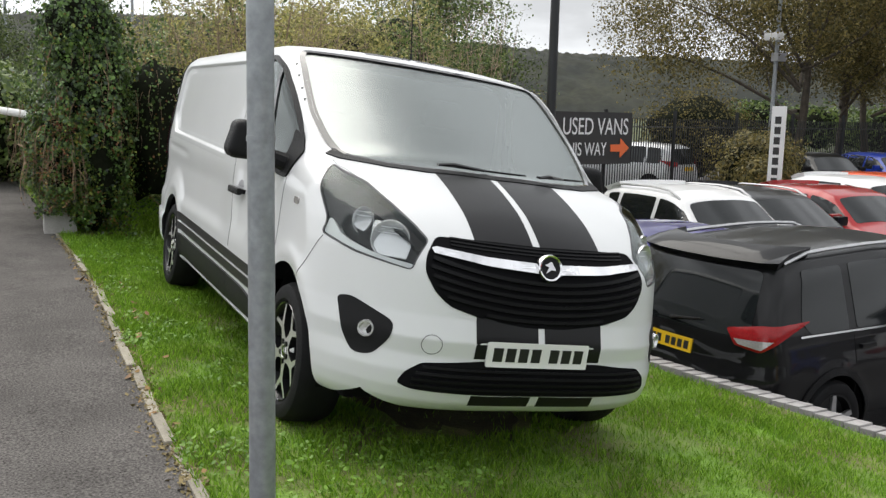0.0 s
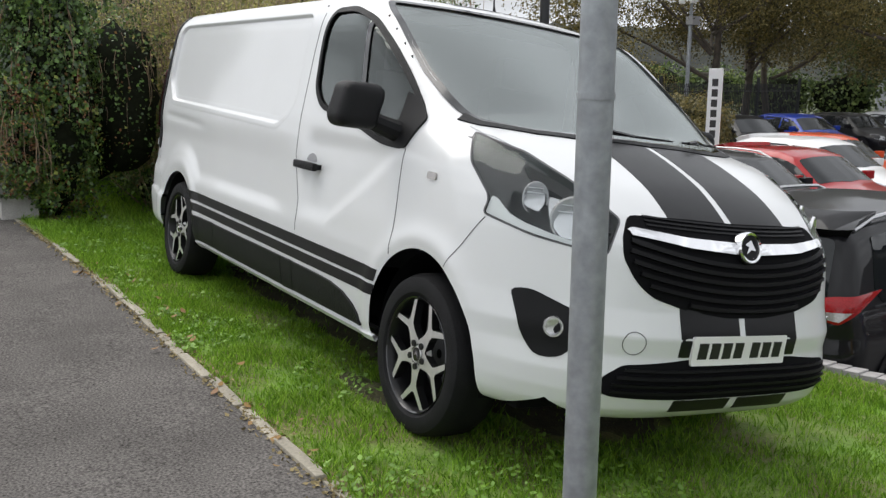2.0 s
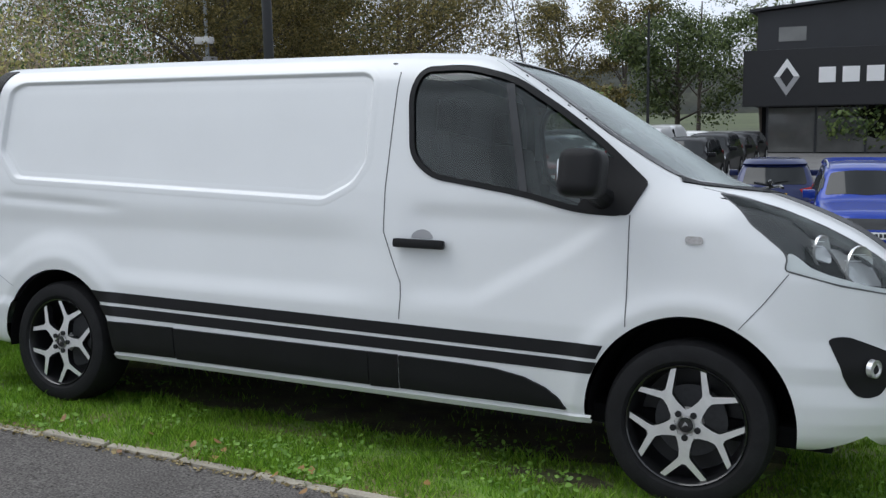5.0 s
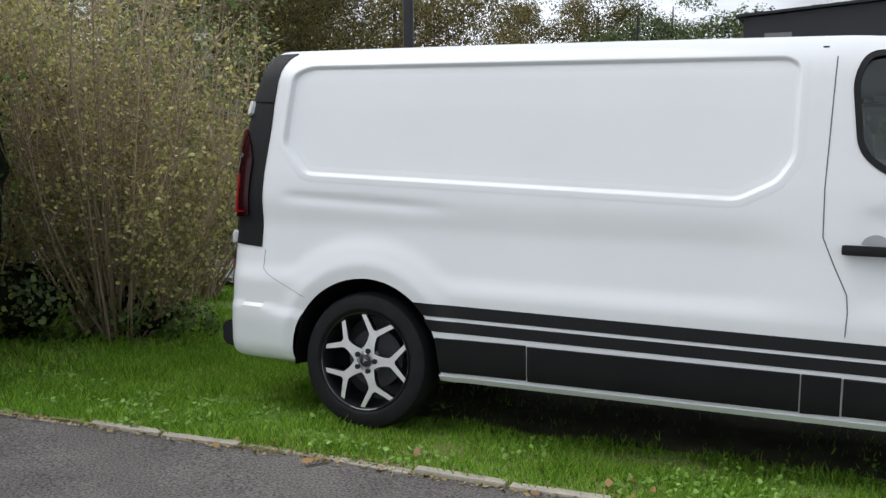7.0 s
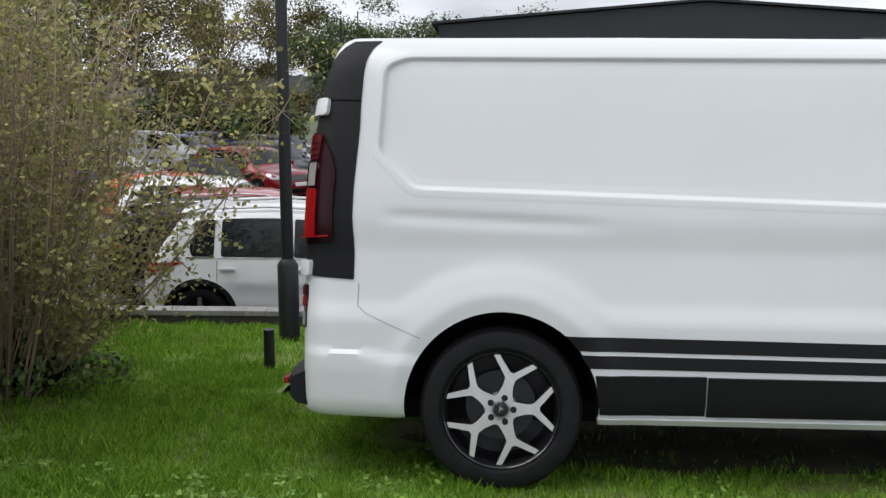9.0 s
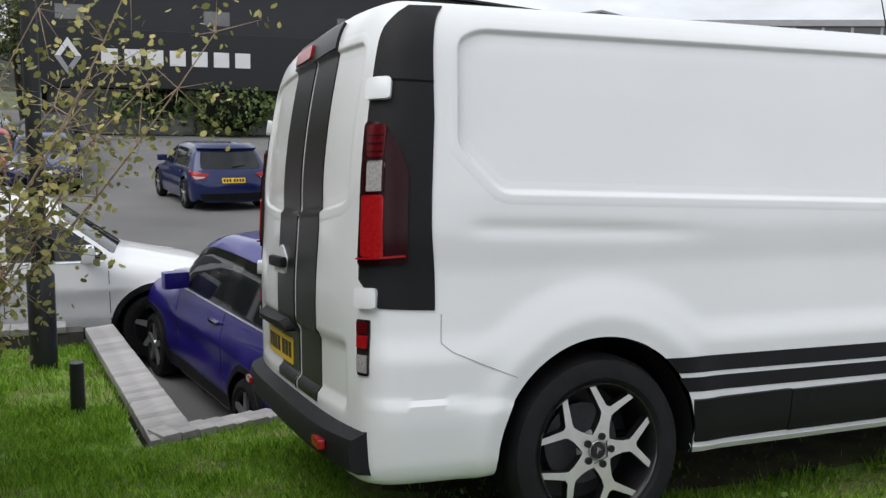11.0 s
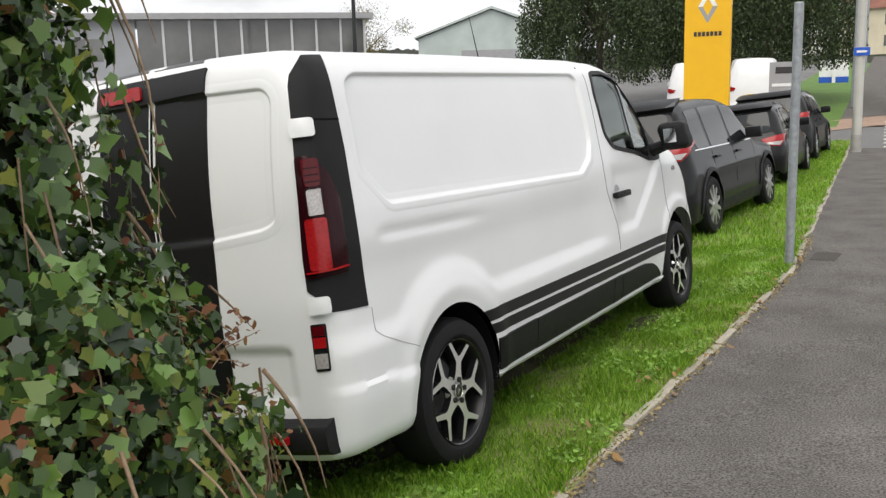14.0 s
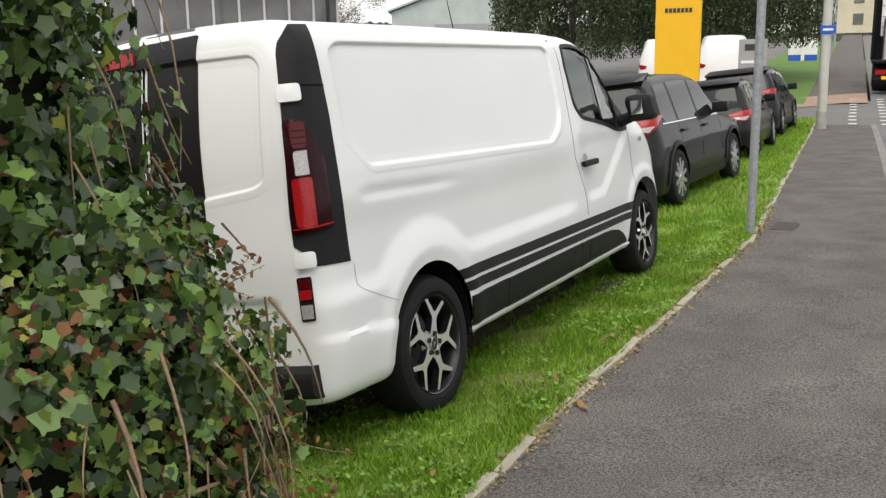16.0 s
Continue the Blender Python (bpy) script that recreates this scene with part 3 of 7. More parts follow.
WINDOW = rounded([(2.158, 1.71), (2.205, 1.826), (2.44, 1.832), (2.67, 1.772), (2.90, 1.628), (3.09, 1.488), (3.275, 1.325), (3.222, 1.176), (3.00, 1.186), (2.75, 1.248), (2.30, 1.317), (2.192, 1.41)], 0.085, 7)


def inset(poly, d):
    """The outline moved inward by d."""
    q = np.array(poly)
    t = np.roll(q, -1, 0) - np.roll(q, 1, 0)
    t /= np.maximum(np.linalg.norm(t, axis=1, keepdims=True), 1e-9)
    n = np.stack([-t[:, 1], t[:, 0]], 1)
    if inside(poly, *(q + n * 0.02).T).mean() < 0:
        n = -n
    return [tuple(w) for w in q + n * d]


WIN_HOLE = inset(WINDOW, -0.012)
SCREEN = [(2.56, 0.74), (2.64, 0.775), (2.90, 0.798), (3.10, 0.808), (3.31, 0.785), (3.46, 0.735), (3.60, 0.55), (3.655, 0.38)]
SCREEN = rounded(SCREEN + [(3.69, 0.0)] + [(x, -y) for x, y in reversed(SCREEN)] + [(2.605, -0.50), (2.642, -0.25), (2.652, 0.0), (2.642, 0.25), (2.605, 0.50)], 0.05)


def in_arch(cx, grow=0.0):
    return lambda v: (np.hypot(v[:, 0] - cx, (v[:, 2] - 0.345) * (1.0 if cx < 1 else 0.97)) < ARCH_R[cx > 1] + grow) & (np.abs(v[:, 1]) > 0.55) & (v[:, 2] < 1.0)


ARCH_R = (0.405, 0.425)


def in_window(v):
    return (inside(WINDOW, v[:, 0], v[:, 2]) > 0.0) & (np.abs(v[:, 1]) > 0.6)


def in_screen(v):
    return (inside(SCREEN, v[:, 0], v[:, 1]) > 0.0) & (v[:, 2] > 1.2)


def in_panel_edge(v):
    d = np.full(len(v), 9.0)
    near = (np.abs(v[:, 1]) > 0.7) & (v[:, 2] > 1.1) & (v[:, 2] < 1.88) & (v[:, 0] > -0.65) & (v[:, 0] < 2.08)
    d[near] = inside(PANEL, v[near, 0], v[near, 2])
    back = (v[:, 0] < -0.6) & (np.abs(v[:, 1]) < 0.8)
    d[back] = inside(RPANEL, v[back, 1], v[back, 2])
    return (d > -0.022) & (d < 0.026)


HEADLIGHT = rounded([(-0.215, 1.288), (-0.18, 1.17), (-0.085, 1.065), (-0.075, 1.035), (-0.090, 0.988), (0.12, 0.937), (0.400, 0.902), (0.425, 1.03), (0.34, 1.084), (0.20, 1.156), (0.02, 1.232)], 0.02)


def lamp_axis(s):
    return ((3.4, 0.35 * s, 0), (0.70710678, -0.70710678 * s, 0), (0.70710678, 0.70710678 * s, 0))


def lamp_uv(v):
    """Places of points across the headlight's face, on either side of the van."""
    return 0.70710678 * (v[:, 0] - 3.4) - 0.70710678 * (np.abs(v[:, 1]) - 0.35), v[:, 2]


def in_headlight(v):
    u, z = lamp_uv(v)
    return (inside(HEADLIGHT, u, z) > 0.0) & (v[:, 0] > 3.4) & (np.abs(v[:, 1]) > 0.3)


def onto(outline, u, z):
    """Moves points onto the nearest place of an outline."""
    for _ in range(2):
        d, h = inside(outline, u, z), 1e-3
        gu, gz = (inside(outline, u + h, z) - d) / h, (inside(outline, u, z + h) - d) / h
        u, z = u - d * gu, z - d * gz
    return u, z


van = new("panel_van")
tagged(van, "white long panel van with black racing stripes parked on grass", "van", kind="thing")
van.matrix_world = VAN_TILT
v, f, rim = VAN.hull(-0.50, 3.95, 0.55, 0.56, van_core, d=0.32, cell=0.017, cut=(in_arch(0.0), in_arch(3.498), in_window, in_screen, in_panel_edge, in_headlight))
# pull the arch rims onto clean curves
for cx in (0.0, 3.498):
    r0, k = ARCH_R[cx > 1], (1.0 if cx < 1 else 0.97)
    dx, dz = v[:, 0] - cx, (v[:, 2] - 0.345) * k
    r = np.hypot(dx, dz)
    near = rim & (r >= r0) & (r < r0 + 0.06) & (np.abs(v[:, 1]) > 0.6) & (v[:, 2] < 0.95)
    s = np.where(near, r0 / r, 1.0)
    v[:, 0], v[:, 2] = cx + dx * s, np.where(near, 0.345 + dz * s / k, v[:, 2])
    for side in (-1, 1):
        pick = near & (v[:, 1] * side > 0)
        v[pick] = VAN.lay(v[pick][:, [0, 2]], "side", side)
# and the rims of the windows and headlights
for side in (-1, 1):
    pick = rim & (v[:, 1] * side > 0.6) & (np.abs(inside(WINDOW, v[:, 0], v[:, 2])) < 0.045)
    x1, z1 = onto(WINDOW, v[pick, 0], v[pick, 2])
    v[pick] = VAN.lay(np.stack([x1, z1], 1), "side", side)
    u, z = lamp_uv(v)
    pick = rim & (v[:, 1] * side > 0.3) & (v[:, 0] > 3.4) & (np.abs(inside(HEADLIGHT, u, z)) < 0.045)
    u1, z1 = onto(HEADLIGHT, u[pick], z[pick])
    v[pick] = VAN.lay(np.stack([u1, z1], 1), lamp_axis(side))
pick = rim & (v[:, 2] > 1.2) & (np.abs(inside(SCREEN, v[:, 0], v[:, 1])) < 0.085) & (np.abs(v[:, 1]) < 0.90) & (np.abs(inside(WINDOW, v[:, 0], v[:, 2])) > 0.012)
x1, y1 = onto(SCREEN, v[pick, 0], v[pick, 1])
v[pick] = VAN.lay(np.stack([x1, y1], 1), "top")
weld("body", v, f, WHITE, van, "glossy white steel van body", dist=0.002)

# crisp pressed edges of the side and back panels
def pressed(outline, axis, sign):
    ring = np.array(outline)
    seg = np.linalg.norm(np.roll(ring, -1, 0) - ring, axis=1)
    ring = np.concatenate([a + (b - a) * np.arange(max(1, int(d / 0.03)))[:, None] / max(1, int(d / 0.03)) for a, b, d in zip(ring, np.roll(ring, -1, 0), seg)])
    rows = [VAN.lay(np.array(inset(ring, q)), axis, sign, -0.0015 if abs(q) > 0.045 else 0.0008) for q in (-0.048, -0.036, -0.022, -0.012, -0.008, -0.004, 0.0, 0.004, 0.008, 0.012, 0.018, 0.034, 0.052)]
    k, m = len(ring), len(rows)
    fs = [(i * k + j, i * k + (j + 1) % k, (i + 1) * k + (j + 1) % k, (i + 1) * k + j) for i in range(m - 1) for j in range(k)]
    ev, ef = VAN.oriented(np.concatenate(rows), fs, axis, sign)
    raw("pressed_edge", ev, ef, WHITE, van, smooth=True, angle=80)


pressed(PANEL, "side", -1)
pressed(PANEL, "side", 1)
pressed(RPANEL, "rear", 1)

# glass, trim, lamps and wheels of the van
H = 0.70710678


def mirrored(line, s):
    return [(a * s, b) for a, b in line]


lv, lf, _ = Skin(lambda p: van_field(p) + 0.03, mid=(1.5, 0, 0.8)).hull(-0.45, 3.7, 0.5, 0.6, lambda x: van_core(x) - 0.03, d=0.25, cell=0.05, cut=(in_window, in_screen, in_arch(3.498, 0.06), lambda q: (q[:, 0] < 2.05) | (q[:, 0] > 3.95)))
weld("cabin_lining", lv, lf, TRIMGREY, van, "dark grey cab lining")
part("bulkhead", box(2.03, 2.06, -0.84, 0.84, 0.45, 1.86, 0.01), TRIMGREY, van)
part("underbody", box(-0.72, 4.05, -0.80, 0.80, 0.27, 0.36, 0.02), DARK, van, "black underbody")
for cy in (-0.38, 0.36):
    seat = part("seat", box(2.30, 2.82, cy - 0.24, cy + 0.24, 0.78, 0.98, 0.05), SEATCLOTH, van)
    bm = box(-0.06, 0.07, -0.24, 0.24, 0.0, 0.64, 0.05)
    bmesh.ops.transform(bm, matrix=pose(2.30, cy, 0.92, 0, -12, 0), verts=bm.verts)
    part("backrest", bm, SEATCLOTH, seat)
    part("headrest", box(2.10, 2.20, cy - 0.13, cy + 0.13, 1.56, 1.74, 0.04), SEATCLOTH, seat)
bm = box(3.02, 3.46, -0.80, 0.80, 0.86, 1.24, 0.06)
part("dashboard", bm, TRIMGREY, van, smooth=True)
bm = bmesh.new()
ring = [pose(2.92, -0.38, 1.17, 0, -62, 0) @ Vector((0.185 * math.cos(a), 0.185 * math.sin(a), 0)) for a in np.linspace(0, 2 * math.pi, 33)]
wheel_rim = part("steering_wheel", tube(ring, 0.014, 8, caps=False), PLASTIC, van, smooth=True)
part("steering_column", tube([(2.92, -0.38, 1.17), (3.12, -0.38, 1.06)], 0.05), PLASTIC, wheel_rim)

panel("windscreen", VAN, SCREEN, "top", WSGLASS, van, offset=-0.004, depth=0.001, label="pale green windscreen glass reflecting the sky").visible_shadow = False
for s in (-1, 1):
    band("pillar_skin", VAN, [(2.56, 0.768 * s), (2.64, 0.803 * s), (2.75, 0.815 * s), (2.90, 0.828 * s), (3.10, 0.834 * s), (3.18, 0.828 * s)], 0.068, "top", WHITE, van, offset=0.0042, cell=0.02)
band("windscreen_surround", VAN, inset(SCREEN, 0.004), 0.034, "top", GLOSS, van, offset=0.005, cell=0.02, closed=True)
band("cowl", VAN, [(3.40, -0.785), (3.485, -0.745), (3.622, -0.555), (3.678, -0.38), (3.712, 0.0), (3.678, 0.38), (3.622, 0.555), (3.485, 0.745), (3.40, 0.785)], 0.055, "top", PLASTIC, van, offset=0.006)
for y0, y1 in ((-0.30, 0.20), (0.28, 0.66)):
    line = [(3.655 - 0.42 * abs(y) ** 2 + 0.012, y) for y in np.linspace(y0, y1, 9)]
    pts = VAN.lay(line, "top", offset=0.022)
    wiper = part("wiper", tube(pts.tolist(), [0.006] * 8 + [0.004], 6), PLASTIC, van)
    part("wiper_arm", tube([pts[4], pts[1] + np.array((0.05, 0, 0.012)), (pts[0] + np.array((0.06, -0.02, 0.0)))], 0.008, 6), GLOSS, wiper)

for s in (-1, 1):
    panel("side_window", VAN, WIN_HOLE, "side", GLASS, van, s, offset=-0.006, depth=0.001, label="dark side window glass").visible_shadow = False
    band("window_seal", VAN, inset(WINDOW, 0.008), 0.026, "side", PLASTIC, van, s, offset=0.006, cell=0.02, closed=True)
    band("window_divider", VAN, [(2.652, 1.745), (2.757, 1.262)], 0.036, "side", GLOSS, van, s, offset=0.001)
    panel("mirror_base", VAN, rounded([(3.10, 1.43), (3.20, 1.395), (3.292, 1.315), (3.225, 1.178), (2.99, 1.186), (3.03, 1.25), (3.10, 1.30)], 0.02), "side", PLASTIC, van, s, offset=0.010)
    reach = 1.115 if s < 0 else 0.935
    bm = box(2.985, 3.165, -0.10, 0.10, 1.24, 1.44, 0.0)
    bmesh.ops.bevel(bm, geom=list(bm.edges), offset=0.06, segments=5, affect="EDGES", profile=0.6)
    for q in bm.verts:
        q.co.y = s * reach + q.co.y + (0.02 * s if q.co.z < 1.30 else 0)
        q.co.x += 0.04 * (abs(q.co.y) - 1.0)
    mirror = part("door_mirror", bm, PLASTIC, van, "black plastic door mirror", smooth=True, angle=50)
    part("mirror_glass", box(2.982, 2.9865, s * reach - 0.045, s * reach + 0.045, 1.295, 1.395, 0.001), CHROME, mirror)
    part("mirror_arm", tube([(3.12, s * 0.88, 1.235), (3.10, s * 0.98, 1.262), (3.09, s * 1.06, 1.285)], [0.055, 0.045, 0.04], 10), PLASTIC, mirror, smooth=True)
    panel("side_stripe", VAN, [(0.262, 0.655), (3.150, 0.632), (3.122, 0.574), (0.318, 0.596)], "side", STRIPE, van, s, offset=0.004)
    panel("side_stripe", VAN, [(0.322, 0.578), (3.126, 0.559), (3.102, 0.508), (0.362, 0.524)], "side", STRIPE, van, s, offset=0.004)
    for x0, x1 in ((0.387, 0.838), (0.846, 2.02), (2.026, 2.178)):
        panel("sill_cladding", VAN, [(x0, 0.494), (x1, 0.498 - 0.004 * (x1 > 1)), (x1, 0.336), (max(x0, 0.41), 0.332)], "side", PLASTIC, van, s, offset=0.012, label="black textured sill cladding")
    panel("sill_cladding", VAN, [(2.186, 0.492), (2.50, 0.490), (2.66, 0.484), (2.80, 0.462), (2.90, 0.425), (2.96, 0.385), (2.995, 0.342), (2.186, 0.338)], "side", PLASTIC, van, s, offset=0.012)
    band("sill_lip", VAN, [(0.40, 0.306), (3.10, 0.312)], 0.022, "side", WHITE, van, s, offset=0.016)
    # shut lines
    band("door_shut_line", VAN, [(2.092, 1.81), (2.088, 1.72), (2.072, 1.26), (2.076, 1.06), (2.12, 0.955), (2.178, 0.83), (2.184, 0.76), (2.180, 0.66)], 0.0045, "side", SEAM, van, s)
    band("door_shut_line", VAN, [(3.232, 1.18), (3.241, 0.72)], 0.0045, "side", SEAM, van, s)
    band("bumper_shut_line", VAN, [(3.69, 0.748), (3.78, 0.86), (3.86, 0.975)], 0.0035, "side", SEAM, van, s)
    band("bumper_shut_line", VAN, [(-0.60, 0.86), (-0.604, 0.765), (-0.57, 0.735), (-0.466, 0.688), (-0.34, 0.635)], 0.0035, "side", SOFTSEAM, van, s)
    # handle, filler and repeater
    handle = part("door_handle", box(2.148, 2.405, s * 0.982 - 0.016, s * 0.982 + 0.016, 0.992, 1.034, 0.014), PLASTIC, van, "black door handle", smooth=True)
    part("handle_mount", box(2.17, 2.39, s * 0.958 - 0.02, s * 0.958 + 0.02, 1.0, 1.026), PLASTIC, handle)
    # flat grey patch paints the shade of the scoop above the handle
    panel("handle_recess", VAN, rounded([(2.215, 1.036), (2.235, 1.068), (2.275, 1.082), (2.315, 1.068), (2.335, 1.036)], 0.02), "side", SIGNGREY, van, s, offset=0.002)
    panel("side_repeater", VAN, rounded([(3.465, 1.075), (3.535, 1.073), (3.535, 1.105), (3.465, 1.106)], 0.014), "side", CLEARLAMP, van, s, offset=0.008)
    # arch liners
    for cx, r in ((0.0, 0.403), (3.498, 0.424)):
        bm = bmesh.new()
        arc = [(cx + r * math.cos(a), 0.345 + r * math.sin(a)) for a in np.linspace(-0.16, math.pi + 0.16, 30)]
        rows = [[bm.verts.new((x, s * y, z)) for x, z in arc] for y in (0.93 if cx < 1 else 0.885, 0.50)]
        for i in range(len(arc) - 1):
            bm.faces.new((rows[0][i], rows[0][i + 1], rows[1][i + 1], rows[1][i]))
        bm.faces.new(rows[1])
        part("arch_liner", bm, DARK, van, smooth=True)
    # headlight: a dark housing sunk into the wing, bowls, light guide and a clear cover
    ax = lamp_axis(s)
    lamp = panel("headlight", VAN, HEADLIGHT, ax, LAMPGREY, van, offset=-0.050, depth=-0.049, cell=0.06, label="grey headlight with clear cover")
    panel("light_guide", VAN, rounded([(-0.066, 1.058), (-0.045, 1.056), (0.015, 1.004), (0.08, 0.980), (0.243, 0.942), (0.398, 0.926), (0.400, 0.905), (0.12, 0.943), (-0.084, 0.993)], 0.008), ax, LAMPWHITE, lamp, offset=-0.006, depth=0.035, cell=0.02)
    panel("lamp_brow", VAN, rounded([(0.03, 1.205), (0.20, 1.142), (0.35, 1.062), (0.412, 1.02), (0.405, 0.985), (0.36, 1.02), (0.20, 1.10), (0.06, 1.150)], 0.015), ax, LAMPGREY, lamp, offset=-0.020, depth=0.03, cell=0.03)
    for quad in ([(0.150, 1.105), (0.300, 1.085), (0.362, 1.020), (0.360, 0.945), (0.215, 0.955), (0.165, 1.010)], [(0.035, 1.150), (0.125, 1.150), (0.140, 1.085), (0.120, 1.030), (0.050, 1.060)]):
        panel("bezel", VAN, rounded(quad, 0.02), ax, REFLECTOR, lamp, offset=-0.034, depth=0.010, cell=0.04)
    for u, z, big, squash in ((0.262, 1.022, 0.084, 1.0), (0.100, 1.085, 0.060, 0.8)):
        c = VAN.lay([(u, z)], ax, offset=-0.026)[0]
        bm = lathe([(0.012, -0.046), (big * 0.55, -0.036), (big * 0.85, -0.016), (big, 0.0), (big * 1.05, 0.0), (big * 1.06, -0.012)], 32)
        turn = pose(c[0], c[1], c[2], 0, 0, -90 + 30 * s) @ Matrix.Diagonal((squash, 1, 1, 1))
        bmesh.ops.transform(bm, matrix=turn, verts=bm.verts)
        bowl = part("reflector", bm, REFLECTOR, lamp, "bright headlight bowl", smooth=True, angle=50)
        bm = lathe([(0.0005, -0.020), (0.014, -0.022), (0.016, -0.046)], 16)
        bmesh.ops.transform(bm, matrix=turn, verts=bm.verts)
        part("bulb", bm, CHROME, bowl, smooth=True)
        for k in range(-2, 3):
            w = big * math.sqrt(1 - (k / 3.2) ** 2) * 0.92
            bm = box(-w, w, -0.030 + 0.006 * abs(k), -0.027 + 0.006 * abs(k), k * big / 3.2 - 0.0015, k * big / 3.2 + 0.0015)
            bmesh.ops.transform(bm, matrix=turn, verts=bm.verts)
            part("flute", bm, LAMPWHITE, bowl)
    panel("headlight_lens", VAN, HEADLIGHT, ax, LENS, lamp, offset=0.001, depth=0.003, cell=0.06, label="clear headlight cover").visible_shadow = False
    band("headlight_gap", VAN, HEADLIGHT, 0.006, ax, SEAM, lamp, offset=0.0015, cell=0.02, closed=True)
    # rear corner: black trim, lamp, hinges
    ax = ((-0.3, 0.4 * s, 0), (-H, -H * s, 0), (-H, H * s, 0))
    panel("corner_trim", VAN, [(-0.118, 1.888), (-0.03, 1.886), (0.03, 1.81), (0.042, 1.765), (0.06, 1.5), (0.085, 1.1), (0.086, 0.975), (0.05, 0.94), (0.007, 0.884), (-0.149, 0.873), (-0.143, 1.5), (-0.128, 1.76)], ax, PLASTIC, van, offset=0.006, cell=0.04, label="black corner trim panel")
    band("trim_joint", VAN, [(-0.137, 1.622), (-0.03, 1.628), (0.052, 1.628)], 0.006, ax, DARK, van, offset=0.008)
    lamp = panel("tail_light", VAN, rounded([(0.060, 1.492), (0.005, 1.490), (-0.052, 1.415), (-0.082, 1.32), (-0.080, 1.03), (0.082, 1.020)], 0.02), ax, DARKRED, van, offset=0.016, cell=0.03, puff=0.008, label="tall red tail light")
    for name, z0, z1, m in (("brake_lens", 1.372, 1.478, MIDRED), ("reverse_lens", 1.262, 1.362, CLEARLAMP), ("tail_lens", 1.052, 1.252, RED)):
        panel(name, VAN, rounded([(-0.014, z0), (0.058 - 0.02 * (z0 > 1.3) - 0.018 * (name == "reverse_lens"), z0), (0.054 - 0.012 * (z0 > 1.3) - 0.018 * (name == "reverse_lens"), z1), (-0.018, z1)], 0.012), ax, m, lamp, offset=0.026, cell=0.03)
    for k in range(3):
        band("lens_rib", VAN, [(-0.012, 1.39 + 0.026 * k), (0.036, 1.39 + 0.026 * k)], 0.004, ax, DARKRED, lamp, offset=0.028)
    band("reverse_rim", VAN, [(-0.014, 1.260), (0.040, 1.260), (0.040, 1.364), (-0.014, 1.364)], 0.006, ax, DARKRED, lamp, offset=0.029, closed=True)
    band("tail_light_edge", VAN, [(-0.07, 1.058), (0.0, 1.05), (0.07, 1.045)], 0.006, ax, RED, lamp, offset=0.034)
    for z0, z1, u0, u1 in ((1.562, 1.634, -0.024, 0.060), (0.884, 0.95, 0.010, 0.086)):
        panel("door_hinge", VAN, rounded([(u0, z0), (u1, z0), (u1, z1), (u0, z1)], 0.015), ax, WHITE, van, offset=0.024, cell=0.03, puff=0.006)
    low = panel("rear_fog_light", VAN, rounded([(0.040, 0.662), (0.094, 0.660), (0.094, 0.846), (0.036, 0.846)], 0.008), ax, GLOSS, van, offset=0.006, cell=0.03)
    for name, z0, z1, m in (("fog_lens", 0.800, 0.838, MIDRED), ("fog_lens", 0.752, 0.794, RED), ("reverse_lens", 0.672, 0.730, CLEARLAMP)):
        panel(name, VAN, [(0.046, z0), (0.088, z0), (0.088, z1), (0.044, z1)], ax, m, low, offset=0.012, cell=0.03)

# bonnet and nose
for y0, y1 in ((-0.338, -0.048), (-0.010, 0.326)):
    ys = np.linspace(y0, y1, 5)
    panel("bonnet_stripe", VAN, [(3.70 - 0.42 * y0 * y0, y0), (3.70 - 0.42 * y1 * y1, y1)] + [(4.285 - 0.52 * y * y, y) for y in ys[::-1]], "top", STRIPE, van, offset=0.0022, cell=0.04)
    panel("roof_stripe", VAN, [(-0.715, y0), (-0.715, y1), (2.50, y1), (2.50, y0)], "top", STRIPE, van, offset=0.0022, cell=0.06)
for s in (-1, 1):
    band("bonnet_shut_line", VAN, [(3.50, 0.80 * s), (3.60, 0.80 * s), (3.74, 0.755 * s)], 0.004, "top", SOFTSEAM, van)
GRILLE = [(-0.515, 1.050), (-0.572, 0.965), (-0.578, 0.905), (-0.532, 0.82), (-0.465, 0.766), (-0.305, 0.722), (-0.10, 0.698)]
GRILLE = GRILLE + [(-y, z) for y, z in reversed(GRILLE)] + [(0.25, 1.052), (0.0, 1.048), (-0.25, 1.052)]
grille = panel("grille", VAN, rounded(GRILLE, 0.03), "front", DARK, van, offset=0.003, cell=0.04, label="black slatted front grille")
for k in range(6):
    zc = 0.895 - 0.034 * k
    half = next(h for h in np.linspace(0.57, 0.05, 60) if inside(GRILLE, np.array([h]), np.array([zc + 0.22 * h * h]))[0] > 0.022)
    band("grille_slat", VAN, [(y, zc + 0.22 * y * y) for y in np.linspace(-half, half, 25)], 0.015, "front", GRILLEBLACK, grille, offset=0.018)
for zc in (1.038, 1.024, 1.010):
    band("grille_mesh", VAN, [(y, zc + 0.05 * y * y) for y in np.linspace(-0.455, 0.455, 25)], 0.006, "front", GRILLEBLACK, grille, offset=0.008)
for s in (-1, 1):
    panel("chrome_bar", VAN, mirrored([(0.055, 0.936), (0.055, 0.972), (0.30, 0.979), (0.525, 1.000), (0.545, 0.994), (0.538, 0.974), (0.34, 0.950)], s), "front", CHROME, grille, offset=0.022, cell=0.03, puff=0.010)
c = VAN.lay([(-0.005, 0.955)], "front", offset=0.024)[0]
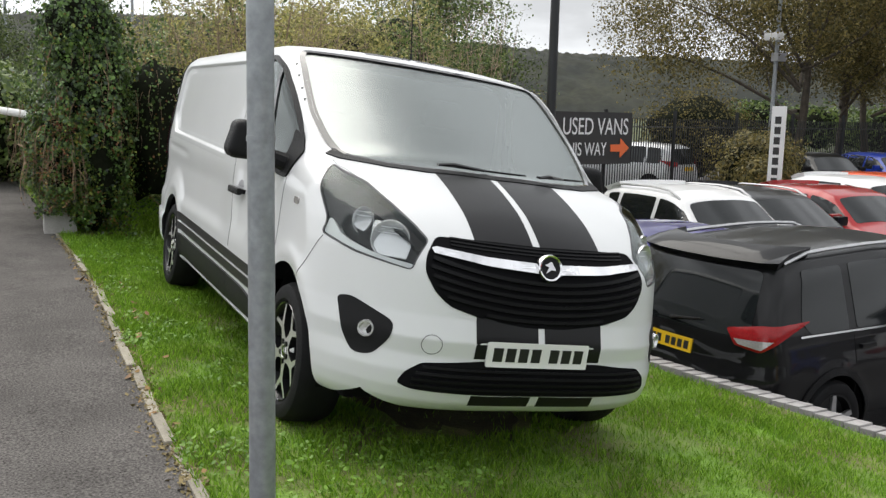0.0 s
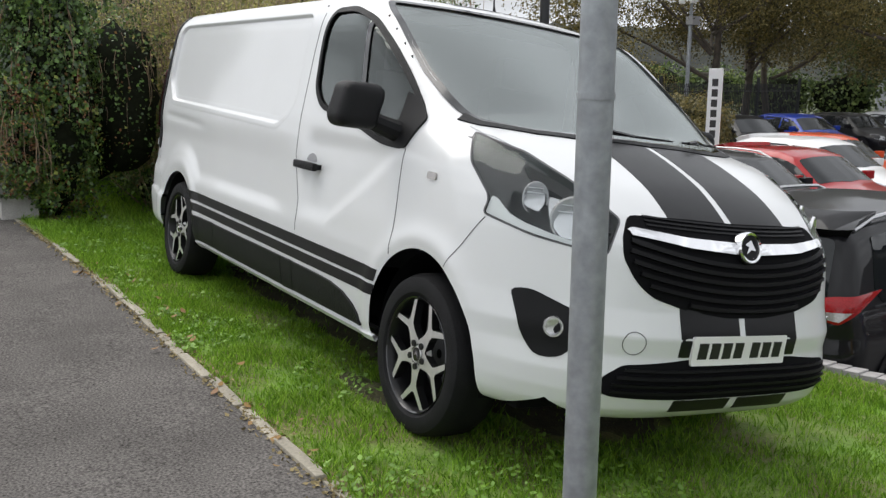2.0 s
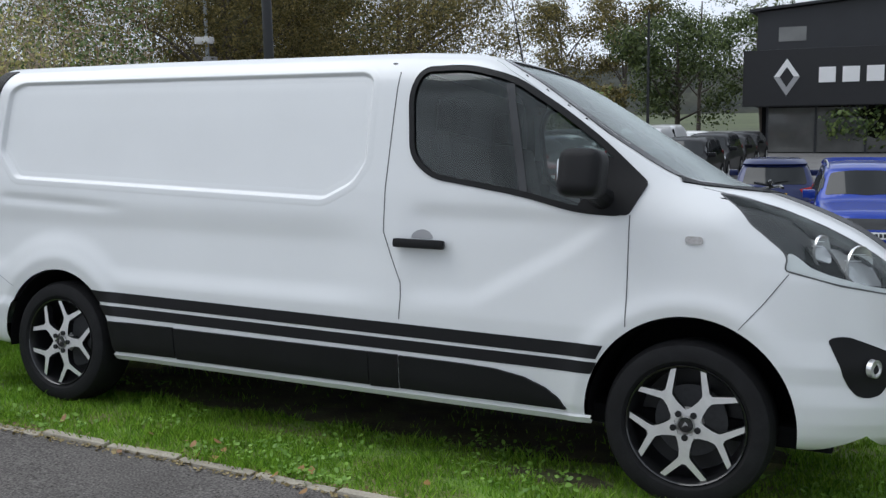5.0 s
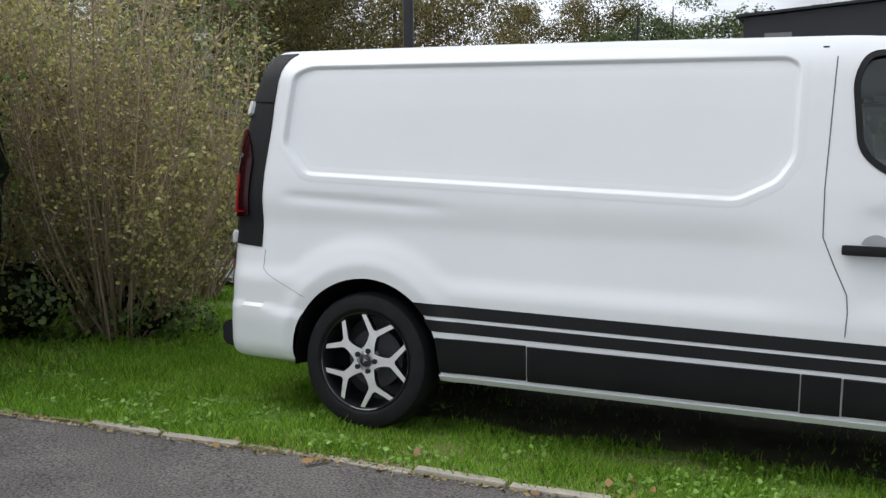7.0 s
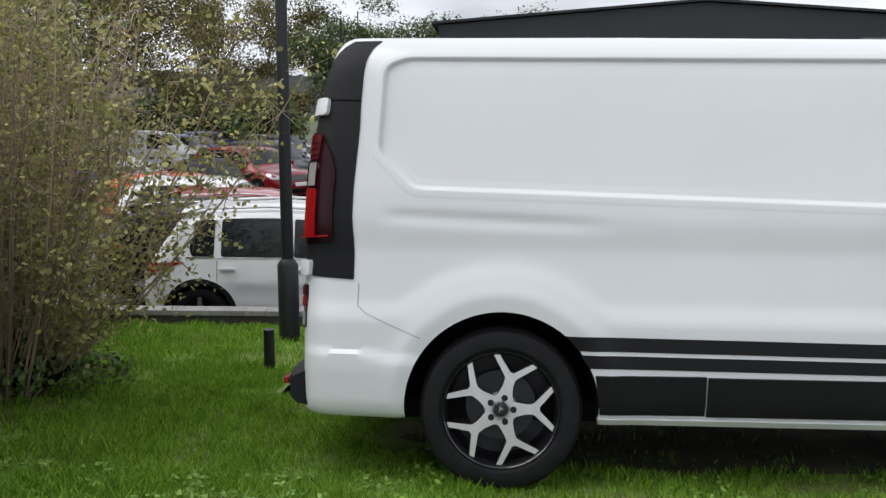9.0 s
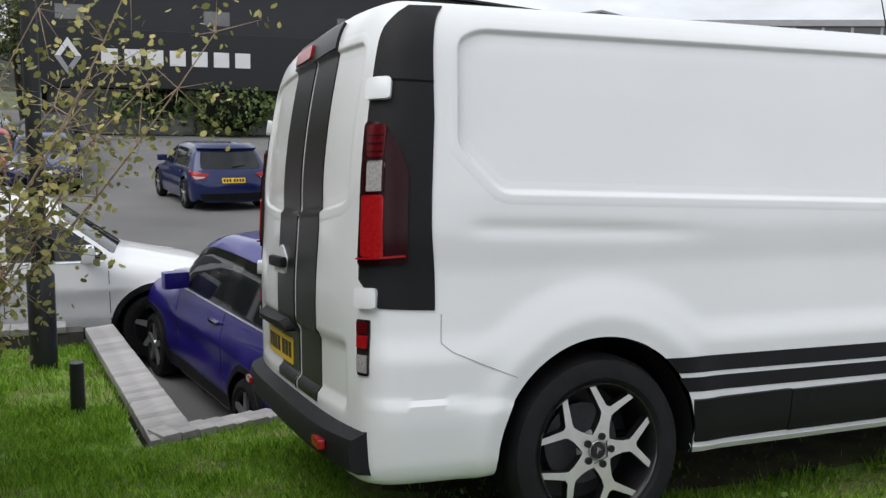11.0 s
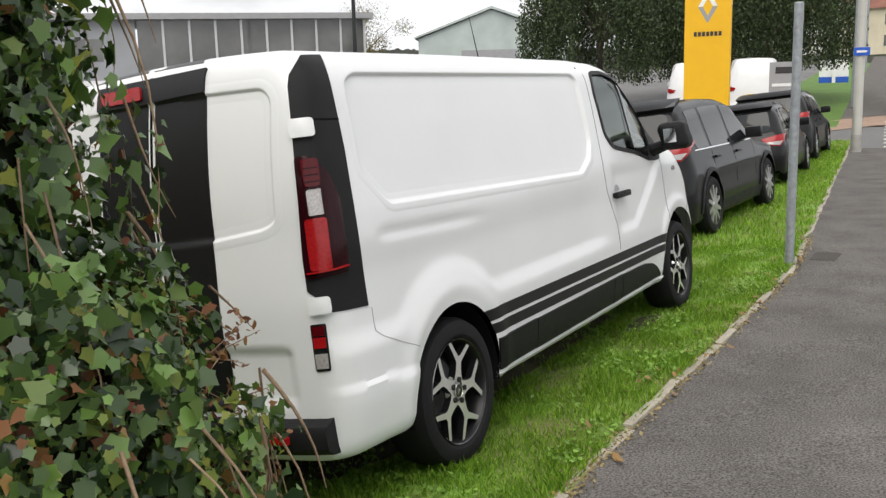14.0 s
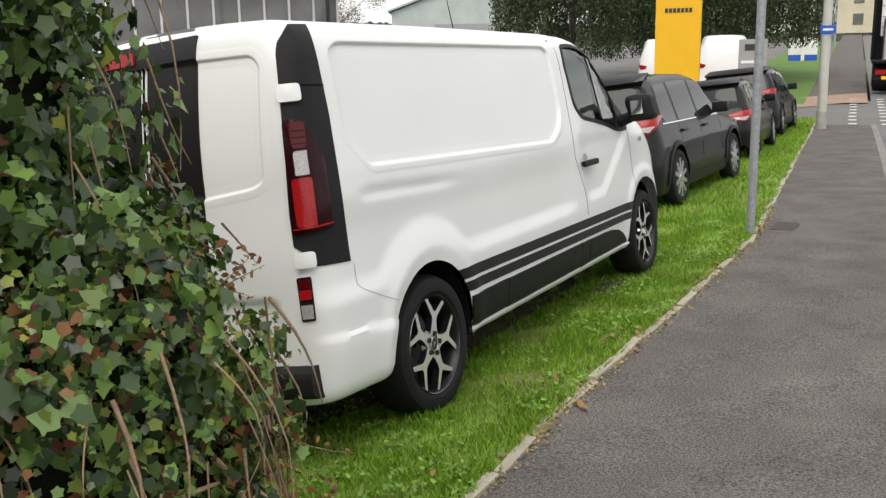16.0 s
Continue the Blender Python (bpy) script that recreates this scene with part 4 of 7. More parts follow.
turn = pose(c[0], c[1], c[2], 0, -14, 0) @ Matrix.Rotation(radians(-90), 4, "Z")
bm = lathe([(0.046, 0.000), (0.050, 0.014), (0.058, 0.018), (0.063, 0.010), (0.063, -0.02)], 40)
bmesh.ops.transform(bm, matrix=turn, verts=bm.verts)
badge = part("badge", bm, CHROME, grille, "round chrome badge", smooth=True)
bm = lathe([(0.0005, 0.006), (0.047, 0.004)], 32)
bmesh.ops.transform(bm, matrix=turn, verts=bm.verts)
part("badge_face", bm, LAMPGREY, badge)
bm = prism([(-0.030, -0.010), (-0.005, 0.030), (0.030, 0.012), (0.008, 0.004), (0.022, -0.026), (-0.004, -0.008)], 0.006, 0.012)
bmesh.ops.transform(bm, matrix=turn, verts=bm.verts)
part("badge_emblem", bm, CHROME, badge)
for y0, y1 in ((-0.345, -0.037), (-0.003, 0.303)):
    panel("nose_stripe", VAN, [(y0, 0.553), (y1, 0.553), (y1, 0.708 + 0.06 * abs(y1) ** 1.2), (y0, 0.708 + 0.12 * abs(y0) ** 1.2)], "front", STRIPE, van, offset=0.0022, cell=0.04)
    panel("nose_stripe", VAN, [(y0 + 0.01, 0.338), (y1, 0.338), (y1, 0.388), (y0 + 0.01, 0.388)], "front", STRIPE, van, offset=0.0022, cell=0.04)
LOW = [(-0.655, 0.415), (-0.632, 0.470), (-0.567, 0.518), (-0.29, 0.545)]
LOW = LOW + [(-y, z) for y, z in reversed(LOW)] + [(0.60, 0.398), (0.3, 0.393), (-0.3, 0.393), (-0.60, 0.398)]
low = panel("lower_intake", VAN, rounded(LOW, 0.02), "front", DARK, van, offset=0.003, cell=0.04, label="black lower air intake")
for zc in (0.420, 0.447, 0.474, 0.501):
    half = 0.60 - 0.9 * max(0.0, zc - 0.46)
    band("intake_slat", VAN, [(y, zc) for y in np.linspace(-half, half, 19)], 0.010, "front", GRILLEBLACK, low, offset=0.014)
plate = panel("number_plate", VAN, rounded([(-0.292, 0.522), (0.228, 0.522), (0.228, 0.633), (-0.292, 0.633)], 0.008), "front", PLATEW, van, offset=0.012, label="white front number plate")
for k, y in enumerate((-0.262, -0.198, -0.134, -0.070, 0.024, 0.088, 0.152)):
    panel("plate_bar", VAN, [(y, 0.546), (y + 0.046, 0.546), (y + 0.046, 0.612), (y, 0.612)], "front", PLATEBAR, plate, offset=0.014)
for s in (-1, 1):
    fog = panel("fog_light_surround", VAN, rounded(mirrored([(-0.868, 0.735), (-0.825, 0.746), (-0.680, 0.672), (-0.698, 0.590), (-0.748, 0.514), (-0.812, 0.503), (-0.854, 0.60)], -s), 0.03), "front", PLASTIC, van, offset=0.003, cell=0.03, label="black fog light surround")
    c = VAN.lay([(s * 0.775, 0.622)], "front", offset=0.006)[0]
    bm = lathe([(0.0005, -0.004), (0.024, -0.002), (0.029, 0.010), (0.036, 0.010), (0.038, -0.01)], 28)
    bmesh.ops.transform(bm, matrix=pose(c[0], c[1], c[2], 0, 0, -90 + 32 * s), verts=bm.verts)
    part("fog_light", bm, REFLECTOR, fog, "round fog light", smooth=True)
ringp = [(-0.535 + 0.042 * math.cos(a), 0.600 + 0.042 * math.sin(a)) for a in np.linspace(0, 2 * math.pi, 25)[:-1]]
band("towing_eye_cover", VAN, ringp, 0.003, "front", SEAM, van, closed=True, cell=0.02)

# back doors
for y0, y1 in ((-0.385, -0.088), (-0.046, 0.262)):
    panel("rear_stripe", VAN, [(y0, 0.49), (y1, 0.49), (y1, 1.885), (y0, 1.885)], "rear", STRIPE, van, offset=0.005, cell=0.014)
band("door_centre_line", VAN, [(-0.067, 0.485), (-0.067, 1.90)], 0.034, "rear", WHITE, van, offset=0.0056)
band("door_seal", VAN, [(-0.067, 0.485), (-0.067, 1.90)], 0.013, "rear", DARK, van, offset=0.008)
spoiler = panel("roof_end_trim", VAN, [(-0.385, 1.80), (0.262, 1.80), (0.262, 1.895), (-0.385, 1.895)], "rear", STRIPE, van, offset=0.012, cell=0.04)
panel("high_brake_light", VAN, rounded([(-0.03, 1.812), (0.225, 1.812), (0.238, 1.868), (-0.02, 1.868)], 0.012), "rear", RED, van, offset=0.022, cell=0.04)
panel("plate_lamp_bar", VAN, rounded([(0.025, 0.700), (0.655, 0.700), (0.640, 0.752), (0.045, 0.757)], 0.02), "rear", PLASTIC, van, offset=0.045, cell=0.04, depth=0.06, puff=0.01)
plate = panel("number_plate", VAN, rounded([(0.062, 0.556), (0.582, 0.556), (0.582, 0.667), (0.062, 0.667)], 0.008), "rear", PLATEY, van, offset=0.008, label="yellow rear number plate")
for y in (0.088, 0.152, 0.216, 0.310, 0.374, 0.438, 0.502):
    panel("plate_bar", VAN, [(y, 0.580), (y + 0.046, 0.580), (y + 0.046, 0.646), (y, 0.646)], "rear", PLATEBAR, plate, offset=0.010)
panel("handle_plate", VAN, rounded([(0.085, 0.935), (0.30, 0.935), (0.315, 1.0), (0.24, 1.035), (0.19, 1.058), (0.14, 1.04), (0.075, 1.0)], 0.02), "rear", WHITE, van, offset=0.012, cell=0.03)
part("rear_handle", box(-0.918, -0.885, 0.07, 0.31, 0.962, 1.008, 0.016), PLASTIC, van, "black rear door handle", smooth=True)
bm = bmesh.new()
rows = []
for y in np.linspace(-0.86, 0.86, 31):
    k = 0.055 * (abs(y) / 0.86) ** 5
    prof = [(-0.80, 0.325), (-0.925 + k, 0.335), (-0.952 + k, 0.36), (-0.957 + k, 0.425), (-0.945 + k, 0.452), (-0.80, 0.492)]
    rows.append([bm.verts.new((x, y, z)) for x, z in prof])
for a, b in zip(rows, rows[1:]):
    for k in range(5):
        bm.faces.new((a[k], a[k + 1], b[k + 1], b[k]))
bm.faces.new(rows[0]), bm.faces.new(list(reversed(rows[-1])))
bumper = part("rear_bumper", bm, PLASTIC, van, "black plastic rear bumper step", smooth=True)
for y in (-0.66, 0.62):
    part("reflector", box(-0.964, -0.94, y - 0.05, y + 0.05, 0.392, 0.424, 0.006), RED, bumper)
part("aerial", tube([(2.38, 0.0, 1.935), (2.365, 0.0, 1.99), (2.28, 0.0, 2.34)], [0.012, 0.005, 0.0025], 6), PLASTIC, van)


# wheels: black alloys with five machined Y spokes
def van_wheel():
    # outer side of the wheel faces -y; the hub is the origin
    tyre = part("wheel", lathe([(0.243, -0.100), (0.262, -0.118), (0.300, -0.122), (0.326, -0.110), (0.3425, -0.075), (0.3445, -0.03), (0.3445, 0.03), (0.342, 0.075), (0.326, 0.11), (0.25, 0.11)], 64), RUBBER, van, "low-profile black tyre", smooth=True)
    part("rim", lathe([(0.2475, -0.103), (0.240, -0.110), (0.232, -0.100), (0.222, -0.04), (0.214, 0.06), (0.02, 0.07)], 64), RIMBLACK, tyre, "gloss black rim", smooth=True)
    part("brake_disc", lathe([(0.145, 0.045), (0.150, 0.02), (0.02, 0.012)], 40), TRIMGREY, tyre, smooth=True)
    half = [(0.040, 0.040), (0.028, 0.072), (0.0215, 0.105), (0.0220, 0.132), (0.029, 0.143), (0.1040, 0.2220), (0.0880, 0.2345), (0.008, 0.162)]
    outline = half + [(-x, z) for x, z in reversed(half)]
    for k in range(5):
        bm = prism(outline, -0.098, -0.062)
        for q in bm.faces:
            q.material_index = 0 if q.normal.y < -0.9 else 1
        bmesh.ops.rotate(bm, verts=bm.verts, cent=(0, 0, 0), matrix=Matrix.Rotation(radians(180 + 72 * k), 3, "Y"))
        sp = part("spoke", bm, MACHINED, tyre)
        sp.data.materials.append(RIMBLACK)
        a = radians(90 + 36 + 72 * k)
        bm = tube([(0.052 * math.cos(a), -0.086, 0.052 * math.sin(a)), (0.052 * math.cos(a), -0.107, 0.052 * math.sin(a))], 0.0135, 10)
        part("wheel_nut", bm, RIMBLACK, tyre)
    bm = lathe([(0.0005, -0.104), (0.028, -0.103), (0.031, -0.096), (0.031, -0.08)], 28)
    part("hub_cap", bm, GLOSS, tyre, smooth=True)
    part("cap_mark", prism([(-0.014, -0.010), (0.0, 0.016), (0.014, -0.004), (0.002, 0.002)], -0.106, -0.103), CHROME, tyre)
    part("cap_ring", lathe([(0.031, -0.098), (0.0335, -0.1045), (0.0365, -0.098)], 32), MACHINED, tyre, smooth=True)
    part("rim_lip", lathe([(0.2385, -0.1085), (0.2435, -0.1125), (0.2475, -0.106)], 64), GLOSS, tyre, smooth=True)
    part("hub_face", lathe([(0.031, -0.092), (0.066, -0.090), (0.072, -0.07)], 40), MACHINED, tyre, smooth=True)
    return tyre


first = van_wheel()
first.matrix_basis = pose(0, -0.825, 0.338, 0, -20, 0)
copy_thing(first, pose(3.498, -0.825, 0.338, 0, 0, 0))
copy_thing(first, pose(0, 0.825, 0.338, 0, 0, 180))
copy_thing(first, pose(3.498, 0.825, 0.338, 0, 20, 180))

# ---- parked cars ----
BODIES = {
    # heights along the car, from the tail (0) to the nose (1), as shares of the car's height
    "suv": dict(top=[(0, .46), (.015, .62), (.03, .70), (.075, .94), (.14, .975), (.35, 1.0), (.52, .985), (.60, .95), (.735, .655), (.78, .625), (.93, .565), (.985, .49), (1, .40)], belt=.60, glass=(.10, .66)),
    "hatch": dict(top=[(0, .44), (.02, .62), (.05, .70), (.12, .93), (.20, .98), (.38, 1.0), (.50, .985), (.58, .94), (.74, .645), (.78, .62), (.93, .54), (.985, .46), (1, .38)], belt=.615, glass=(.12, .67)),
    "mini": dict(top=[(0, .46), (.012, .62), (.03, .72), (.09, .95), (.16, .985), (.36, 1.0), (.52, .985), (.585, .94), (.70, .68), (.73, .665), (.92, .60), (.985, .51), (1, .40)], belt=.63, glass=(.09, .63)),
    "van": dict(top=[(0, .40), (.01, .80), (.03, .97), (.10, .99), (.5, 1.0), (.66, .985), (.72, .94), (.84, .68), (.87, .65), (.96, .55), (.99, .46), (1, .36)], belt=.60, glass=(.58, .78)),
}


def car_wheel(parent, x, y, r, rim, spokes, low, alloy):
    s = 1 if y > 0 else -1
    n = 20 if low else 40
    w = 0.09
    tyre = part("wheel", lathe([(r * 0.70, -w), (r * 0.80, -w - 0.012), (r * 0.94, -w), (r, -w * 0.6), (r, w * 0.6), (r * 0.94, w), (r * 0.7, w)], n), RUBBER, parent, smooth=True)
    part("rim", lathe([(r * 0.70, -w - 0.002), (r * 0.66, -w), (r * 0.62, -w * 0.3), (0.01, -w * 0.1)], n), RIMBLACK if not low else TRIMGREY, tyre, smooth=True)
    if low:
        bm = bmesh.new()
        for k in range(5):
            a = radians(72 * k + 18)
            tube([(0.0, -w - 0.004, 0.0), (r * 0.67 * math.cos(a), -w - 0.002, r * 0.67 * math.sin(a))], 0.022, 4, bm)
        part("rim_spokes", bm, alloy, tyre)
    else:
        for k in range(spokes):
            a = 2 * math.pi * k / spokes
            bm = bmesh.new()
            o = [(0.018, 0.0), (0.030, r * 0.30), (0.020, r * 0.67), (-0.020, r * 0.67), (-0.030, r * 0.30), (-0.018, 0.0)]
            prism(o, -w - 0.004, -w + 0.02, bm)
            bmesh.ops.rotate(bm, verts=bm.verts, cent=(0, 0, 0), matrix=Matrix.Rotation(a, 3, "Y"))
            part("spoke", bm, alloy, tyre)
        part("hub_cap", lathe([(0.0005, -w - 0.012), (0.05, -w - 0.010), (0.06, -w + 0.01)], 20), alloy, tyre, smooth=True)
    tyre.matrix_basis = pose(x, y - s * w, r, 0, 0, 0 if s < 0 else 180)
    return tyre


def car(name, label, style, L, W, Hh, material, at, yaw, low=False, rails=None, roof=None, plate="front", r=0.34, group="", clad=False, tail="wide", spokes=5, base=0.0, lean=(0, 0)):
    """A parked car; x runs from tail to nose, the middle of its footprint is the origin."""
    b = BODIES[style]
    tx, tz = zip(*b["top"])
    xs = np.linspace(-L / 2 - 0.3, L / 2 + 0.3, 400)
    zs = np.interp((xs + L / 2) / L, tx, tz) * Hh
    k = 9
    zs = np.convolve(np.pad(zs, k // 2, mode="edge"), np.ones(k) / k, "valid")
    hw, belt, clear = W / 2, b["belt"] * Hh, 0.19 + base

    def field(p):
        x, y, z = p[:, 0], np.abs(p[:, 1]), p[:, 2]
        w = np.interp(z, [0, 0.2, 0.45, belt * 0.75, belt, Hh], [hw - 0.12, hw - 0.05, hw - 0.01, hw, hw - 0.05, hw - 0.24])
        w = w + 0.015 * np.exp(-((np.hypot(x + L * 0.30, z - r) - r - 0.06) / 0.05) ** 2) + 0.015 * np.exp(-((np.hypot(x - L * 0.30, z - r) - r - 0.06) / 0.05) ** 2)
        w = w - 0.012 * np.exp(-(((z - belt * 0.62) / 0.10) ** 2)) * (np.abs(x) < L * 0.27)
        top = (z - np.interp(x + 0.16 * y * y * np.sign(x), xs, zs) + 0.06 * (y / hw) ** 2) * 0.85
        nose = (x - L / 2 + 0.42 * (y / hw) ** 4 + 0.10 * np.clip((z - 0.5) / 0.3, -1, 1) ** 2) * 0.9
        back = (-x - L / 2 + 0.26 * (y / hw) ** 4 + 0.05 * np.clip((z - 0.55) / 0.3, -1, 1) ** 2) * 0.9
        f = smax(y - w, top, 0.13)
        f = smax(smax(f, nose, 0.10), back, 0.10)
        return smax(f, clear - z, 0.05)

    skin = Skin(field, mid=(0, 0, 0.55), reach=L)
    ob = new(name)
    tagged(ob, label, "van" if style == "van" else "car", group)
    zt = lambda x: np.interp(x, [-L / 2 + 0.35, -L * 0.32, L * 0.02, L * 0.12, L / 2 - 0.35], [0.62, Hh - 0.38, Hh - 0.38, 0.62, 0.55])  # noqa: E731
    arch = r + 0.055
    cut = [lambda v, c=c: (np.hypot(v[:, 0] - c, v[:, 2] - r) < arch) & (np.abs(v[:, 1]) > hw - 0.28) for c in (-L * 0.30, L * 0.30)] if not low else []
    v, f, rim = skin.hull(-L / 2 + 0.32, L / 2 - 0.32, hw - 0.30, 0.42, zt, d=0.26, cell=0.10 if low else 0.036, cut=cut)
    if not low:
        for c in (-L * 0.30, L * 0.30):
            dx, dz = v[:, 0] - c, v[:, 2] - r
            q = np.hypot(dx, dz)
            near = rim & (q < arch + 0.10) & (np.abs(v[:, 1]) > hw - 0.3)
            sc = np.where(near, arch / np.maximum(q, 1e-6), 1)
            v[:, 0], v[:, 2] = c + dx * sc, np.where(near, r + dz * sc, v[:, 2])
    weld("body", v, f, material, ob, dist=0.006)
    part("underbody", box(-L * 0.46, L * 0.46, -hw + 0.25, hw - 0.25, clear - 0.01, 0.42), DARK, ob)
    g0, g1 = b["glass"]
    X = lambda u: -L / 2 + u * L  # noqa: E731
    cell = 0.16 if low else 0.06
    ztop = lambda u: float(np.interp(X(u), xs, zs))  # noqa: E731
    sills = {"suv": ((.12, .245), (.265, .445), (.465, .66)), "hatch": ((.16, .24), (.26, .45), (.47, .68)), "mini": ((.10, .33), (.355, .62)), "van": ((.62, .80),)}[style]
    for s in (-1, 1):
        for u0, u1 in sills:
            us = np.linspace(u0, u1, 6)
            lower = [(X(u), belt + 0.035 + 0.03 * (0.6 - u)) for u in us]
            upper = [(X(u), max(belt + 0.06, min(Hh - 0.13, ztop(u) - 0.12))) for u in us]
            if u0 == sills[0][0] and style != "van":
                lower[0], upper[0] = (X(u0) + 0.03, lower[0][1] + 0.10), (X(u0) + 0.10, upper[0][1] - 0.06)
            panel("side_window", skin, rounded(lower + upper[::-1], 0.03, 3), "side", TINTED, ob, s, offset=0.004, cell=cell)
        if style == "mini":
            for u0, u1 in ((.315, .37), (.60, .64), (.075, .12)):
                us = [u0, u1]
                o = [(X(u), belt + 0.035 + 0.03 * (0.6 - u)) for u in us] + [(X(u), max(belt + 0.06, min(Hh - 0.13, ztop(u) - 0.12))) for u in us[::-1]]
                panel("window_pillar", skin, o, "side", GLOSS, ob, s, offset=0.0055, cell=cell)
        if not low:
            us = np.linspace(sills[0][0], sills[-1][1], 12)
            band("window_trim", skin, [(X(u), belt + 0.022 + 0.03 * (0.6 - u)) for u in us], 0.014, "side", CHROME, ob, s, offset=0.006, cell=0.1)
            for u in (sills[1][0] - 0.01, sills[-1][0] - 0.01)[: 2 if len(sills) > 2 else 1] + (sills[-1][1] + 0.01,):
                band("door_gap", skin, [(X(u), belt), (X(u) + 0.01, 0.42)], 0.007, "side", SEAM if material is WHITE else DARK, ob, s, cell=0.1)
            for u in (sills[-1][0] + 0.03, sills[-2][0] + 0.02)[: 1 if style == "mini" else 2]:
                h = skin.lay([(X(u), belt - 0.09)], "side", s, 0.018)[0]
                part("door_handle", box(h[0] - 0.09, h[0] + 0.09, h[1] - 0.018, h[1] + 0.018, h[2] - 0.016, h[2] + 0.016, 0.008), CHROME if style == "mini" else material, ob)
        for c in (-L * 0.30, L * 0.30):
            if low:
                ring = [(c + arch * math.cos(a), r + arch * math.sin(a)) for a in np.linspace(-0.25, math.pi + 0.25, 16)]
                panel("arch", skin, ring, "side", DARK, ob, s, offset=0.004, cell=0.2)
            else:
                bm = bmesh.new()
                arc = [(c + arch * math.cos(a), r + arch * math.sin(a)) for a in np.linspace(-0.2, math.pi + 0.2, 22)]
                rows = [[bm.verts.new((x, s * y, z)) for x, z in arc] for y in (hw - 0.02, hw - 0.33)]
                for i in range(len(arc) - 1):
                    bm.faces.new((rows[0][i], rows[0][i + 1], rows[1][i + 1], rows[1][i]))
                bm.faces.new(rows[1])
                part("arch_liner", bm, DARK, ob)
            if clad and not low:
                ring = [(c + (arch + 0.022) * math.cos(a), r + (arch + 0.022) * math.sin(a)) for a in np.linspace(-0.12, math.pi + 0.12, 26)]
                band("arch_trim", skin, ring, 0.05, "side", PLASTIC, ob, s, offset=0.012)
            car_wheel(ob, c, s * (hw + 0.005), r, 0.24, spokes, low, ALLOY)
        if clad:
            panel("sill_cladding", skin, [(-L * 0.30 + arch + 0.02, 0.24 + base), (L * 0.30 - arch - 0.02, 0.24 + base), (L * 0.30 - arch - 0.02, 0.36), (-L * 0.30 + arch + 0.02, 0.36)], "side", PLASTIC, ob, s, offset=0.008, cell=cell)
        mx, mz = X(sills[-1][1] - 0.035), belt + 0.10
        my = float(skin.lay([(mx, mz)], "side", s)[0][1])
        mirror = part("door_mirror", box(mx - 0.06, mx + 0.06, my + s * 0.02 if s > 0 else my - 0.24, my + 0.24 if s > 0 else my - 0.02, mz - 0.06, mz + 0.09, 0.03), material, ob, smooth=True)
        # lamps
        lz = belt * 0.86
        ax = ((L / 2 - 0.9, s * (hw - 0.75), 0), (H, -H * s, 0), (H, H * s, 0))
        head = panel("headlight", skin, rounded([(-0.26, lz + 0.03), (-0.05, lz + 0.02), (0.22, lz - 0.05), (0.20, lz - 0.15), (-0.10, lz - 0.12), (-0.26, lz - 0.03)], 0.03), ax, CARLAMP, ob, offset=0.006, cell=0.1 if low else 0.05, puff=0.012)
        if not low:
            panel("fog_light", skin, [(s * hw * 0.60, 0.46), (s * hw * 0.74, 0.46), (s * hw * 0.74, 0.54), (s * hw * 0.60, 0.54)], "front", GLOSS, ob, offset=0.006)
        ax = ((-L / 2 + 0.8, s * (hw - 0.7), 0), (-H, -H * s, 0), (-H, H * s, 0))
        tz0 = belt * {"suv": 1.11, "mini": 1.02}.get(style, 0.95)
        if tail == "wide":
            o = [(-0.34, tz0 + 0.035), (0.02, tz0 + 0.02), (0.26, tz0 - 0.03), (0.20, tz0 - 0.14), (0.02, tz0 - 0.17), (-0.12, tz0 - 0.08)]
        elif tail == "round":
            o = [(-0.06 + 0.115 * math.cos(a), tz0 - 0.10 + 0.135 * math.sin(a)) for a in np.linspace(0, 2 * math.pi, 17)[:-1]]
        else:
            o = [(-0.16, tz0 + 0.05), (0.06, tz0 + 0.05), (0.08, tz0 - 0.24), (-0.08, tz0 - 0.22)]
        lamp = panel("tail_light", skin, rounded(o, 0.02), ax, RED, ob, offset=0.012, cell=0.1 if low else 0.04, puff=0.012, label="red tail light")
        if not low:
            if tail == "wide":
                panel("reverse_lens", skin, [(-0.06, tz0 - 0.085), (0.20, tz0 - 0.095), (0.17, tz0 - 0.13), (0.02, tz0 - 0.15)], ax, CLEARLAMP, lamp, offset=0.028, cell=0.05)
            if tail == "round":
                ring = [(-0.06 + 0.125 * math.cos(a), tz0 - 0.10 + 0.145 * math.sin(a)) for a in np.linspace(0, 2 * math.pi, 33)[:-1]]
                band("lamp_ring", skin, ring, 0.022, ax, CHROME, lamp, offset=0.02, closed=True)
                panel("lamp_bar", skin, [(-0.15, tz0 - 0.115), (0.03, tz0 - 0.115), (0.03, tz0 - 0.10), (-0.15, tz0 - 0.10)], ax, MIDRED, lamp, offset=0.032, cell=0.05)
    # screens
    a0, a1 = {"suv": (.605, .725), "hatch": (.585, .73), "mini": (.588, .695), "van": (.725, .835)}[style]
    yw = hw - 0.30
    panel("windscreen", skin, rounded([(X(a0), -yw), (X(a0) + 0.03, 0), (X(a0), yw), (X(a1) - 0.10, yw + 0.10), (X(a1), 0), (X(a1) - 0.10, -yw - 0.10)], 0.06), "top", TINTED, ob, offset=0.004, cell=cell)
    zb = float(np.interp(X(.05), xs, zs))
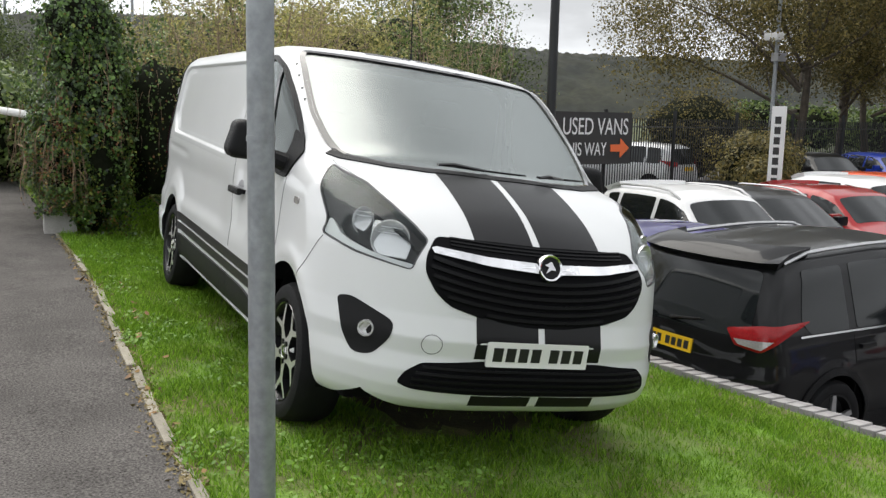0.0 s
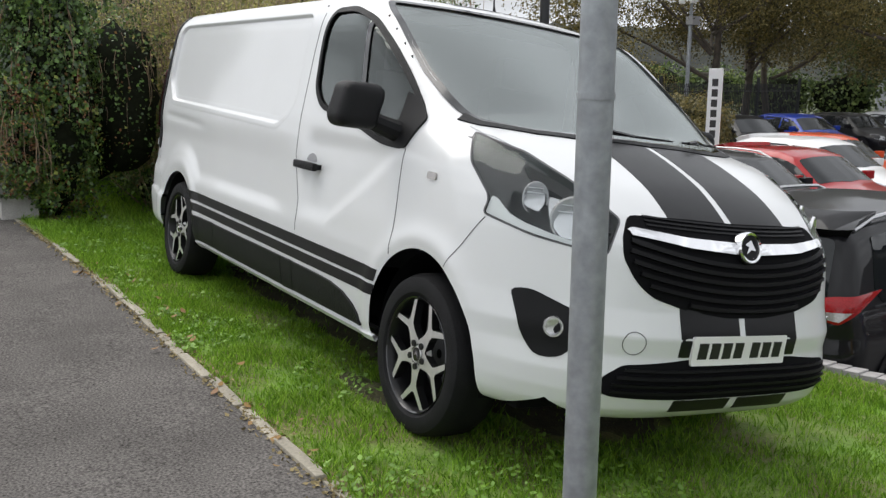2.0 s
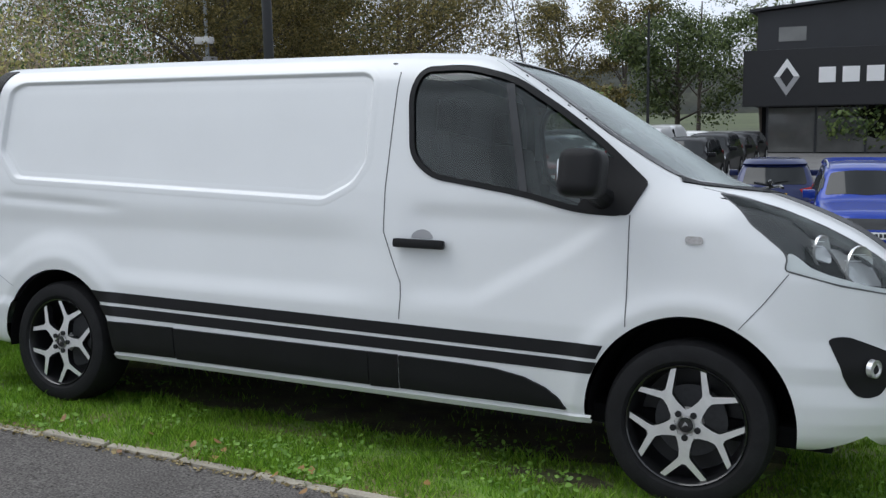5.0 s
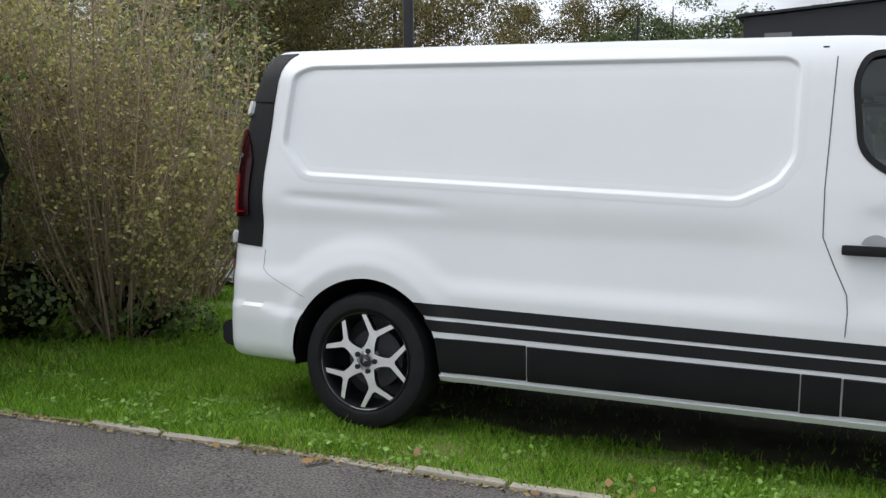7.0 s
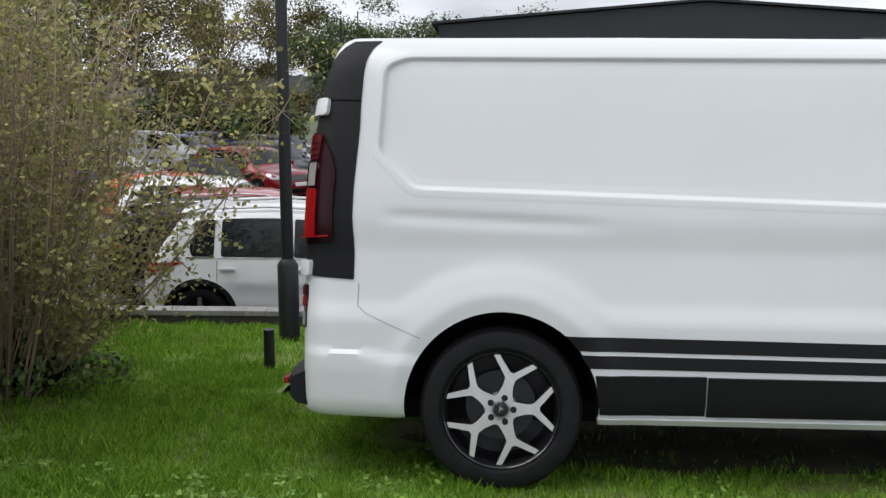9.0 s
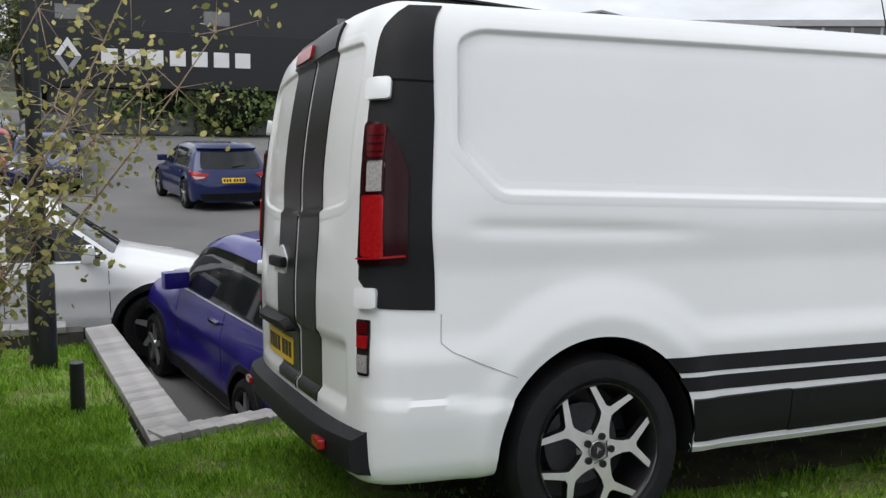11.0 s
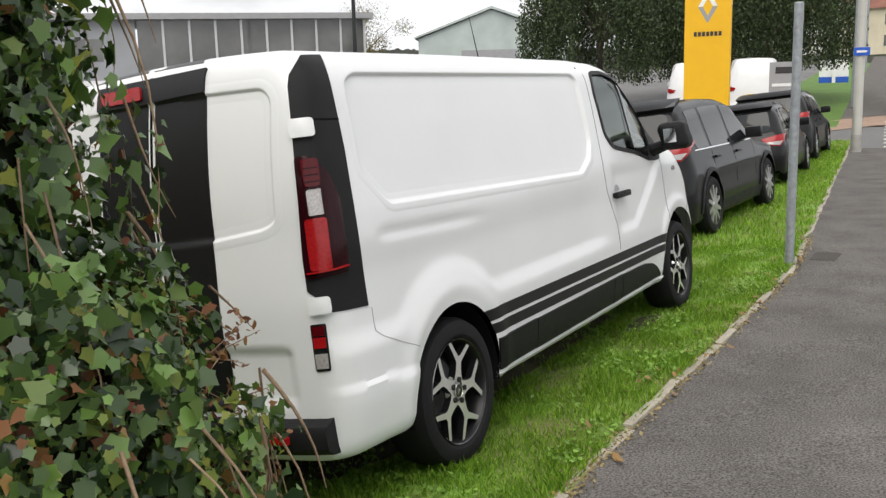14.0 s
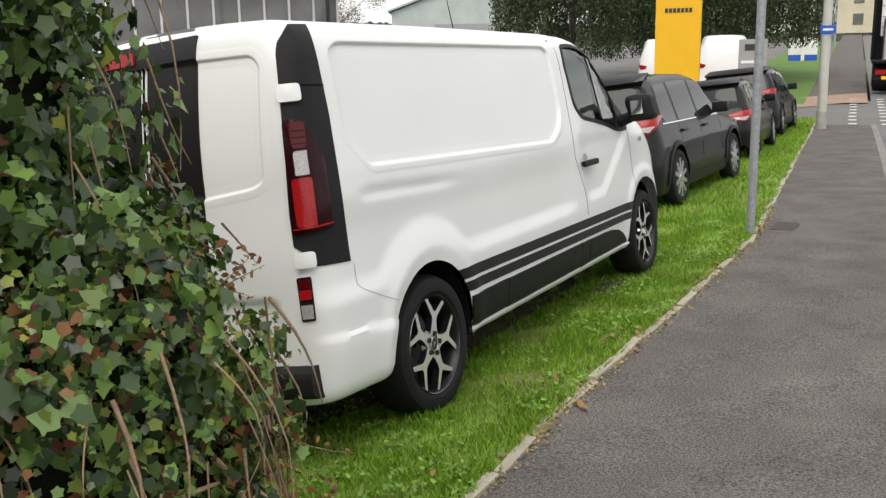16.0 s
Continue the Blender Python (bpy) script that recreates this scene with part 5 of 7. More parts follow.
    if style != "van":
        panel("rear_window", skin, rounded([(-yw - 0.08, belt + 0.03), (yw + 0.08, belt + 0.03), (yw, Hh - 0.17), (-yw, Hh - 0.17)], 0.06), "rear", TINTED, ob, offset=0.004, cell=cell)
        if not low:
            panel("spoiler", skin, [(-yw - 0.05, Hh - 0.15), (yw + 0.05, Hh - 0.15), (yw, Hh - 0.07), (-yw, Hh - 0.07)], "rear", material, ob, offset=0.075, cell=0.08, depth=0.08)
            wp = skin.lay([(0.0, belt + 0.06), (-0.3, belt + 0.10)], "rear", offset=0.02)
            part("rear_wiper", tube(wp.tolist(), [0.014, 0.006], 6), PLASTIC, ob)
    panel("grille", skin, rounded([(-hw * 0.55, lz - 0.03), (hw * 0.55, lz - 0.03), (hw * 0.48, lz - 0.20), (-hw * 0.48, lz - 0.20)], 0.04), "front", GLOSS, ob, offset=0.004, cell=cell)
    panel("lower_intake", skin, rounded([(-hw * 0.62, 0.42), (hw * 0.62, 0.42), (hw * 0.55, 0.28 + base), (-hw * 0.55, 0.28 + base)], 0.04), "front", DARK, ob, offset=0.004, cell=cell)
    panel("rear_valance", skin, rounded([(-hw * 0.8, 0.40), (hw * 0.8, 0.40), (hw * 0.75, 0.24 + base), (-hw * 0.75, 0.24 + base)], 0.04), "rear", PLASTIC, ob, offset=0.006, cell=cell)
    for where, m in (("front", PLATEW), ("rear", PLATEY)):
        pz = 0.50 if where == "front" else belt * (0.83 if style == "suv" else 0.70)
        pl = panel("number_plate", skin, [(-0.26, pz), (0.26, pz), (0.26, pz + 0.11), (-0.26, pz + 0.11)], where, m, ob, offset=0.012)
        if not low:
            for y in (-0.23, -0.165, -0.10, -0.035, 0.06, 0.125, 0.19):
                panel("plate_bar", skin, [(y, pz + 0.024), (y + 0.045, pz + 0.024), (y + 0.045, pz + 0.086), (y, pz + 0.086)], where, PLATEBAR, pl, offset=0.014)
    if rails:
        for s in (-1, 1):
            pts = skin.lay([(X(u), s * (hw - 0.27)) for u in np.linspace(0.12, 0.55, 9)], "top", offset=0.0)
            for i, q in enumerate(pts):
                q[2] += 0.05 * math.sin(math.pi * min(1, i / 1.5 if i < 4 else (8 - i) / 1.5) / 2)
            part("roof_rail", tube(pts.tolist(), 0.017, 6), rails, ob, smooth=True)
    if roof:
        us = np.linspace(0.12, 0.56, 8)
        panel("roof_panel", skin, rounded([(X(0.11), -yw), (X(0.11), yw), (X(0.57), yw), (X(0.57), -yw)], 0.1), "top", roof, ob, offset=0.003, cell=cell)
    ob.matrix_world = Matrix.Translation(at) @ Matrix.Rotation(radians(lean[0]), 4, "X") @ Matrix.Rotation(radians(lean[1]), 4, "Y") @ Matrix.Rotation(radians(yaw), 4, "Z")
    return ob


TINTED = mat("dark_car_glass", (0.010, 0.012, 0.013), 0.04, spec=0.45)
BLUE = paint("violet_blue_metallic", (0.022, 0.016, 0.19), 0.32, 0.9, 0.25)
ECOBLUE = paint("bright_blue_metallic", (0.012, 0.040, 0.30), 0.3, 0.9, 0.2)
NAVY = paint("navy_metallic", (0.012, 0.02, 0.085), 0.3, 0.9, 0.2)
BLACKCAR = paint("black_metallic", (0.005, 0.005, 0.006), 0.45, 0.5)
GREYCAR = paint("dark_grey_metallic", (0.009, 0.0095, 0.0105), 0.5, 0.42, 0.0)
SILVER = paint("silver_metallic", (0.60, 0.61, 0.63), 0.32, 0.9, 0.2)
REDCAR = paint("red_metallic", (0.33, 0.010, 0.012), 0.3, 0.9, 0.1)
DARKREDCAR = paint("deep_red_metallic", (0.20, 0.009, 0.012), 0.3, 0.9, 0.2)
ORANGECAR = paint("orange_red_paint", (0.62, 0.075, 0.012), 0.3, 0.9)
WHITECAR = paint("white_car_paint", (0.76, 0.76, 0.76), 0.34, 0.8)

car("small_car", "violet-blue three-door hatchback parked on the lower car park", "mini", 3.92, 1.76, 1.55, BLUE, (0.10, 4.44, LOT), 101, tail="round", r=0.305, spokes=5, clad=True)
car("black_suv", "glossy black five-door SUV with silver roof rails", "suv", 4.52, 1.86, 1.68, BLACKCAR, (1.84, 4.82, LOT), 96, rails=ALLOY, clad=True)
car("grey_suv", "dark grey SUV parked on the grass verge", "suv", 4.57, 1.84, 1.66, GREYCAR, (9.05, 0.75, float(verge_z(9.05, 0.75))), -1.5, lean=(-6.5, 0.2), clad=True, r=0.35, spokes=10)
car("black_hatchback", "black hatchback parked on the grass verge", "hatch", 4.2, 1.78, 1.46, BLACKCAR, (15.0, 1.06, float(verge_z(15.0, 1.06))), 3.5, lean=(-6, 0.5), r=0.33, spokes=7)
car("grey_suv", "dark grey SUV parked at the end of the verge", "suv", 4.4, 1.82, 1.62, GREYCAR, (20.2, 1.46, float(verge_z(20.2, 1.46))), 3, lean=(-6, 0.5), r=0.35, clad=True, spokes=5)
car("white_hatchback", "white crossover hatchback parked below the verge", "hatch", 3.98, 1.74, 1.56, WHITECAR, (-2.13, 6.50, LOT + 0.10), 0, rails=ALLOY, clad=True, r=0.33)
car("blue_crossover", "bright blue crossover parked near the showroom", "suv", 4.0, 1.77, 1.65, ECOBLUE, (3.67, 14.2, LOT), -84, clad=True, rails=ALLOY)
car("navy_hatchback", "navy hatchback with its tail turned outward", "hatch", 4.36, 1.82, 1.47, NAVY, (1.5, 19.6, LOT), 97)
for x, y in ((35.0, 5.5), (36.5, 8.2)):
    car("white_van", "large white van parked beyond the junction", "van", 5.4, 2.0, 2.5, WHITECAR, (x, y, float(road_rise(x)) + 0.12 - side_fall(x, y)), 14, low=True, group="white vans")
for style, L, W, Hh, m, x, y, yaw, text in (
    ("hatch", 4.5, 1.8, 1.5, BLACKCAR, -3.43, 8.80, 0, "black estate car with roof rails in a parked row"),
    ("hatch", 4.2, 1.8, 1.46, REDCAR, -3.85, 11.05, 0, "red hatchback in a parked row"),
    ("hatch", 4.3, 1.8, 1.5, WHITECAR, -5.2, 13.3, 0, "white hatchback in a parked row"),
    ("hatch", 4.0, 1.75, 1.45, ORANGECAR, -6.6, 15.5, 0, "orange hatchback in a parked row"),
    ("hatch", 4.1, 1.75, 1.46, GREYCAR, -7.7, 20.8, -62, "dark grey hatchback facing the lane"),
    ("hatch", 4.06, 1.73, 1.45, NAVY, -2.2, 23.2, -92, "dark blue hatchback facing the verge"),
    ("hatch", 4.06, 1.73, 1.45, REDCAR, -3.8, 25.7, -88, "red hatchback facing the verge"),
    ("hatch", 4.2, 1.78, 1.46, REDCAR, 6.8, 17.05, -60, "red hatchback parked beside a crossover"),
    ("hatch", 4.0, 1.75, 1.5, ORANGECAR, 14.8, 35.9, -30, "orange hatchback near the showroom"),
    ("hatch", 4.1, 1.75, 1.46, WHITECAR, 17.3, 33.0, 10, "white hatchback near the showroom"),
    ("suv", 4.7, 1.93, 1.65, DARKREDCAR, -7.6, 25.1, -38, "red SUV at the head of a parked row"),
    ("suv", 4.4, 1.82, 1.68, SILVER, -17.6, 16.4, -158, "silver SUV behind the mesh fence"),
):
    car("parked_car", text, style, L, W, Hh, m, (x, y, LOT), yaw, low=y > 14 or x > 5, group="cars in the car park", rails=ALLOY if m is BLACKCAR else None)
lot = [car("parked_car", t, st, L, W, Hh, m, p + (LOT,), yaw, low=True, group="cars in the car park") for st, L, W, Hh, m, p, yaw, t in (
    ("suv", 4.6, 1.88, 1.68, GREYCAR, (-7.8, 28.2), -35, "dark grey SUV in a far parked row"),
    ("suv", 4.5, 1.85, 1.66, NAVY, (-8.3, 31.2), -35, "navy SUV in a far parked row"),
    ("hatch", 4.2, 1.8, 1.48, SILVER, (-8.9, 34.2), -35, "silver hatchback in a far parked row"),
    ("hatch", 4.2, 1.8, 1.48, WHITECAR, (-9.5, 37.2), -35, "white hatchback in a far parked row"),
    ("van", 4.9, 1.95, 1.95, WHITECAR, (-14.8, 35.0), -8, "white van in a far parked row"),
    ("hatch", 4.2, 1.8, 1.48, ECOBLUE, (-14.4, 24.5), -10, "blue hatchback in a far parked row"),
    ("hatch", 4.2, 1.8, 1.48, BLACKCAR, (-14.2, 21.4), -14, "black hatchback by the fence"))]
for k, (x, y, yaw) in enumerate(((-10.1, 40.2, -35), (-10.7, 43.2, -35), (-11.3, 46.2, -35), (-11.9, 49.2, -35), (-14.6, 27.6, -8), (-14.7, 30.8, -8), (-15.2, 38.6, -8), (-15.4, 42.0, -8), (-15.6, 45.4, -8), (-15.8, 49, -8),
                                (-4.4, 30.2, -88), (-2.2, 27.4, -91), (-4.7, 34.0, -88), (-2.2, 31.8, -91), (-4.8, 38, -88), (-2.2, 36.2, -91), (-4.9, 42, -88), (-2.3, 40.6, -91), (9.5, 17.0, 100), (12.0, 17.2, 97))):
    copy_thing(lot[(k * 3 + k // 4) % len(lot)], Matrix.Translation((x, y, LOT)) @ Matrix.Rotation(radians(yaw), 4, "Z"))

# ---- showroom, other buildings, fence and hill ----
def place(name, label, category, at=(0, 0, 0), rz=0.0, group=""):
    ob = new(name)
    ob.matrix_world = pose(*at, 0, 0, rz)
    return tagged(ob, label, category, group)


PANE = mat("shop_glass", (0.13, 0.13, 0.125), 0.05, spec=0.8, stain=0.5, stain_scale=0.35)
ROOFDARK = mat("dark_roof_sheet", (0.016, 0.017, 0.020), 0.55, stain=0.2, stain_scale=0.4)
show = place("showroom", "dark grey car showroom with a long black fascia", "building", (0, 50, LOT))
part("wall", prism([(-3, 2.5), (-3, 7.6), (12, 8.75), (28, 7.6), (28, 2.5)], 0.0, 26.0), CLAD, show)
part("wall", prism([(-2.7, 0.0), (-2.7, 2.5), (27.7, 2.5), (27.7, 0.0)], 0.35, 25.7), DARK, show)
for x0, x1, z0, z1 in ((-3.4, 12, 7.62, 8.80), (12, 28.4, 8.80, 7.62)):
    part("roof", prism([(x0, z0), (x1, z1), (x1, z1 + 0.14), (x0, z0 + 0.14)], -0.4, 26.4), ROOFDARK, show)
for k in range(12):
    x = -2.4 + 2.5 * k
    win = part("window", box(x + 0.06, x + 2.44, 0.22, 0.28, 0.05, 2.45), PANE, show)
    part("window_frame", box(x - 0.05, x + 0.06, 0.14, 0.30, 0.0, 2.5), CLAD, win)
    if k % 3 == 0:
        part("upper_window", box(x + 0.5, x + 1.9, -0.03, 0.05, 6.0, 6.75), PANE, show)
part("fascia", box(-3.6, 28.6, -0.75, 0.0, 2.55, 5.55, 0.03), FASCIA, show, "long black fascia")
# brand marks as plain shapes
part("sign_diamond", prism([(-2.0, 4.1), (-1.35, 5.05), (-0.70, 4.1), (-1.0, 4.1), (-1.35, 4.62), (-1.7, 4.1)], -0.83, -0.76), SIGNWHITE, show)
part("sign_diamond", prism([(-1.0, 4.08), (-0.70, 4.08), (-1.35, 3.1), (-2.0, 4.08), (-1.7, 4.08), (-1.35, 3.55)], -0.83, -0.76), SIGNGREY, show)
for k in range(7):
    x = 0.25 + 1.15 * k
    part("sign_bar", box(x, x + 0.82, -0.83, -0.76, 3.75, 4.55, 0.02), SIGNWHITE, show)
part("yellow_panel", box(13.87, 15.34, -0.95, -0.76, 2.21, 6.2, 0.02), YELLOW, show)
part("poster", box(11.0, 12.0, -0.02, 0.10, -0.1 + 0.2, 1.2), YELLOWGREEN, show)

shed = place("warehouse", "pale grey sheet-metal warehouse behind the showroom", "building", (40, 66, LOT))
part("wall", prism([(-9, 0), (-9, 8.2), (0, 9.6), (9, 8.2), (9, 0)], 0, 20), GREYWALL, shed)
part("roof", prism([(-9.3, 8.2), (0, 9.62), (9.3, 8.2), (9.3, 8.35), (0, 9.8), (-9.3, 8.35)], -0.3, 20.3), SIGNGREY, shed)

office = place("office_building", "two-storey grey building with a glazed upper floor", "building", (36.5, 41.5, LOT), -42)
part("wall", box(-9, 0, 0, 9, 0, 7.0), GREYWALL, office)
part("wall", box(0, 14, 0.3, 9, 0, 3.4), GREYWALL, office)
part("roof", box(-9.3, 14.4, -0.5, 9.3, 7.0, 7.35), SIGNGREY, office)
for k in range(9):
    x = 0.1 + 1.54 * k
    win = part("window", box(x, x + 1.40, 0.1, 0.18, 3.45, 6.95), PANE, office)
    part("window_frame", box(x + 1.40, x + 1.54, 0.0, 0.2, 3.4, 7.0), SILVERSIGN, win)
for x, z in ((-7.5, 4.6), (-3.6, 4.6), (-7.5, 1.4), (-3.6, 1.4)):
    win = part("window", box(x, x + 1.7, -0.02, 0.05, z, z + 1.3), PANE, office)
    part("window_frame", box(x + 0.80, x + 0.88, -0.06, 0.0, z, z + 1.3), SIGNWHITE, win)
part("sign_bar", box(-8.5, -1.0, -0.06, -0.01, 3.2, 3.5), SIGNWHITE, office)

shed = place("warehouse", "pale green sheet-metal warehouse", "building", (66, 33, LOT), -62)
part("wall", prism([(-6, 0), (-6, 6.4), (0, 8.6), (6, 6.4), (6, 0)], 0, 22), GREENROOF, shed)
part("roof", prism([(-6.3, 6.4), (0, 8.65), (6.3, 6.4), (6.3, 6.55), (0, 8.85), (-6.3, 6.55)], -0.3, 22.3), GREENROOF, shed)
part("wall_panel", box(-2.5, 2.0, -0.06, 0.0, 3.6, 5.4), SIGNGREY, shed)
shed = place("warehouse", "low grey-roofed shed beyond the car park", "building", (-34, 78, LOT), 20)
part("wall", box(-12, 12, 0, 10, 0, 3.2), GREYWALL, shed)
part("roof", prism([(-12.4, 3.1), (0, 5.6), (12.4, 3.1)], -0.4, 10.4), SIGNGREY, shed)
for x, y, z, rz, wall_m in ((128, 10, 5.0, -8, CREAM), (136, 22, 5.4, 5, SIGNWHITE), (150, 4, 6.6, -4, CREAM), (118, -8, 4.4, -4, CREAM), (165, 14, 7.5, 3, SIGNWHITE)):
    house = place("house", "far house with a red tiled roof", "house", (x, y, z - 1.2), rz, "houses up the road")
    part("wall", box(-4, 4, -4, 4, 0, 5.6), wall_m, house)
    part("roof", prism([(-4.4, 5.5), (0, 8.4), (4.4, 5.5)], -4.4, 4.4), TERRACOTTA, house)
    for yy in (-2.2, 1.0):
        for zz in (1.0, 3.5):
            part("window", box(-4.05, -3.98, yy, yy + 1.2, zz, zz + 1.3), PANE, house)
    part("chimney", box(1.2, 1.9, -0.4, 0.4, 7.0, 9.2), TERRACOTTA, house)

# wooded hill round the horizon
hv, hf = [], []
HILLROWS = [(r, float(np.interp(r, [300, 340, 380, 420, 450, 520], [-0.06, 0.35, 0.7, 0.93, 1.0, 0.9]))) for r in np.concatenate([np.linspace(300, 460, 33), [480, 520]])]
HN = len(HILLROWS)
n = 1500
for i in range(n + 1):
    a = radians(-30 + 235 * i / n)
    d = (math.cos(a), math.sin(a))
    deg = math.degrees(a)
    top = np.interp(deg, [-30, 20, 45, 80, 105, 130, 150, 172, 180, 205], [14, 15, 18, 17, 18, 21, 29, 39, 35, 26])
    for k, (r, h) in enumerate(HILLROWS):
        p = Vector((d[0] * r, d[1] * r, 0))
        b = 2.4 * abs(noise.noise(p * 0.09)) + 2.2 * abs(noise.noise(p * 0.21 + Vector((9, 2, 0)))) + 1.0 * noise.noise(p * 0.5) if k else 0
        hv.append((p.x + 4, p.y, LOT + top * h * (1 + 0.12 * noise.noise(p * 0.012)) + b * (0.6 + 0.4 * h)))
    if i:
        for k in range(HN - 1):
            q = (i - 1) * HN + k
            hf.append((q, q + HN, q + HN + 1, q + 1))
tagged(raw("backdrop", hv, hf, HILL, None, "wooded hillside across the valley", smooth=True, angle=180, kind="structure"), category="hillside")

# mesh fence along the car park with a banner
fence = place("mesh_fence", "black mesh security fence along the car park", "fence")
f0, f1 = Vector((-13.2, 5.0, LOT)), Vector((-16.6, 27.0, LOT))
run = f1 - f0
count = 9
bar = None
side = Vector((-run.y, run.x, 0)).normalized()
for k in range(count):
    p = f0 + run * k / (count - 1)
    part("fence_post", box(p.x - 0.04, p.x + 0.04, p.y - 0.04, p.y + 0.04, LOT, LOT + 2.68), BLACKPOLE, fence)
    if k < count - 1:
        q = f0 + run * (k + 1) / (count - 1)
        bm = bmesh.new()
        tube([p + Vector((0, 0, 2.2)), q + Vector((0, 0, 2.2))], 0.018, 5, bm)
        rail = part("fence_rail", bm, BLACKPOLE, fence)
        bm = bmesh.new()
        tube([p + Vector((0, 0, 0.25)), q + Vector((0, 0, 0.25))], 0.018, 5, bm)
        part("fence_rail", bm, BLACKPOLE, fence)
        for j in range(28):
            w = p + (q - p) * (j + 0.5) / 28
            if bar is None:
                bar = bpy.data.meshes.new("fence_bar")
                bm = box(-0.012, 0.012, -0.012, 0.012, LOT + 0.08, LOT + 2.45)
                bm.to_mesh(bar)
                bm.free()
                bar.materials.append(BLACKPOLE)
            ob = new("fence_bar", bar)
            ob.parent = rail
            ob.matrix_basis = Matrix.Translation((w.x, w.y, 0))


def text(body, size, at, rot, material, parent=None, name="lettering", width=0.0):
    cu = bpy.data.curves.new(name, "FONT")
    cu.body, cu.size, cu.extrude = body, size, 0.004
    tmp = new("t", cu)
    me = bpy.data.meshes.new_from_object(tmp.evaluated_get(bpy.context.evaluated_depsgraph_get()))
    bpy.data.objects.remove(tmp)
    me.name = name
    if width:
        wide = max(v.co.x for v in me.vertices)
        me.transform(Matrix.Diagonal((width / wide, 1, 1, 1)))
    ob = link_mesh(name, me, material, parent)
    ob.matrix_basis = Matrix.Translation(at) @ Euler([radians(a) for a in rot]).to_matrix().to_4x4()
    return ob


banner = place("banner", "dark banner advertising used vans on a mesh fence", "banner", (-14.16, 11.30, LOT), 98.8)
part("banner_sheet", box(0.0, 2.85, -0.14, -0.10, 1.15, 2.60), SIGNDARK, banner)
text("USED VANS", 0.66, (0.25, -0.15, 1.98), (90, 0, 0), SIGNWHITE, banner, width=2.45)
text("THIS WAY", 0.52, (0.25, -0.15, 1.40), (90, 0, 0), SIGNWHITE, banner, width=1.65)
part("arrow", prism([(2.05, 1.50), (2.42, 1.50), (2.42, 1.33), (2.76, 1.60), (2.42, 1.87), (2.42, 1.70), (2.05, 1.70)], -0.165, -0.145), SIGNORANGE, banner)

sign = place("pylon_sign", "slim white pylon sign with dark lettering bars", "sign", (-9.05, 14.4, LOT), 35)
part("board", box(-0.16, 0.16, -0.06, 0.06, 0, 2.85, 0.01), SIGNWHITE, sign)
for k in range(7):
    part("sign_bar", box(-0.07, 0.07, -0.068, -0.058, 1.0 + 0.24 * k, 1.17 + 0.24 * k), SIGNDARK, sign)

# street furniture
def column(name, label, x, y, z, h, r0, r1, material, sleeve=0.0, group=""):
    ob = place(name, label, "pole", (x, y, z), 0, group)
    part("shaft", tube([(0, 0, 0), (0, 0, h)], [r0, r1], 14), material, ob, smooth=True, angle=60)
    if sleeve:
        part("base_sleeve", tube([(0, 0, 0), (0, 0, sleeve - 0.06), (0, 0, sleeve)], [r0 * 1.65, r0 * 1.65, r0 * 1.05], 14), material, ob, smooth=True, angle=50)
    return ob


post = place("sign_post", "weathered galvanised steel post at the footway edge", "post", (5.19, -1.40, 0.10))
part("shaft", tube([(0, 0, -0.05), (0, 0, 2.35)], 0.040, 24), GALV, post, smooth=True, angle=60)
part("cap", tube([(0, 0, 2.35), (0, 0, 2.362)], [0.041, 0.034], 24), GALV, post)
part("bracket", box(0.03, 0.085, -0.03, 0.03, 2.18, 2.34, 0.008), mat("brown_bracket", (0.22, 0.15, 0.07), 0.6), post)
part("clip", tube([(0, 0, 1.42), (0, 0, 1.435)], 0.0425, 24), GALV, post)
tall = column("lamp_post", "tall black lamp post with a wide base sleeve", -1.92, 3.87, -0.47, 8.6, 0.060, 0.045, BLACKPOLE, 0.80)
cctv = column("camera_pole", "grey steel pole carrying a white security camera", -19.44, 24.11, LOT, 9.5, 0.085, 0.065, GALV)
part("security_camera", box(-0.2, 0.5, -0.5, -0.15, 5.35, 5.62, 0.08), SIGNWHITE, cctv, "white dome security camera")
part("junction_box", box(-0.05, 0.30, -0.2, 0.2, 4.6, 4.9), SIGNGREY, cctv)
hook = column("lamp_post", "slim black lamp post with a hooked arm", -17.78, 37.45, LOT, 7.9, 0.10, 0.07, BLACKPOLE, 1.2)
part("arm", tube([(0, 0, 7.85), (0.05, 0.02, 8.1), (0.22, 0.1, 8.25), (0.5, 0.22, 8.3)], 0.06, 8), BLACKPOLE, hook, smooth=True)
column("lamp_post", "slim black lamp post in the car park", -8.0, 46.0, LOT, 7.6, 0.09, 0.06, BLACKPOLE, 1.2)
column("lamp_post", "thin dark lamp post near the buildings", 30.0, 21.0, LOT, 11, 0.10, 0.07, BLACKPOLE)
lit = column("lamp_column", "pale grey steel lamp column with a blue sign", 20.55, -0.10, -0.03, 9.0, 0.11, 0.075, mat("pale_grey_steel", (0.52, 0.51, 0.47), 0.5, 0.2, stain=0.1))
part("base_band", tube([(0, 0, 0), (0, 0, 0.42)], 0.125, 14), CONCRETE, lit)
blue = part("direction_sign", box(-0.125, -0.105, -0.215, 0.135, 2.24, 2.43, 0.01), SIGNBLUE, lit, "small blue direction sign with a white border")
part("sign_bar", box(-0.131, -0.125, -0.15, 0.07, 2.31, 2.36), SIGNWHITE, blue)
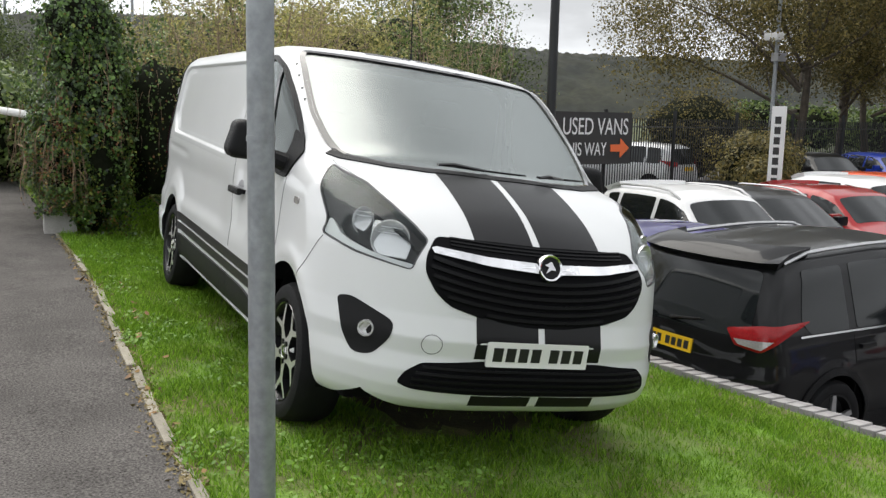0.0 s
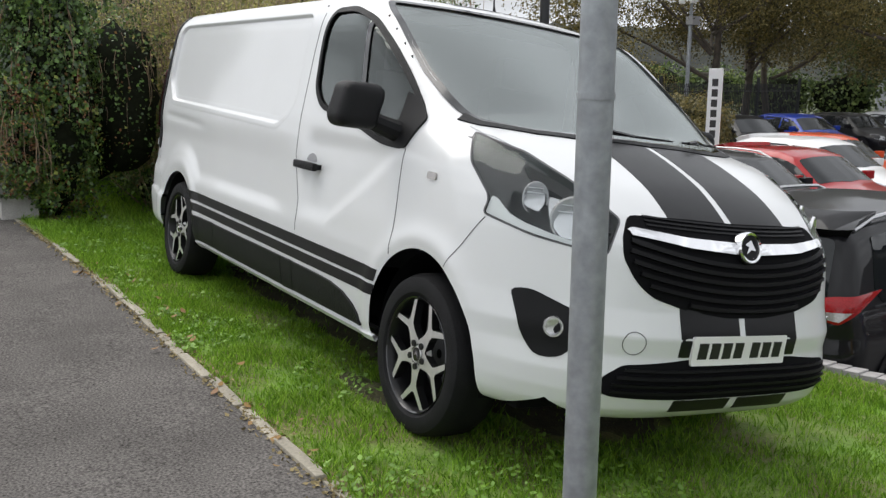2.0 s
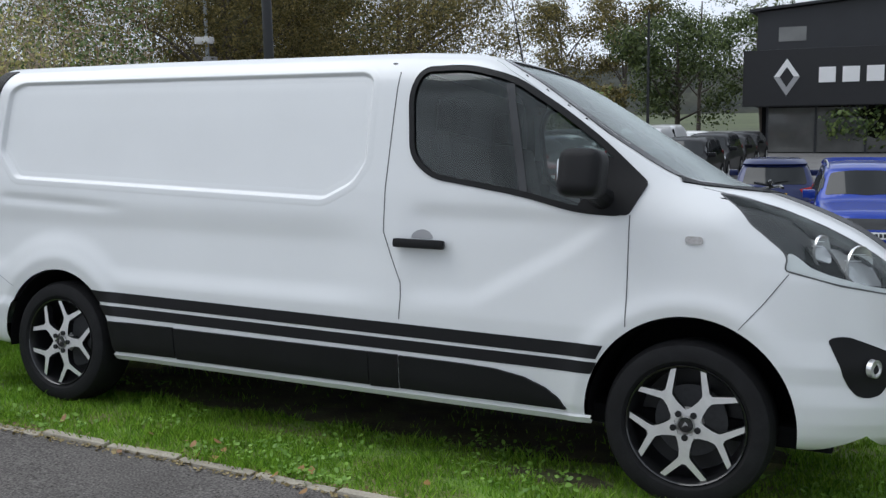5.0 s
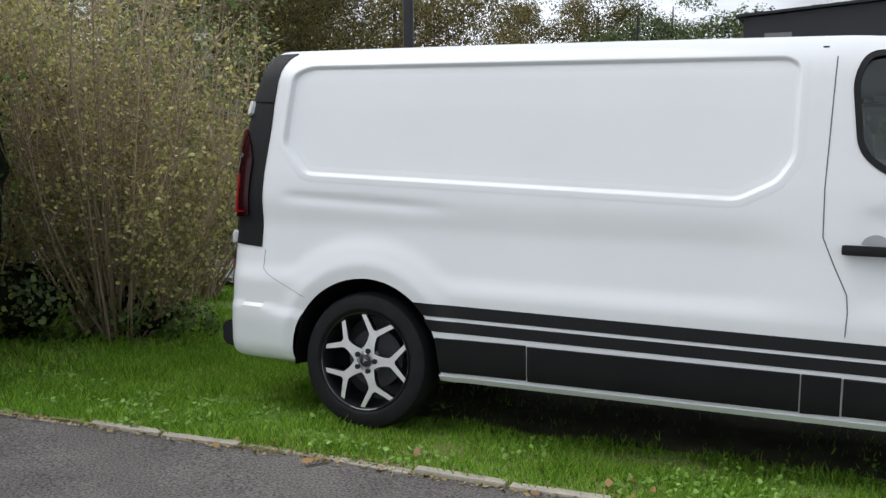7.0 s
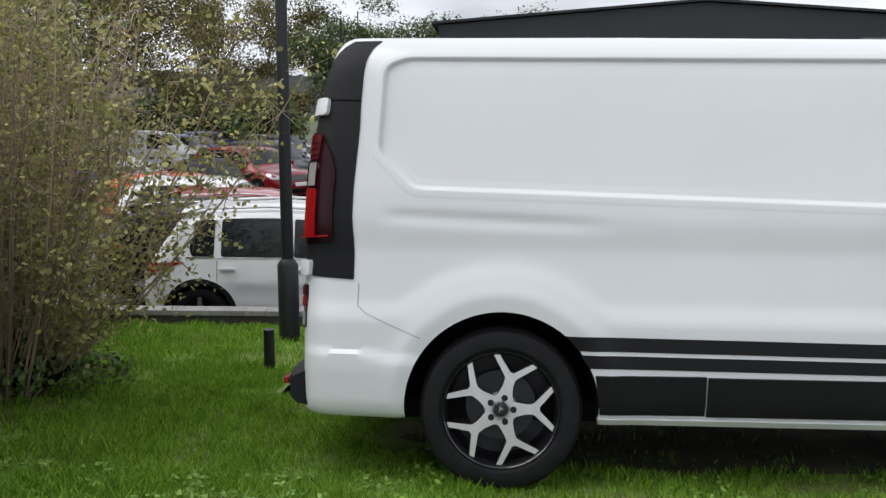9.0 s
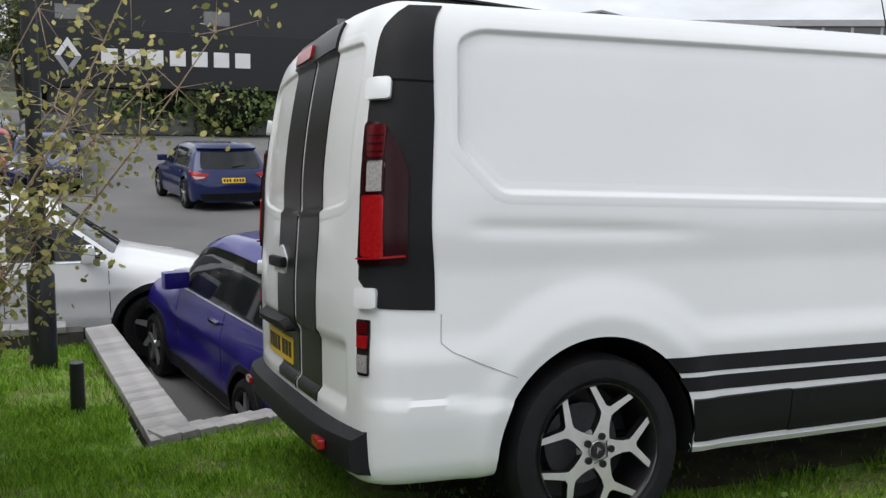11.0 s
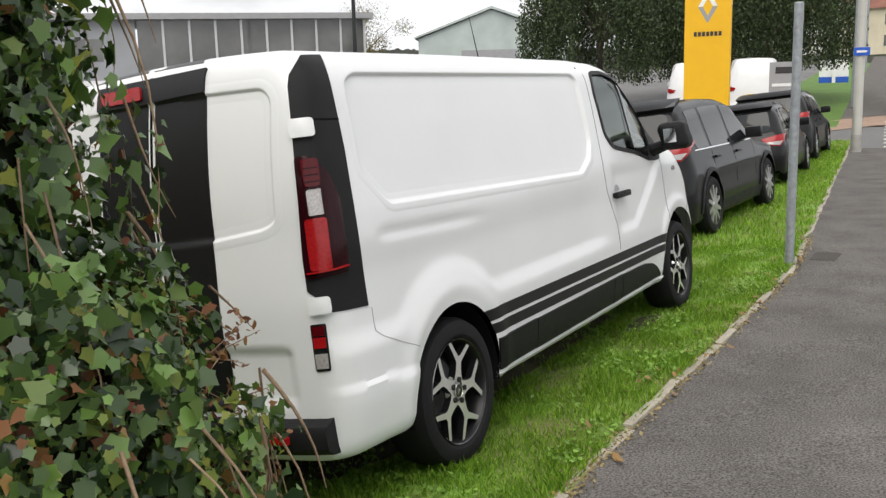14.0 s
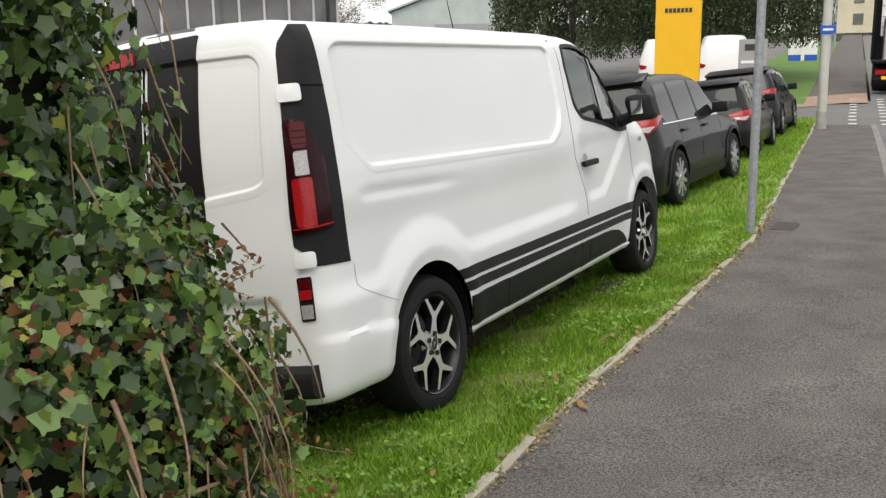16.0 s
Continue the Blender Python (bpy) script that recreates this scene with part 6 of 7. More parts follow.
for x, y, h in ((38.5, 2.2, 8.0), (58.0, 4.2, 9.0), (80.0, 6.5, 9.0), (-40, 3.5, 9.0), (-46, -2.0, 10.0), (-36, 9.0, 8.0)):
    column("lamp_column", "pale grey street lamp column", x, y, float(road_rise(x)) if x > 0 else LOT, h, 0.10, 0.06, GALV, group="street lamps")
stub = column("bollard", "short black bollard stub in the grass", -1.70, 2.15, verge_z(-1.7, 2.15) - 0.05, 0.36, 0.045, 0.040, BLACKPOLE)
cover = place("access_cover", "small dark cover set in the footway", "cover", (5.75, -1.63, float(foot_z(5.75, -1.63))))
part("lid", box(-0.22, 0.22, -0.11, 0.11, -0.02, 0.006), mat("dark_iron", (0.05, 0.042, 0.036), 0.7, 0.3, grain=0.3), cover)

totem = place("totem_sign", "tall yellow dealership totem sign", "sign", (23.2, 4.15, -1.0), 8)
part("board", box(-0.16, 0.16, -0.62, 0.62, 0, 5.45, 0.02), YELLOW, totem)
part("sign_diamond", prism([(-0.26, 4.72), (0, 5.16), (0.26, 4.72), (0.13, 4.72), (0, 4.95), (-0.13, 4.72)], 0, 0.02), SIGNWHITE, totem)
part("sign_diamond", prism([(0.13, 4.71), (0.26, 4.71), (0, 4.26), (-0.26, 4.71), (-0.13, 4.71), (0, 4.46)], 0, 0.02), SIGNGREY, totem)
for ob in totem.children[1:]:
    ob.matrix_basis = pose(-0.165, 0, 0, 0, 0, -90)
for k in range(7):
    part("sign_bar", box(-0.172, -0.16, -0.38 + 0.11 * k, -0.30 + 0.11 * k, 3.92, 4.04), SIGNDARK, totem)
board = place("notice_board", "grey dealership notice board on the lawn", "sign", (27.5, 2.9, -0.3), 10)
part("board", box(-0.05, 0.05, -0.43, 0.43, 0, 2.5, 0.02), SIGNGREY, board)
for z, w in ((2.15, 0.25), (1.75, 0.34), (1.45, 0.26), (1.2, 0.30)):
    part("sign_bar", box(-0.058, -0.05, -w, w, z, z + (0.09 if z < 1.9 else 0.2)), SIGNWHITE if z < 1.9 else SIGNDARK, board)

lawn_sign = place("lawn_sign", "white board with a blue foot on the lawn", "sign", (58.0, 5.75, 1.20), 8)
part("board", box(-0.06, 0.06, -0.83, 0.83, 0.36, 1.36, 0.02), SIGNWHITE, lawn_sign)
part("foot", box(-0.08, 0.08, -0.83, 0.83, 0.0, 0.36, 0.02), SIGNBLUE, lawn_sign, "deep blue foot")
part("post", box(-0.24, -0.10, -0.10, 0.10, 0.0, 1.55, 0.02), SIGNWHITE, lawn_sign)

# the lorry waiting up the road
REDLINE = mat("red_air_line", (0.40, 0.02, 0.02), 0.5)


def bent_line(a, b, sag):
    return [tuple(Vector(a).lerp(Vector(b), t) - Vector((0, 0, sag * math.sin(math.pi * t)))) for t in np.linspace(0, 1, 7)]


lorry = place("lorry", "dark lorry tractor unit seen from behind", "lorry", (34.5, -1.20, float(road_rise(34.5)) + 0.1), 5)
part("cab", box(1.6, 3.8, -1.22, 1.22, 1.0, 3.75, 0.12), BLACKCAR, lorry)
part("cab_back", box(1.50, 1.6, -0.95, 0.95, 1.95, 3.5, 0.02), SIGNWHITE, lorry, "white cab back wall")
part("side_deflector", box(0.9, 1.7, -1.24, -1.16, 1.1, 3.6, 0.02), BLACKCAR, lorry)
part("side_deflector", box(0.9, 1.7, 1.16, 1.24, 1.1, 3.6, 0.02), BLACKCAR, lorry)
part("chassis", box(-2.2, 3.4, -0.45, 0.45, 0.62, 0.98, 0.03), DARK, lorry)
part("coupling", tube([(-0.9, 0, 1.0), (-0.9, 0, 1.18)], 0.55, 20), PLASTIC, lorry)
for y in (-0.85, 0.85):
    part("mudguard", box(-1.6, -0.1, y - 0.36, y + 0.36, 0.98, 1.10, 0.05), PLASTIC, lorry)
    for x in (-0.85, 2.8):
        wh = part("wheel", lathe([(0.3, -0.28), (0.48, -0.28), (0.52, -0.2), (0.52, 0.2), (0.48, 0.28), (0.3, 0.28)], 28), RUBBER, lorry)
        wh.matrix_basis = pose(x, y, 0.52)
    part("tail_light", box(-2.28, -2.2, y - 0.22, y + 0.22, 0.62, 0.78), RED, lorry)
part("number_plate", box(-2.26, -2.2, 0.35, 0.87, 0.45, 0.56), PLATEY, lorry)
part("rear_frame", box(-2.20, -2.10, -1.15, 1.15, 0.42, 0.62, 0.03), PLASTIC, lorry)
part("catwalk", box(0.3, 1.45, -0.95, 0.95, 0.98, 1.06, 0.02), ALLOY, lorry)
part("air_unit", box(0.9, 1.45, -0.6, 0.15, 1.06, 1.75, 0.06), PLASTIC, lorry)
part("exhaust", tube([(1.3, 0.75, 1.0), (1.3, 0.75, 2.6)], 0.10, 12), ALLOY, lorry, smooth=True)
part("fuel_tank", tube([(0.2, -0.95, 0.72), (1.6, -0.95, 0.72)], 0.30, 16), ALLOY, lorry, smooth=True)
for z in (2.25, 2.65, 3.05):
    part("cab_rib", box(1.485, 1.502, -0.92, 0.92, z, z + 0.03), SIGNGREY, lorry)
for k in range(3):
    part("air_line", tube(bent_line((1.48, -0.3 + 0.2 * k, 2.2), (0.2, -0.25 + 0.2 * k, 1.25), 0.35), 0.025, 6), REDLINE if k == 0 else PLASTIC, lorry, smooth=True)
part("roof_deflector", prism([(1.55, 3.7), (3.3, 3.7), (3.0, 3.95), (1.55, 4.25)], -1.1, 1.1), BLACKCAR, lorry)

# junction, lawn and far footway
def strip_sheet(name, x0, x1, y0, y1, dz, material, label, category, nx=24, ny=6):
    v = [(x, y, float(road_rise(x)) + 0.1 + dz - side_fall(x, y)) for x in np.linspace(x0, x1, nx + 1) for y in np.linspace(y0(x), y1(x), ny + 1)]
    m = ny + 1
    f = [(i * m + k, (i + 1) * m + k, (i + 1) * m + k + 1, i * m + k + 1) for i in range(nx) for k in range(ny)]
    return tagged(raw(name, v, f, material, None, label, smooth=True, kind="structure"), category=category)


strip_sheet("road_junction", 21.6, 30.5, lambda x: kerb_y(x) - 0.4, lambda x: 8.5, -0.03, ROADTAR, "asphalt side road joining at a junction", "road")
strip_sheet("lawn", 30.5, 95, lambda x: kerb_y(x) + 2.1, lambda x: kerb_y(x) + 5.5, -0.010, LAWN, "mown lawn beyond the junction", "lawn")
strip_sheet("forecourt", 30.5, 95, lambda x: kerb_y(x) + 5.5, lambda x: 45.0, -0.014, LOTTAR, "worn asphalt forecourt beyond the lawn", "forecourt")
strip_sheet("crossing_paving", 29.3, 33.4, lambda x: kerb_y(x) + 0.1, lambda x: kerb_y(x) + 2.4, -0.010, mat("red_brown_paving", (0.30, 0.205, 0.150), 0.9, grain=0.2, grain_scale=20, stain=0.2, stain_scale=2), "worn red-brown paving at the crossing", "paving", nx=6, ny=3)
strip_sheet("far_pavement", 33.4, 120, lambda x: kerb_y(x) + 0.1, lambda x: kerb_y(x) + 2.1, -0.006, TARMAC, "footway continuing up the road", "footway")
for k in range(9):
    x = 23.0 + 0.95 * k
    y = float(kerb_y(x)) - 0.35
    z = float(road_rise(x)) + 0.085
    mark = raw("road_marking", [(x, y, z), (x + 0.5, y, z), (x + 0.5, y + 0.2, z), (x, y + 0.2, z)], [(0, 1, 2, 3)], ROADWHITE, None, "white dashed give-way line on asphalt", kind="structure")
    mark2 = raw("road_marking", [(x, y + 0.8, z), (x + 0.5, y + 0.8, z), (x + 0.5, y + 1.0, z), (x, y + 1.0, z)], [(0, 1, 2, 3)], ROADWHITE, None, "white dashed give-way line on asphalt", kind="structure")
lv, lf = [], []
for i, x in enumerate(np.linspace(-8, 22, 61)):
    y, z = float(kerb_y(x)) - 0.30, float(foot_z(x, kerb_y(x))) - 0.104
    lv += [(x, y, z), (x, y - 0.10, z)]
    if i:
        q = 2 * i
        lf.append((q - 2, q, q + 1, q - 1))
raw("road_line", lv, lf, ROADYELLOW, None, "yellow line along the kerb", kind="structure")

# kerb stones, verge edging, wall and paver coping
def blocks(parent, name, mesh_dims, spots, material, bevel=0.01):
    me = None
    for m in spots:
        if me is None:
            bm = box(-mesh_dims[0] / 2, mesh_dims[0] / 2, -mesh_dims[1] / 2, mesh_dims[1] / 2, -mesh_dims[2], 0, bevel)
            me = bpy.data.meshes.new(name)
            bm.to_mesh(me)
            bm.free()
            me.materials.append(material)
        ob = new(name, me)
        ob.parent = parent
        ob.matrix_basis = m


kerb = tagged(new("kerb"), "grey concrete kerb along the road", "kerb", kind="structure")
spots = []
for k in range(66):
    x = -8 + 0.46 * k
    y = float(kerb_y(x)) + 0.062
    a = math.degrees(math.atan2(float(kerb_y(x + 0.4) - kerb_y(x)), 0.4))
    spots.append(pose(x, y, float(foot_z(x, y)) + 0.004, 0, 0.5, a))
blocks(kerb, "kerb_stone", (0.455, 0.125, 0.25), spots, mat("dull_kerb_concrete", (0.20, 0.188, 0.172), 0.9, grain=0.15, grain_scale=90, stain=0.25, stain_scale=4, objrand=0.12, bump=0.3, bump_scale=60), 0.012)
edging = tagged(new("edging"), "weathered edging strip between footway and grass", "edging", kind="structure")
spots = []
rnd = random.Random(4)
for k in range(60):
    x = -2.6 + 0.42 * k
    y = float(edge_y(x)) + 0.004
    a = math.degrees(math.atan2(float(edge_y(x + 0.3) - edge_y(x)), 0.3))
    spots.append(pose(x, y + rnd.uniform(-0.012, 0.012), float(foot_z(x, y)) + rnd.uniform(0.002, 0.022), rnd.uniform(-3, 3), 0.5, a + rnd.uniform(-2.5, 2.5)))
blocks(edging, "edging_stone", (0.40, 0.05, 0.16), spots, KERBSTONE, 0.008)

retaining = tagged(new("retaining_wall"), "dark brick retaining wall with a grey paver coping", "wall", kind="structure")
ang = math.degrees(math.atan(0.317))
C0 = Vector((-1.36, 1.30))
DIRX, DIRY = Vector((math.cos(radians(ang)), math.sin(radians(ang)))), Vector((-0.07, 0.9975))
bm = bmesh.new()
for a, b in (((-1.30, 1.24), (6.2, 1.24 + 7.5 * 0.317)),):
    va = [bm.verts.new((p[0], p[1] + o, z)) for p in (a, b) for o in (0.02, 0.22) for z in (LOT - 0.2, float(verge_z(p[0], p[1])) - 0.03)]
    bmesh.ops.convex_hull(bm, input=va)
part("wall_face", bm, WALLBRICK, retaining)
bm = bmesh.new()
e = C0 + DIRY * 3.75
va = [bm.verts.new((p[0] + o, p[1], z)) for p in (C0, e) for o in (0.02, 0.22) for z in (LOT - 0.2, float(verge_z(p[0], p[1])) * 0.62 - 0.07)]
bmesh.ops.convex_hull(bm, input=va)
part("wall_face", bm, WALLBRICK, retaining)
spots = []
for k in range(74):
    p = C0 + Vector((0.06, -0.03)) + DIRX * (0.052 + 0.104 * k)
    n = Vector((-DIRX.y, DIRX.x))
    q = p + n * 0.10
    spots.append(pose(q.x, q.y, verge_z(q.x, q.y) + 0.025 + rnd.uniform(-0.003, 0.003), -6.6, -2.2, ang + rnd.uniform(-0.8, 0.8)))
blocks(retaining, "paver", (0.098, 0.215, 0.07), spots, PAVER, 0.006)
spots = []
for k in range(35):
    p = C0 + DIRY * (0.052 + 0.104 * k) + Vector((0.12, 0.0))
    spots.append(pose(p.x, p.y, verge_z(p.x, p.y) * 0.62 - 0.045 + rnd.uniform(-0.003, 0.003), -4.2, 0, 4.0 + 90 + rnd.uniform(-0.8, 0.8)))
blocks(retaining, "paver", (0.098, 0.235, 0.07), spots, PAVER, 0.006)
low = tagged(new("low_wall"), "low dark wall at the foot of the verge", "wall", kind="structure")
part("wall_face", box(-14.0, -1.62, 5.04, 5.24, LOT - 0.2, -0.475), WALLBRICK, low)
spots = [pose(-13.8 + 0.225 * k, 5.14, -0.42, 0, 0, rnd.uniform(-0.6, 0.6)) for k in range(54)]
blocks(low, "coping", (0.22, 0.24, 0.055), spots, PAVER, 0.006)

# ---- plants ----
rng = np.random.default_rng(7)
OVAL = np.array([(0, -0.5), (0.30, -0.18), (0.28, 0.2), (0, 0.5), (-0.28, 0.2), (-0.30, -0.18)])
IVYLEAF = np.array([(0, -0.42), (0.30, -0.50), (0.37, -0.18), (0.54, 0.03), (0.32, 0.17), (0.0, 0.62), (-0.32, 0.17), (-0.54, 0.03), (-0.37, -0.18), (-0.30, -0.50)])
KITE = np.array([(0, -0.5), (0.32, 0.05), (0, 0.5), (-0.32, 0.05)])


def leaf_mesh(name, pos, nrm, size, material, parent, shape=OVAL, fold=0.18, hang=0.35, label="", kind=""):
    """Many small leaves as one mesh: each lies roughly across its normal, its tip hanging a little."""
    n, k = len(pos), len(shape)
    nrm = nrm / np.maximum(np.linalg.norm(nrm, axis=1, keepdims=True), 1e-9)
    down = np.tile((0, 0, -1.0), (n, 1)) * hang + rng.normal(0, 1, (n, 3)) * (1 - hang)
    tip = down - nrm * (down * nrm).sum(1, keepdims=True)
    tip /= np.maximum(np.linalg.norm(tip, axis=1, keepdims=True), 1e-9)
    across = np.cross(tip, nrm)
    s = (np.full(n, size) if np.isscalar(size) else size)[:, None, None]
    uv = shape[None] * s
    lift = -fold * np.abs(uv[:, :, :1]) + fold * 0.3 * uv[:, :, 1:] * rng.normal(0, 1, (n, 1, 1))
    v = pos[:, None] + across[:, None] * uv[:, :, :1] + tip[:, None] * uv[:, :, 1:] + nrm[:, None] * lift
    me = bpy.data.meshes.new(name)
    me.vertices.add(n * k)
    me.vertices.foreach_set("co", v.astype(np.float32).ravel())
    me.loops.add(n * k)
    me.loops.foreach_set("vertex_index", np.arange(n * k, dtype=np.int32))
    me.polygons.add(n)
    me.polygons.foreach_set("loop_start", np.arange(0, n * k, k, dtype=np.int32))
    me.update(calc_edges=True)
    me.validate()
    return link_mesh(name, me, material, parent, label, kind)


def on_blob(c, r, n, rough=0.16, freq=2.2, fill=0.25, low=-0.9, power=2.0):
    """Points and normals scattered through the outer shell of a lumpy ellipsoid."""
    d = rng.normal(0, 1, (n * 2, 3))
    d /= np.linalg.norm(d, axis=1, keepdims=True)
    d = d[d[:, 2] > low][:n]
    bump = np.array([noise.noise(Vector(q) * freq + Vector(c)) for q in d])
    k = (1 + rough * 2 * bump) * (1 - fill * rng.random(len(d)) ** power)
    p = np.array(c) + d * np.array(r) * k[:, None]
    nr = d / np.array(r) + rng.normal(0, 0.45, d.shape)
    return p, nr


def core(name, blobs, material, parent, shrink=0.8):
    """The dark inside of a dense plant: near-black lumps that paint the shade there."""
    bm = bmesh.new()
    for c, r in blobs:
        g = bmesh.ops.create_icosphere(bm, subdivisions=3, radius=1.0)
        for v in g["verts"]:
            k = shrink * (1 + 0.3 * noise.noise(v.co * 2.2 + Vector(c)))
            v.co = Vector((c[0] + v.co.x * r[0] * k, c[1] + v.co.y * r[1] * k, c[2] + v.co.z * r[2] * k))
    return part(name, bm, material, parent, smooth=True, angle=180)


# near-black tone stands for the shade between leaves, and stops views through
INNER = mat("painted_inner_shade", (0.012, 0.014, 0.008), 0.95, spec=0.1, grain=0.4, grain_scale=20)


def stems(name, spots, material, parent):
    bm = bmesh.new()
    for pts, r in spots:
        tube(pts, [r * (1 - 0.75 * i / (len(pts) - 1)) for i in range(len(pts))], 5, bm, caps=False)
    ob = part(name, bm, material, parent, smooth=True, angle=180)
    return tagged(ob, kind="stuff") if name != "trunk" else ob


def bent(p0, p1, n=6, sag=0.0, wob=0.06):
    a, b = np.array(p0, float), np.array(p1, float)
    length = np.linalg.norm(b - a)
    out = []
    w = rng.normal(0, 1, 3)
    for t in np.linspace(0, 1, n):
        out.append(tuple(a + (b - a) * t + w * wob * length * math.sin(math.pi * t) + np.array((0, 0, -sag * t * t))))
    return out


# ivy over an old gate pillar
ivy = place("ivy_bush", "dense ivy with red-tinged leaves over an old pillar", "ivy")
BLOBS = [((-2.78, -1.26, 1.35), (0.50, 0.46, 1.45)), ((-2.69, -1.565, 0.97), (0.46, 0.37, 0.69)), ((-3.55, -1.42, 1.02), (0.65, 0.60, 1.0)), ((-3.35, -0.55, 1.3), (0.65, 0.6, 1.1)), ((-4.5, -1.35, 0.7), (0.8, 0.6, 0.75)), ((-2.74, -1.34, 2.32), (0.46, 0.44, 0.58))]
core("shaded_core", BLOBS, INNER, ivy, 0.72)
P, N = [], []
for (c, r), n in zip(BLOBS, (32000, 30000, 9000, 3600, 2600, 9000)):
    p, nn = on_blob(c, r, n, 0.21, 2.8, 0.42, power=1.3)
    nn = nn / np.linalg.norm(nn, axis=1, keepdims=True) + rng.normal(0, 0.45, nn.shape)
    P.append(p), N.append(nn)
P, N = np.concatenate(P), np.concatenate(N)
keep = (P[:, 2] > 0.12) & (P[:, 1] > -2.25) & (np.array([noise.noise(Vector(q) * 10) for q in P]) > -0.22)
P = P + N / np.linalg.norm(N, axis=1, keepdims=True) * (0.07 * np.array([noise.noise(Vector(q) * 7 + Vector((3, 0, 0))) for q in P]))[:, None]
P, N = P[keep], N[keep]
red = (rng.random(len(P)) < np.where(P[:, 2] < 1.55, 0.15, 0.04) * (0.5 + np.array([noise.noise(Vector(q) * 2.0) for q in P]).clip(-0.4, 1) * 1.6))
big = np.where(P[:, 2] < 1.55, 0.034, 0.040)
yellow = ~red & (rng.random(len(P)) < np.where(P[:, 2] < 1.55, 0.19, 0.07))
green = ~red & ~yellow
leaf_mesh("leaves", P[green], N[green], 0.014 + big[green] * rng.random(green.sum()) ** 2.2, IVY, ivy, IVYLEAF, 0.55, 0.55)
leaf_mesh("yellow_leaves", P[yellow], N[yellow], 0.014 + 0.8 * big[yellow] * rng.random(yellow.sum()) ** 2.2, IVYYELLOW, ivy, IVYLEAF, 0.55, 0.55)
leaf_mesh("turning_leaves", P[red], N[red], 0.013 + 0.018 * rng.random(red.sum()), IVYRED, ivy, IVYLEAF, 0.6, 0.6)
vines = []
for _ in range(230):
    (c, r) = BLOBS[rng.integers(0, 4)]
    a = rng.uniform(-2.6, 0.6)
    top = np.array(c) + np.array((math.cos(a) * r[0], math.sin(a) * r[1], r[2] * rng.uniform(-0.1, 0.6))) * 1.0
    bot = top + np.array((math.cos(a) * rng.uniform(0, 0.14), math.sin(a) * rng.uniform(0, 0.10), -rng.uniform(0.15, 0.5)))
    bot[2] = max(bot[2], 0.2)
    vines.append((bent(top, bot, 7, 0, 0.09), rng.uniform(0.002, 0.005)))
for p0, p1, r in (((-3.0, -1.99, 1.12), (-2.42, -1.80, 1.02), 0.010), ((-2.62, -1.88, 1.10), (-2.30, -1.70, 0.92), 0.007), ((-2.5, -1.85, 0.98), (-2.25, -1.62, 0.80), 0.006)):
    vines.append((bent(p0, p1, 8, 0.05, 0.08), r))
stems("vine_growth", vines, VINE, ivy)
tips, tn, shoots = [], [], []
for _ in range(60):
    a = np.array((-2.30 + rng.normal(0, 0.06), -1.60 + rng.normal(0, 0.10), rng.uniform(0.45, 1.45)))
    b = a + np.array((rng.uniform(0.02, 0.13), rng.uniform(-0.10, 0.03), rng.uniform(-0.08, 0.07)))
    shoots.append((bent(a - (b - a), b, 5, 0.0, 0.05), 0.003))
    for t in np.linspace(-0.2, 1, 9):
        tips.append(a + (b - a) * t + rng.normal(0, 0.007, 3)), tn.append(rng.normal(0, 1, 3))
stems("shoot_growth", shoots, VINE, ivy)
leaf_mesh("shoot_leaves", np.array(tips), np.array(tn), 0.012 + 0.014 * rng.random(len(tips)), IVYRED, ivy, OVAL, 0.2, 0.3)
pillar = place("gate_pillar", "grey concrete gate pillar almost buried in ivy", "pillar", (-2.80, -1.62, foot_z(-2.8, -1.6) - 0.05))
part("block", box(-0.10, 0.24, -0.16, 0.16, 0, 0.62, 0.02), CONCRETE, pillar)
rail = place("handrail", "white painted steel tube poking out of the ivy", "rail", (-3.07, -1.74, 1.41))
part("tube", tube([(-1.50, -0.86, 0.10), (0.0, 0.0, 0.0), (0.018, 0.010, -0.002)], [0.042, 0.042, 0.034], 18), WHITETUBE, rail, smooth=True)
part("stanchion", tube([(-1.48, -0.85, -1.28), (-1.48, -0.85, 0.09)], 0.036, 12), WHITETUBE, rail, smooth=True)


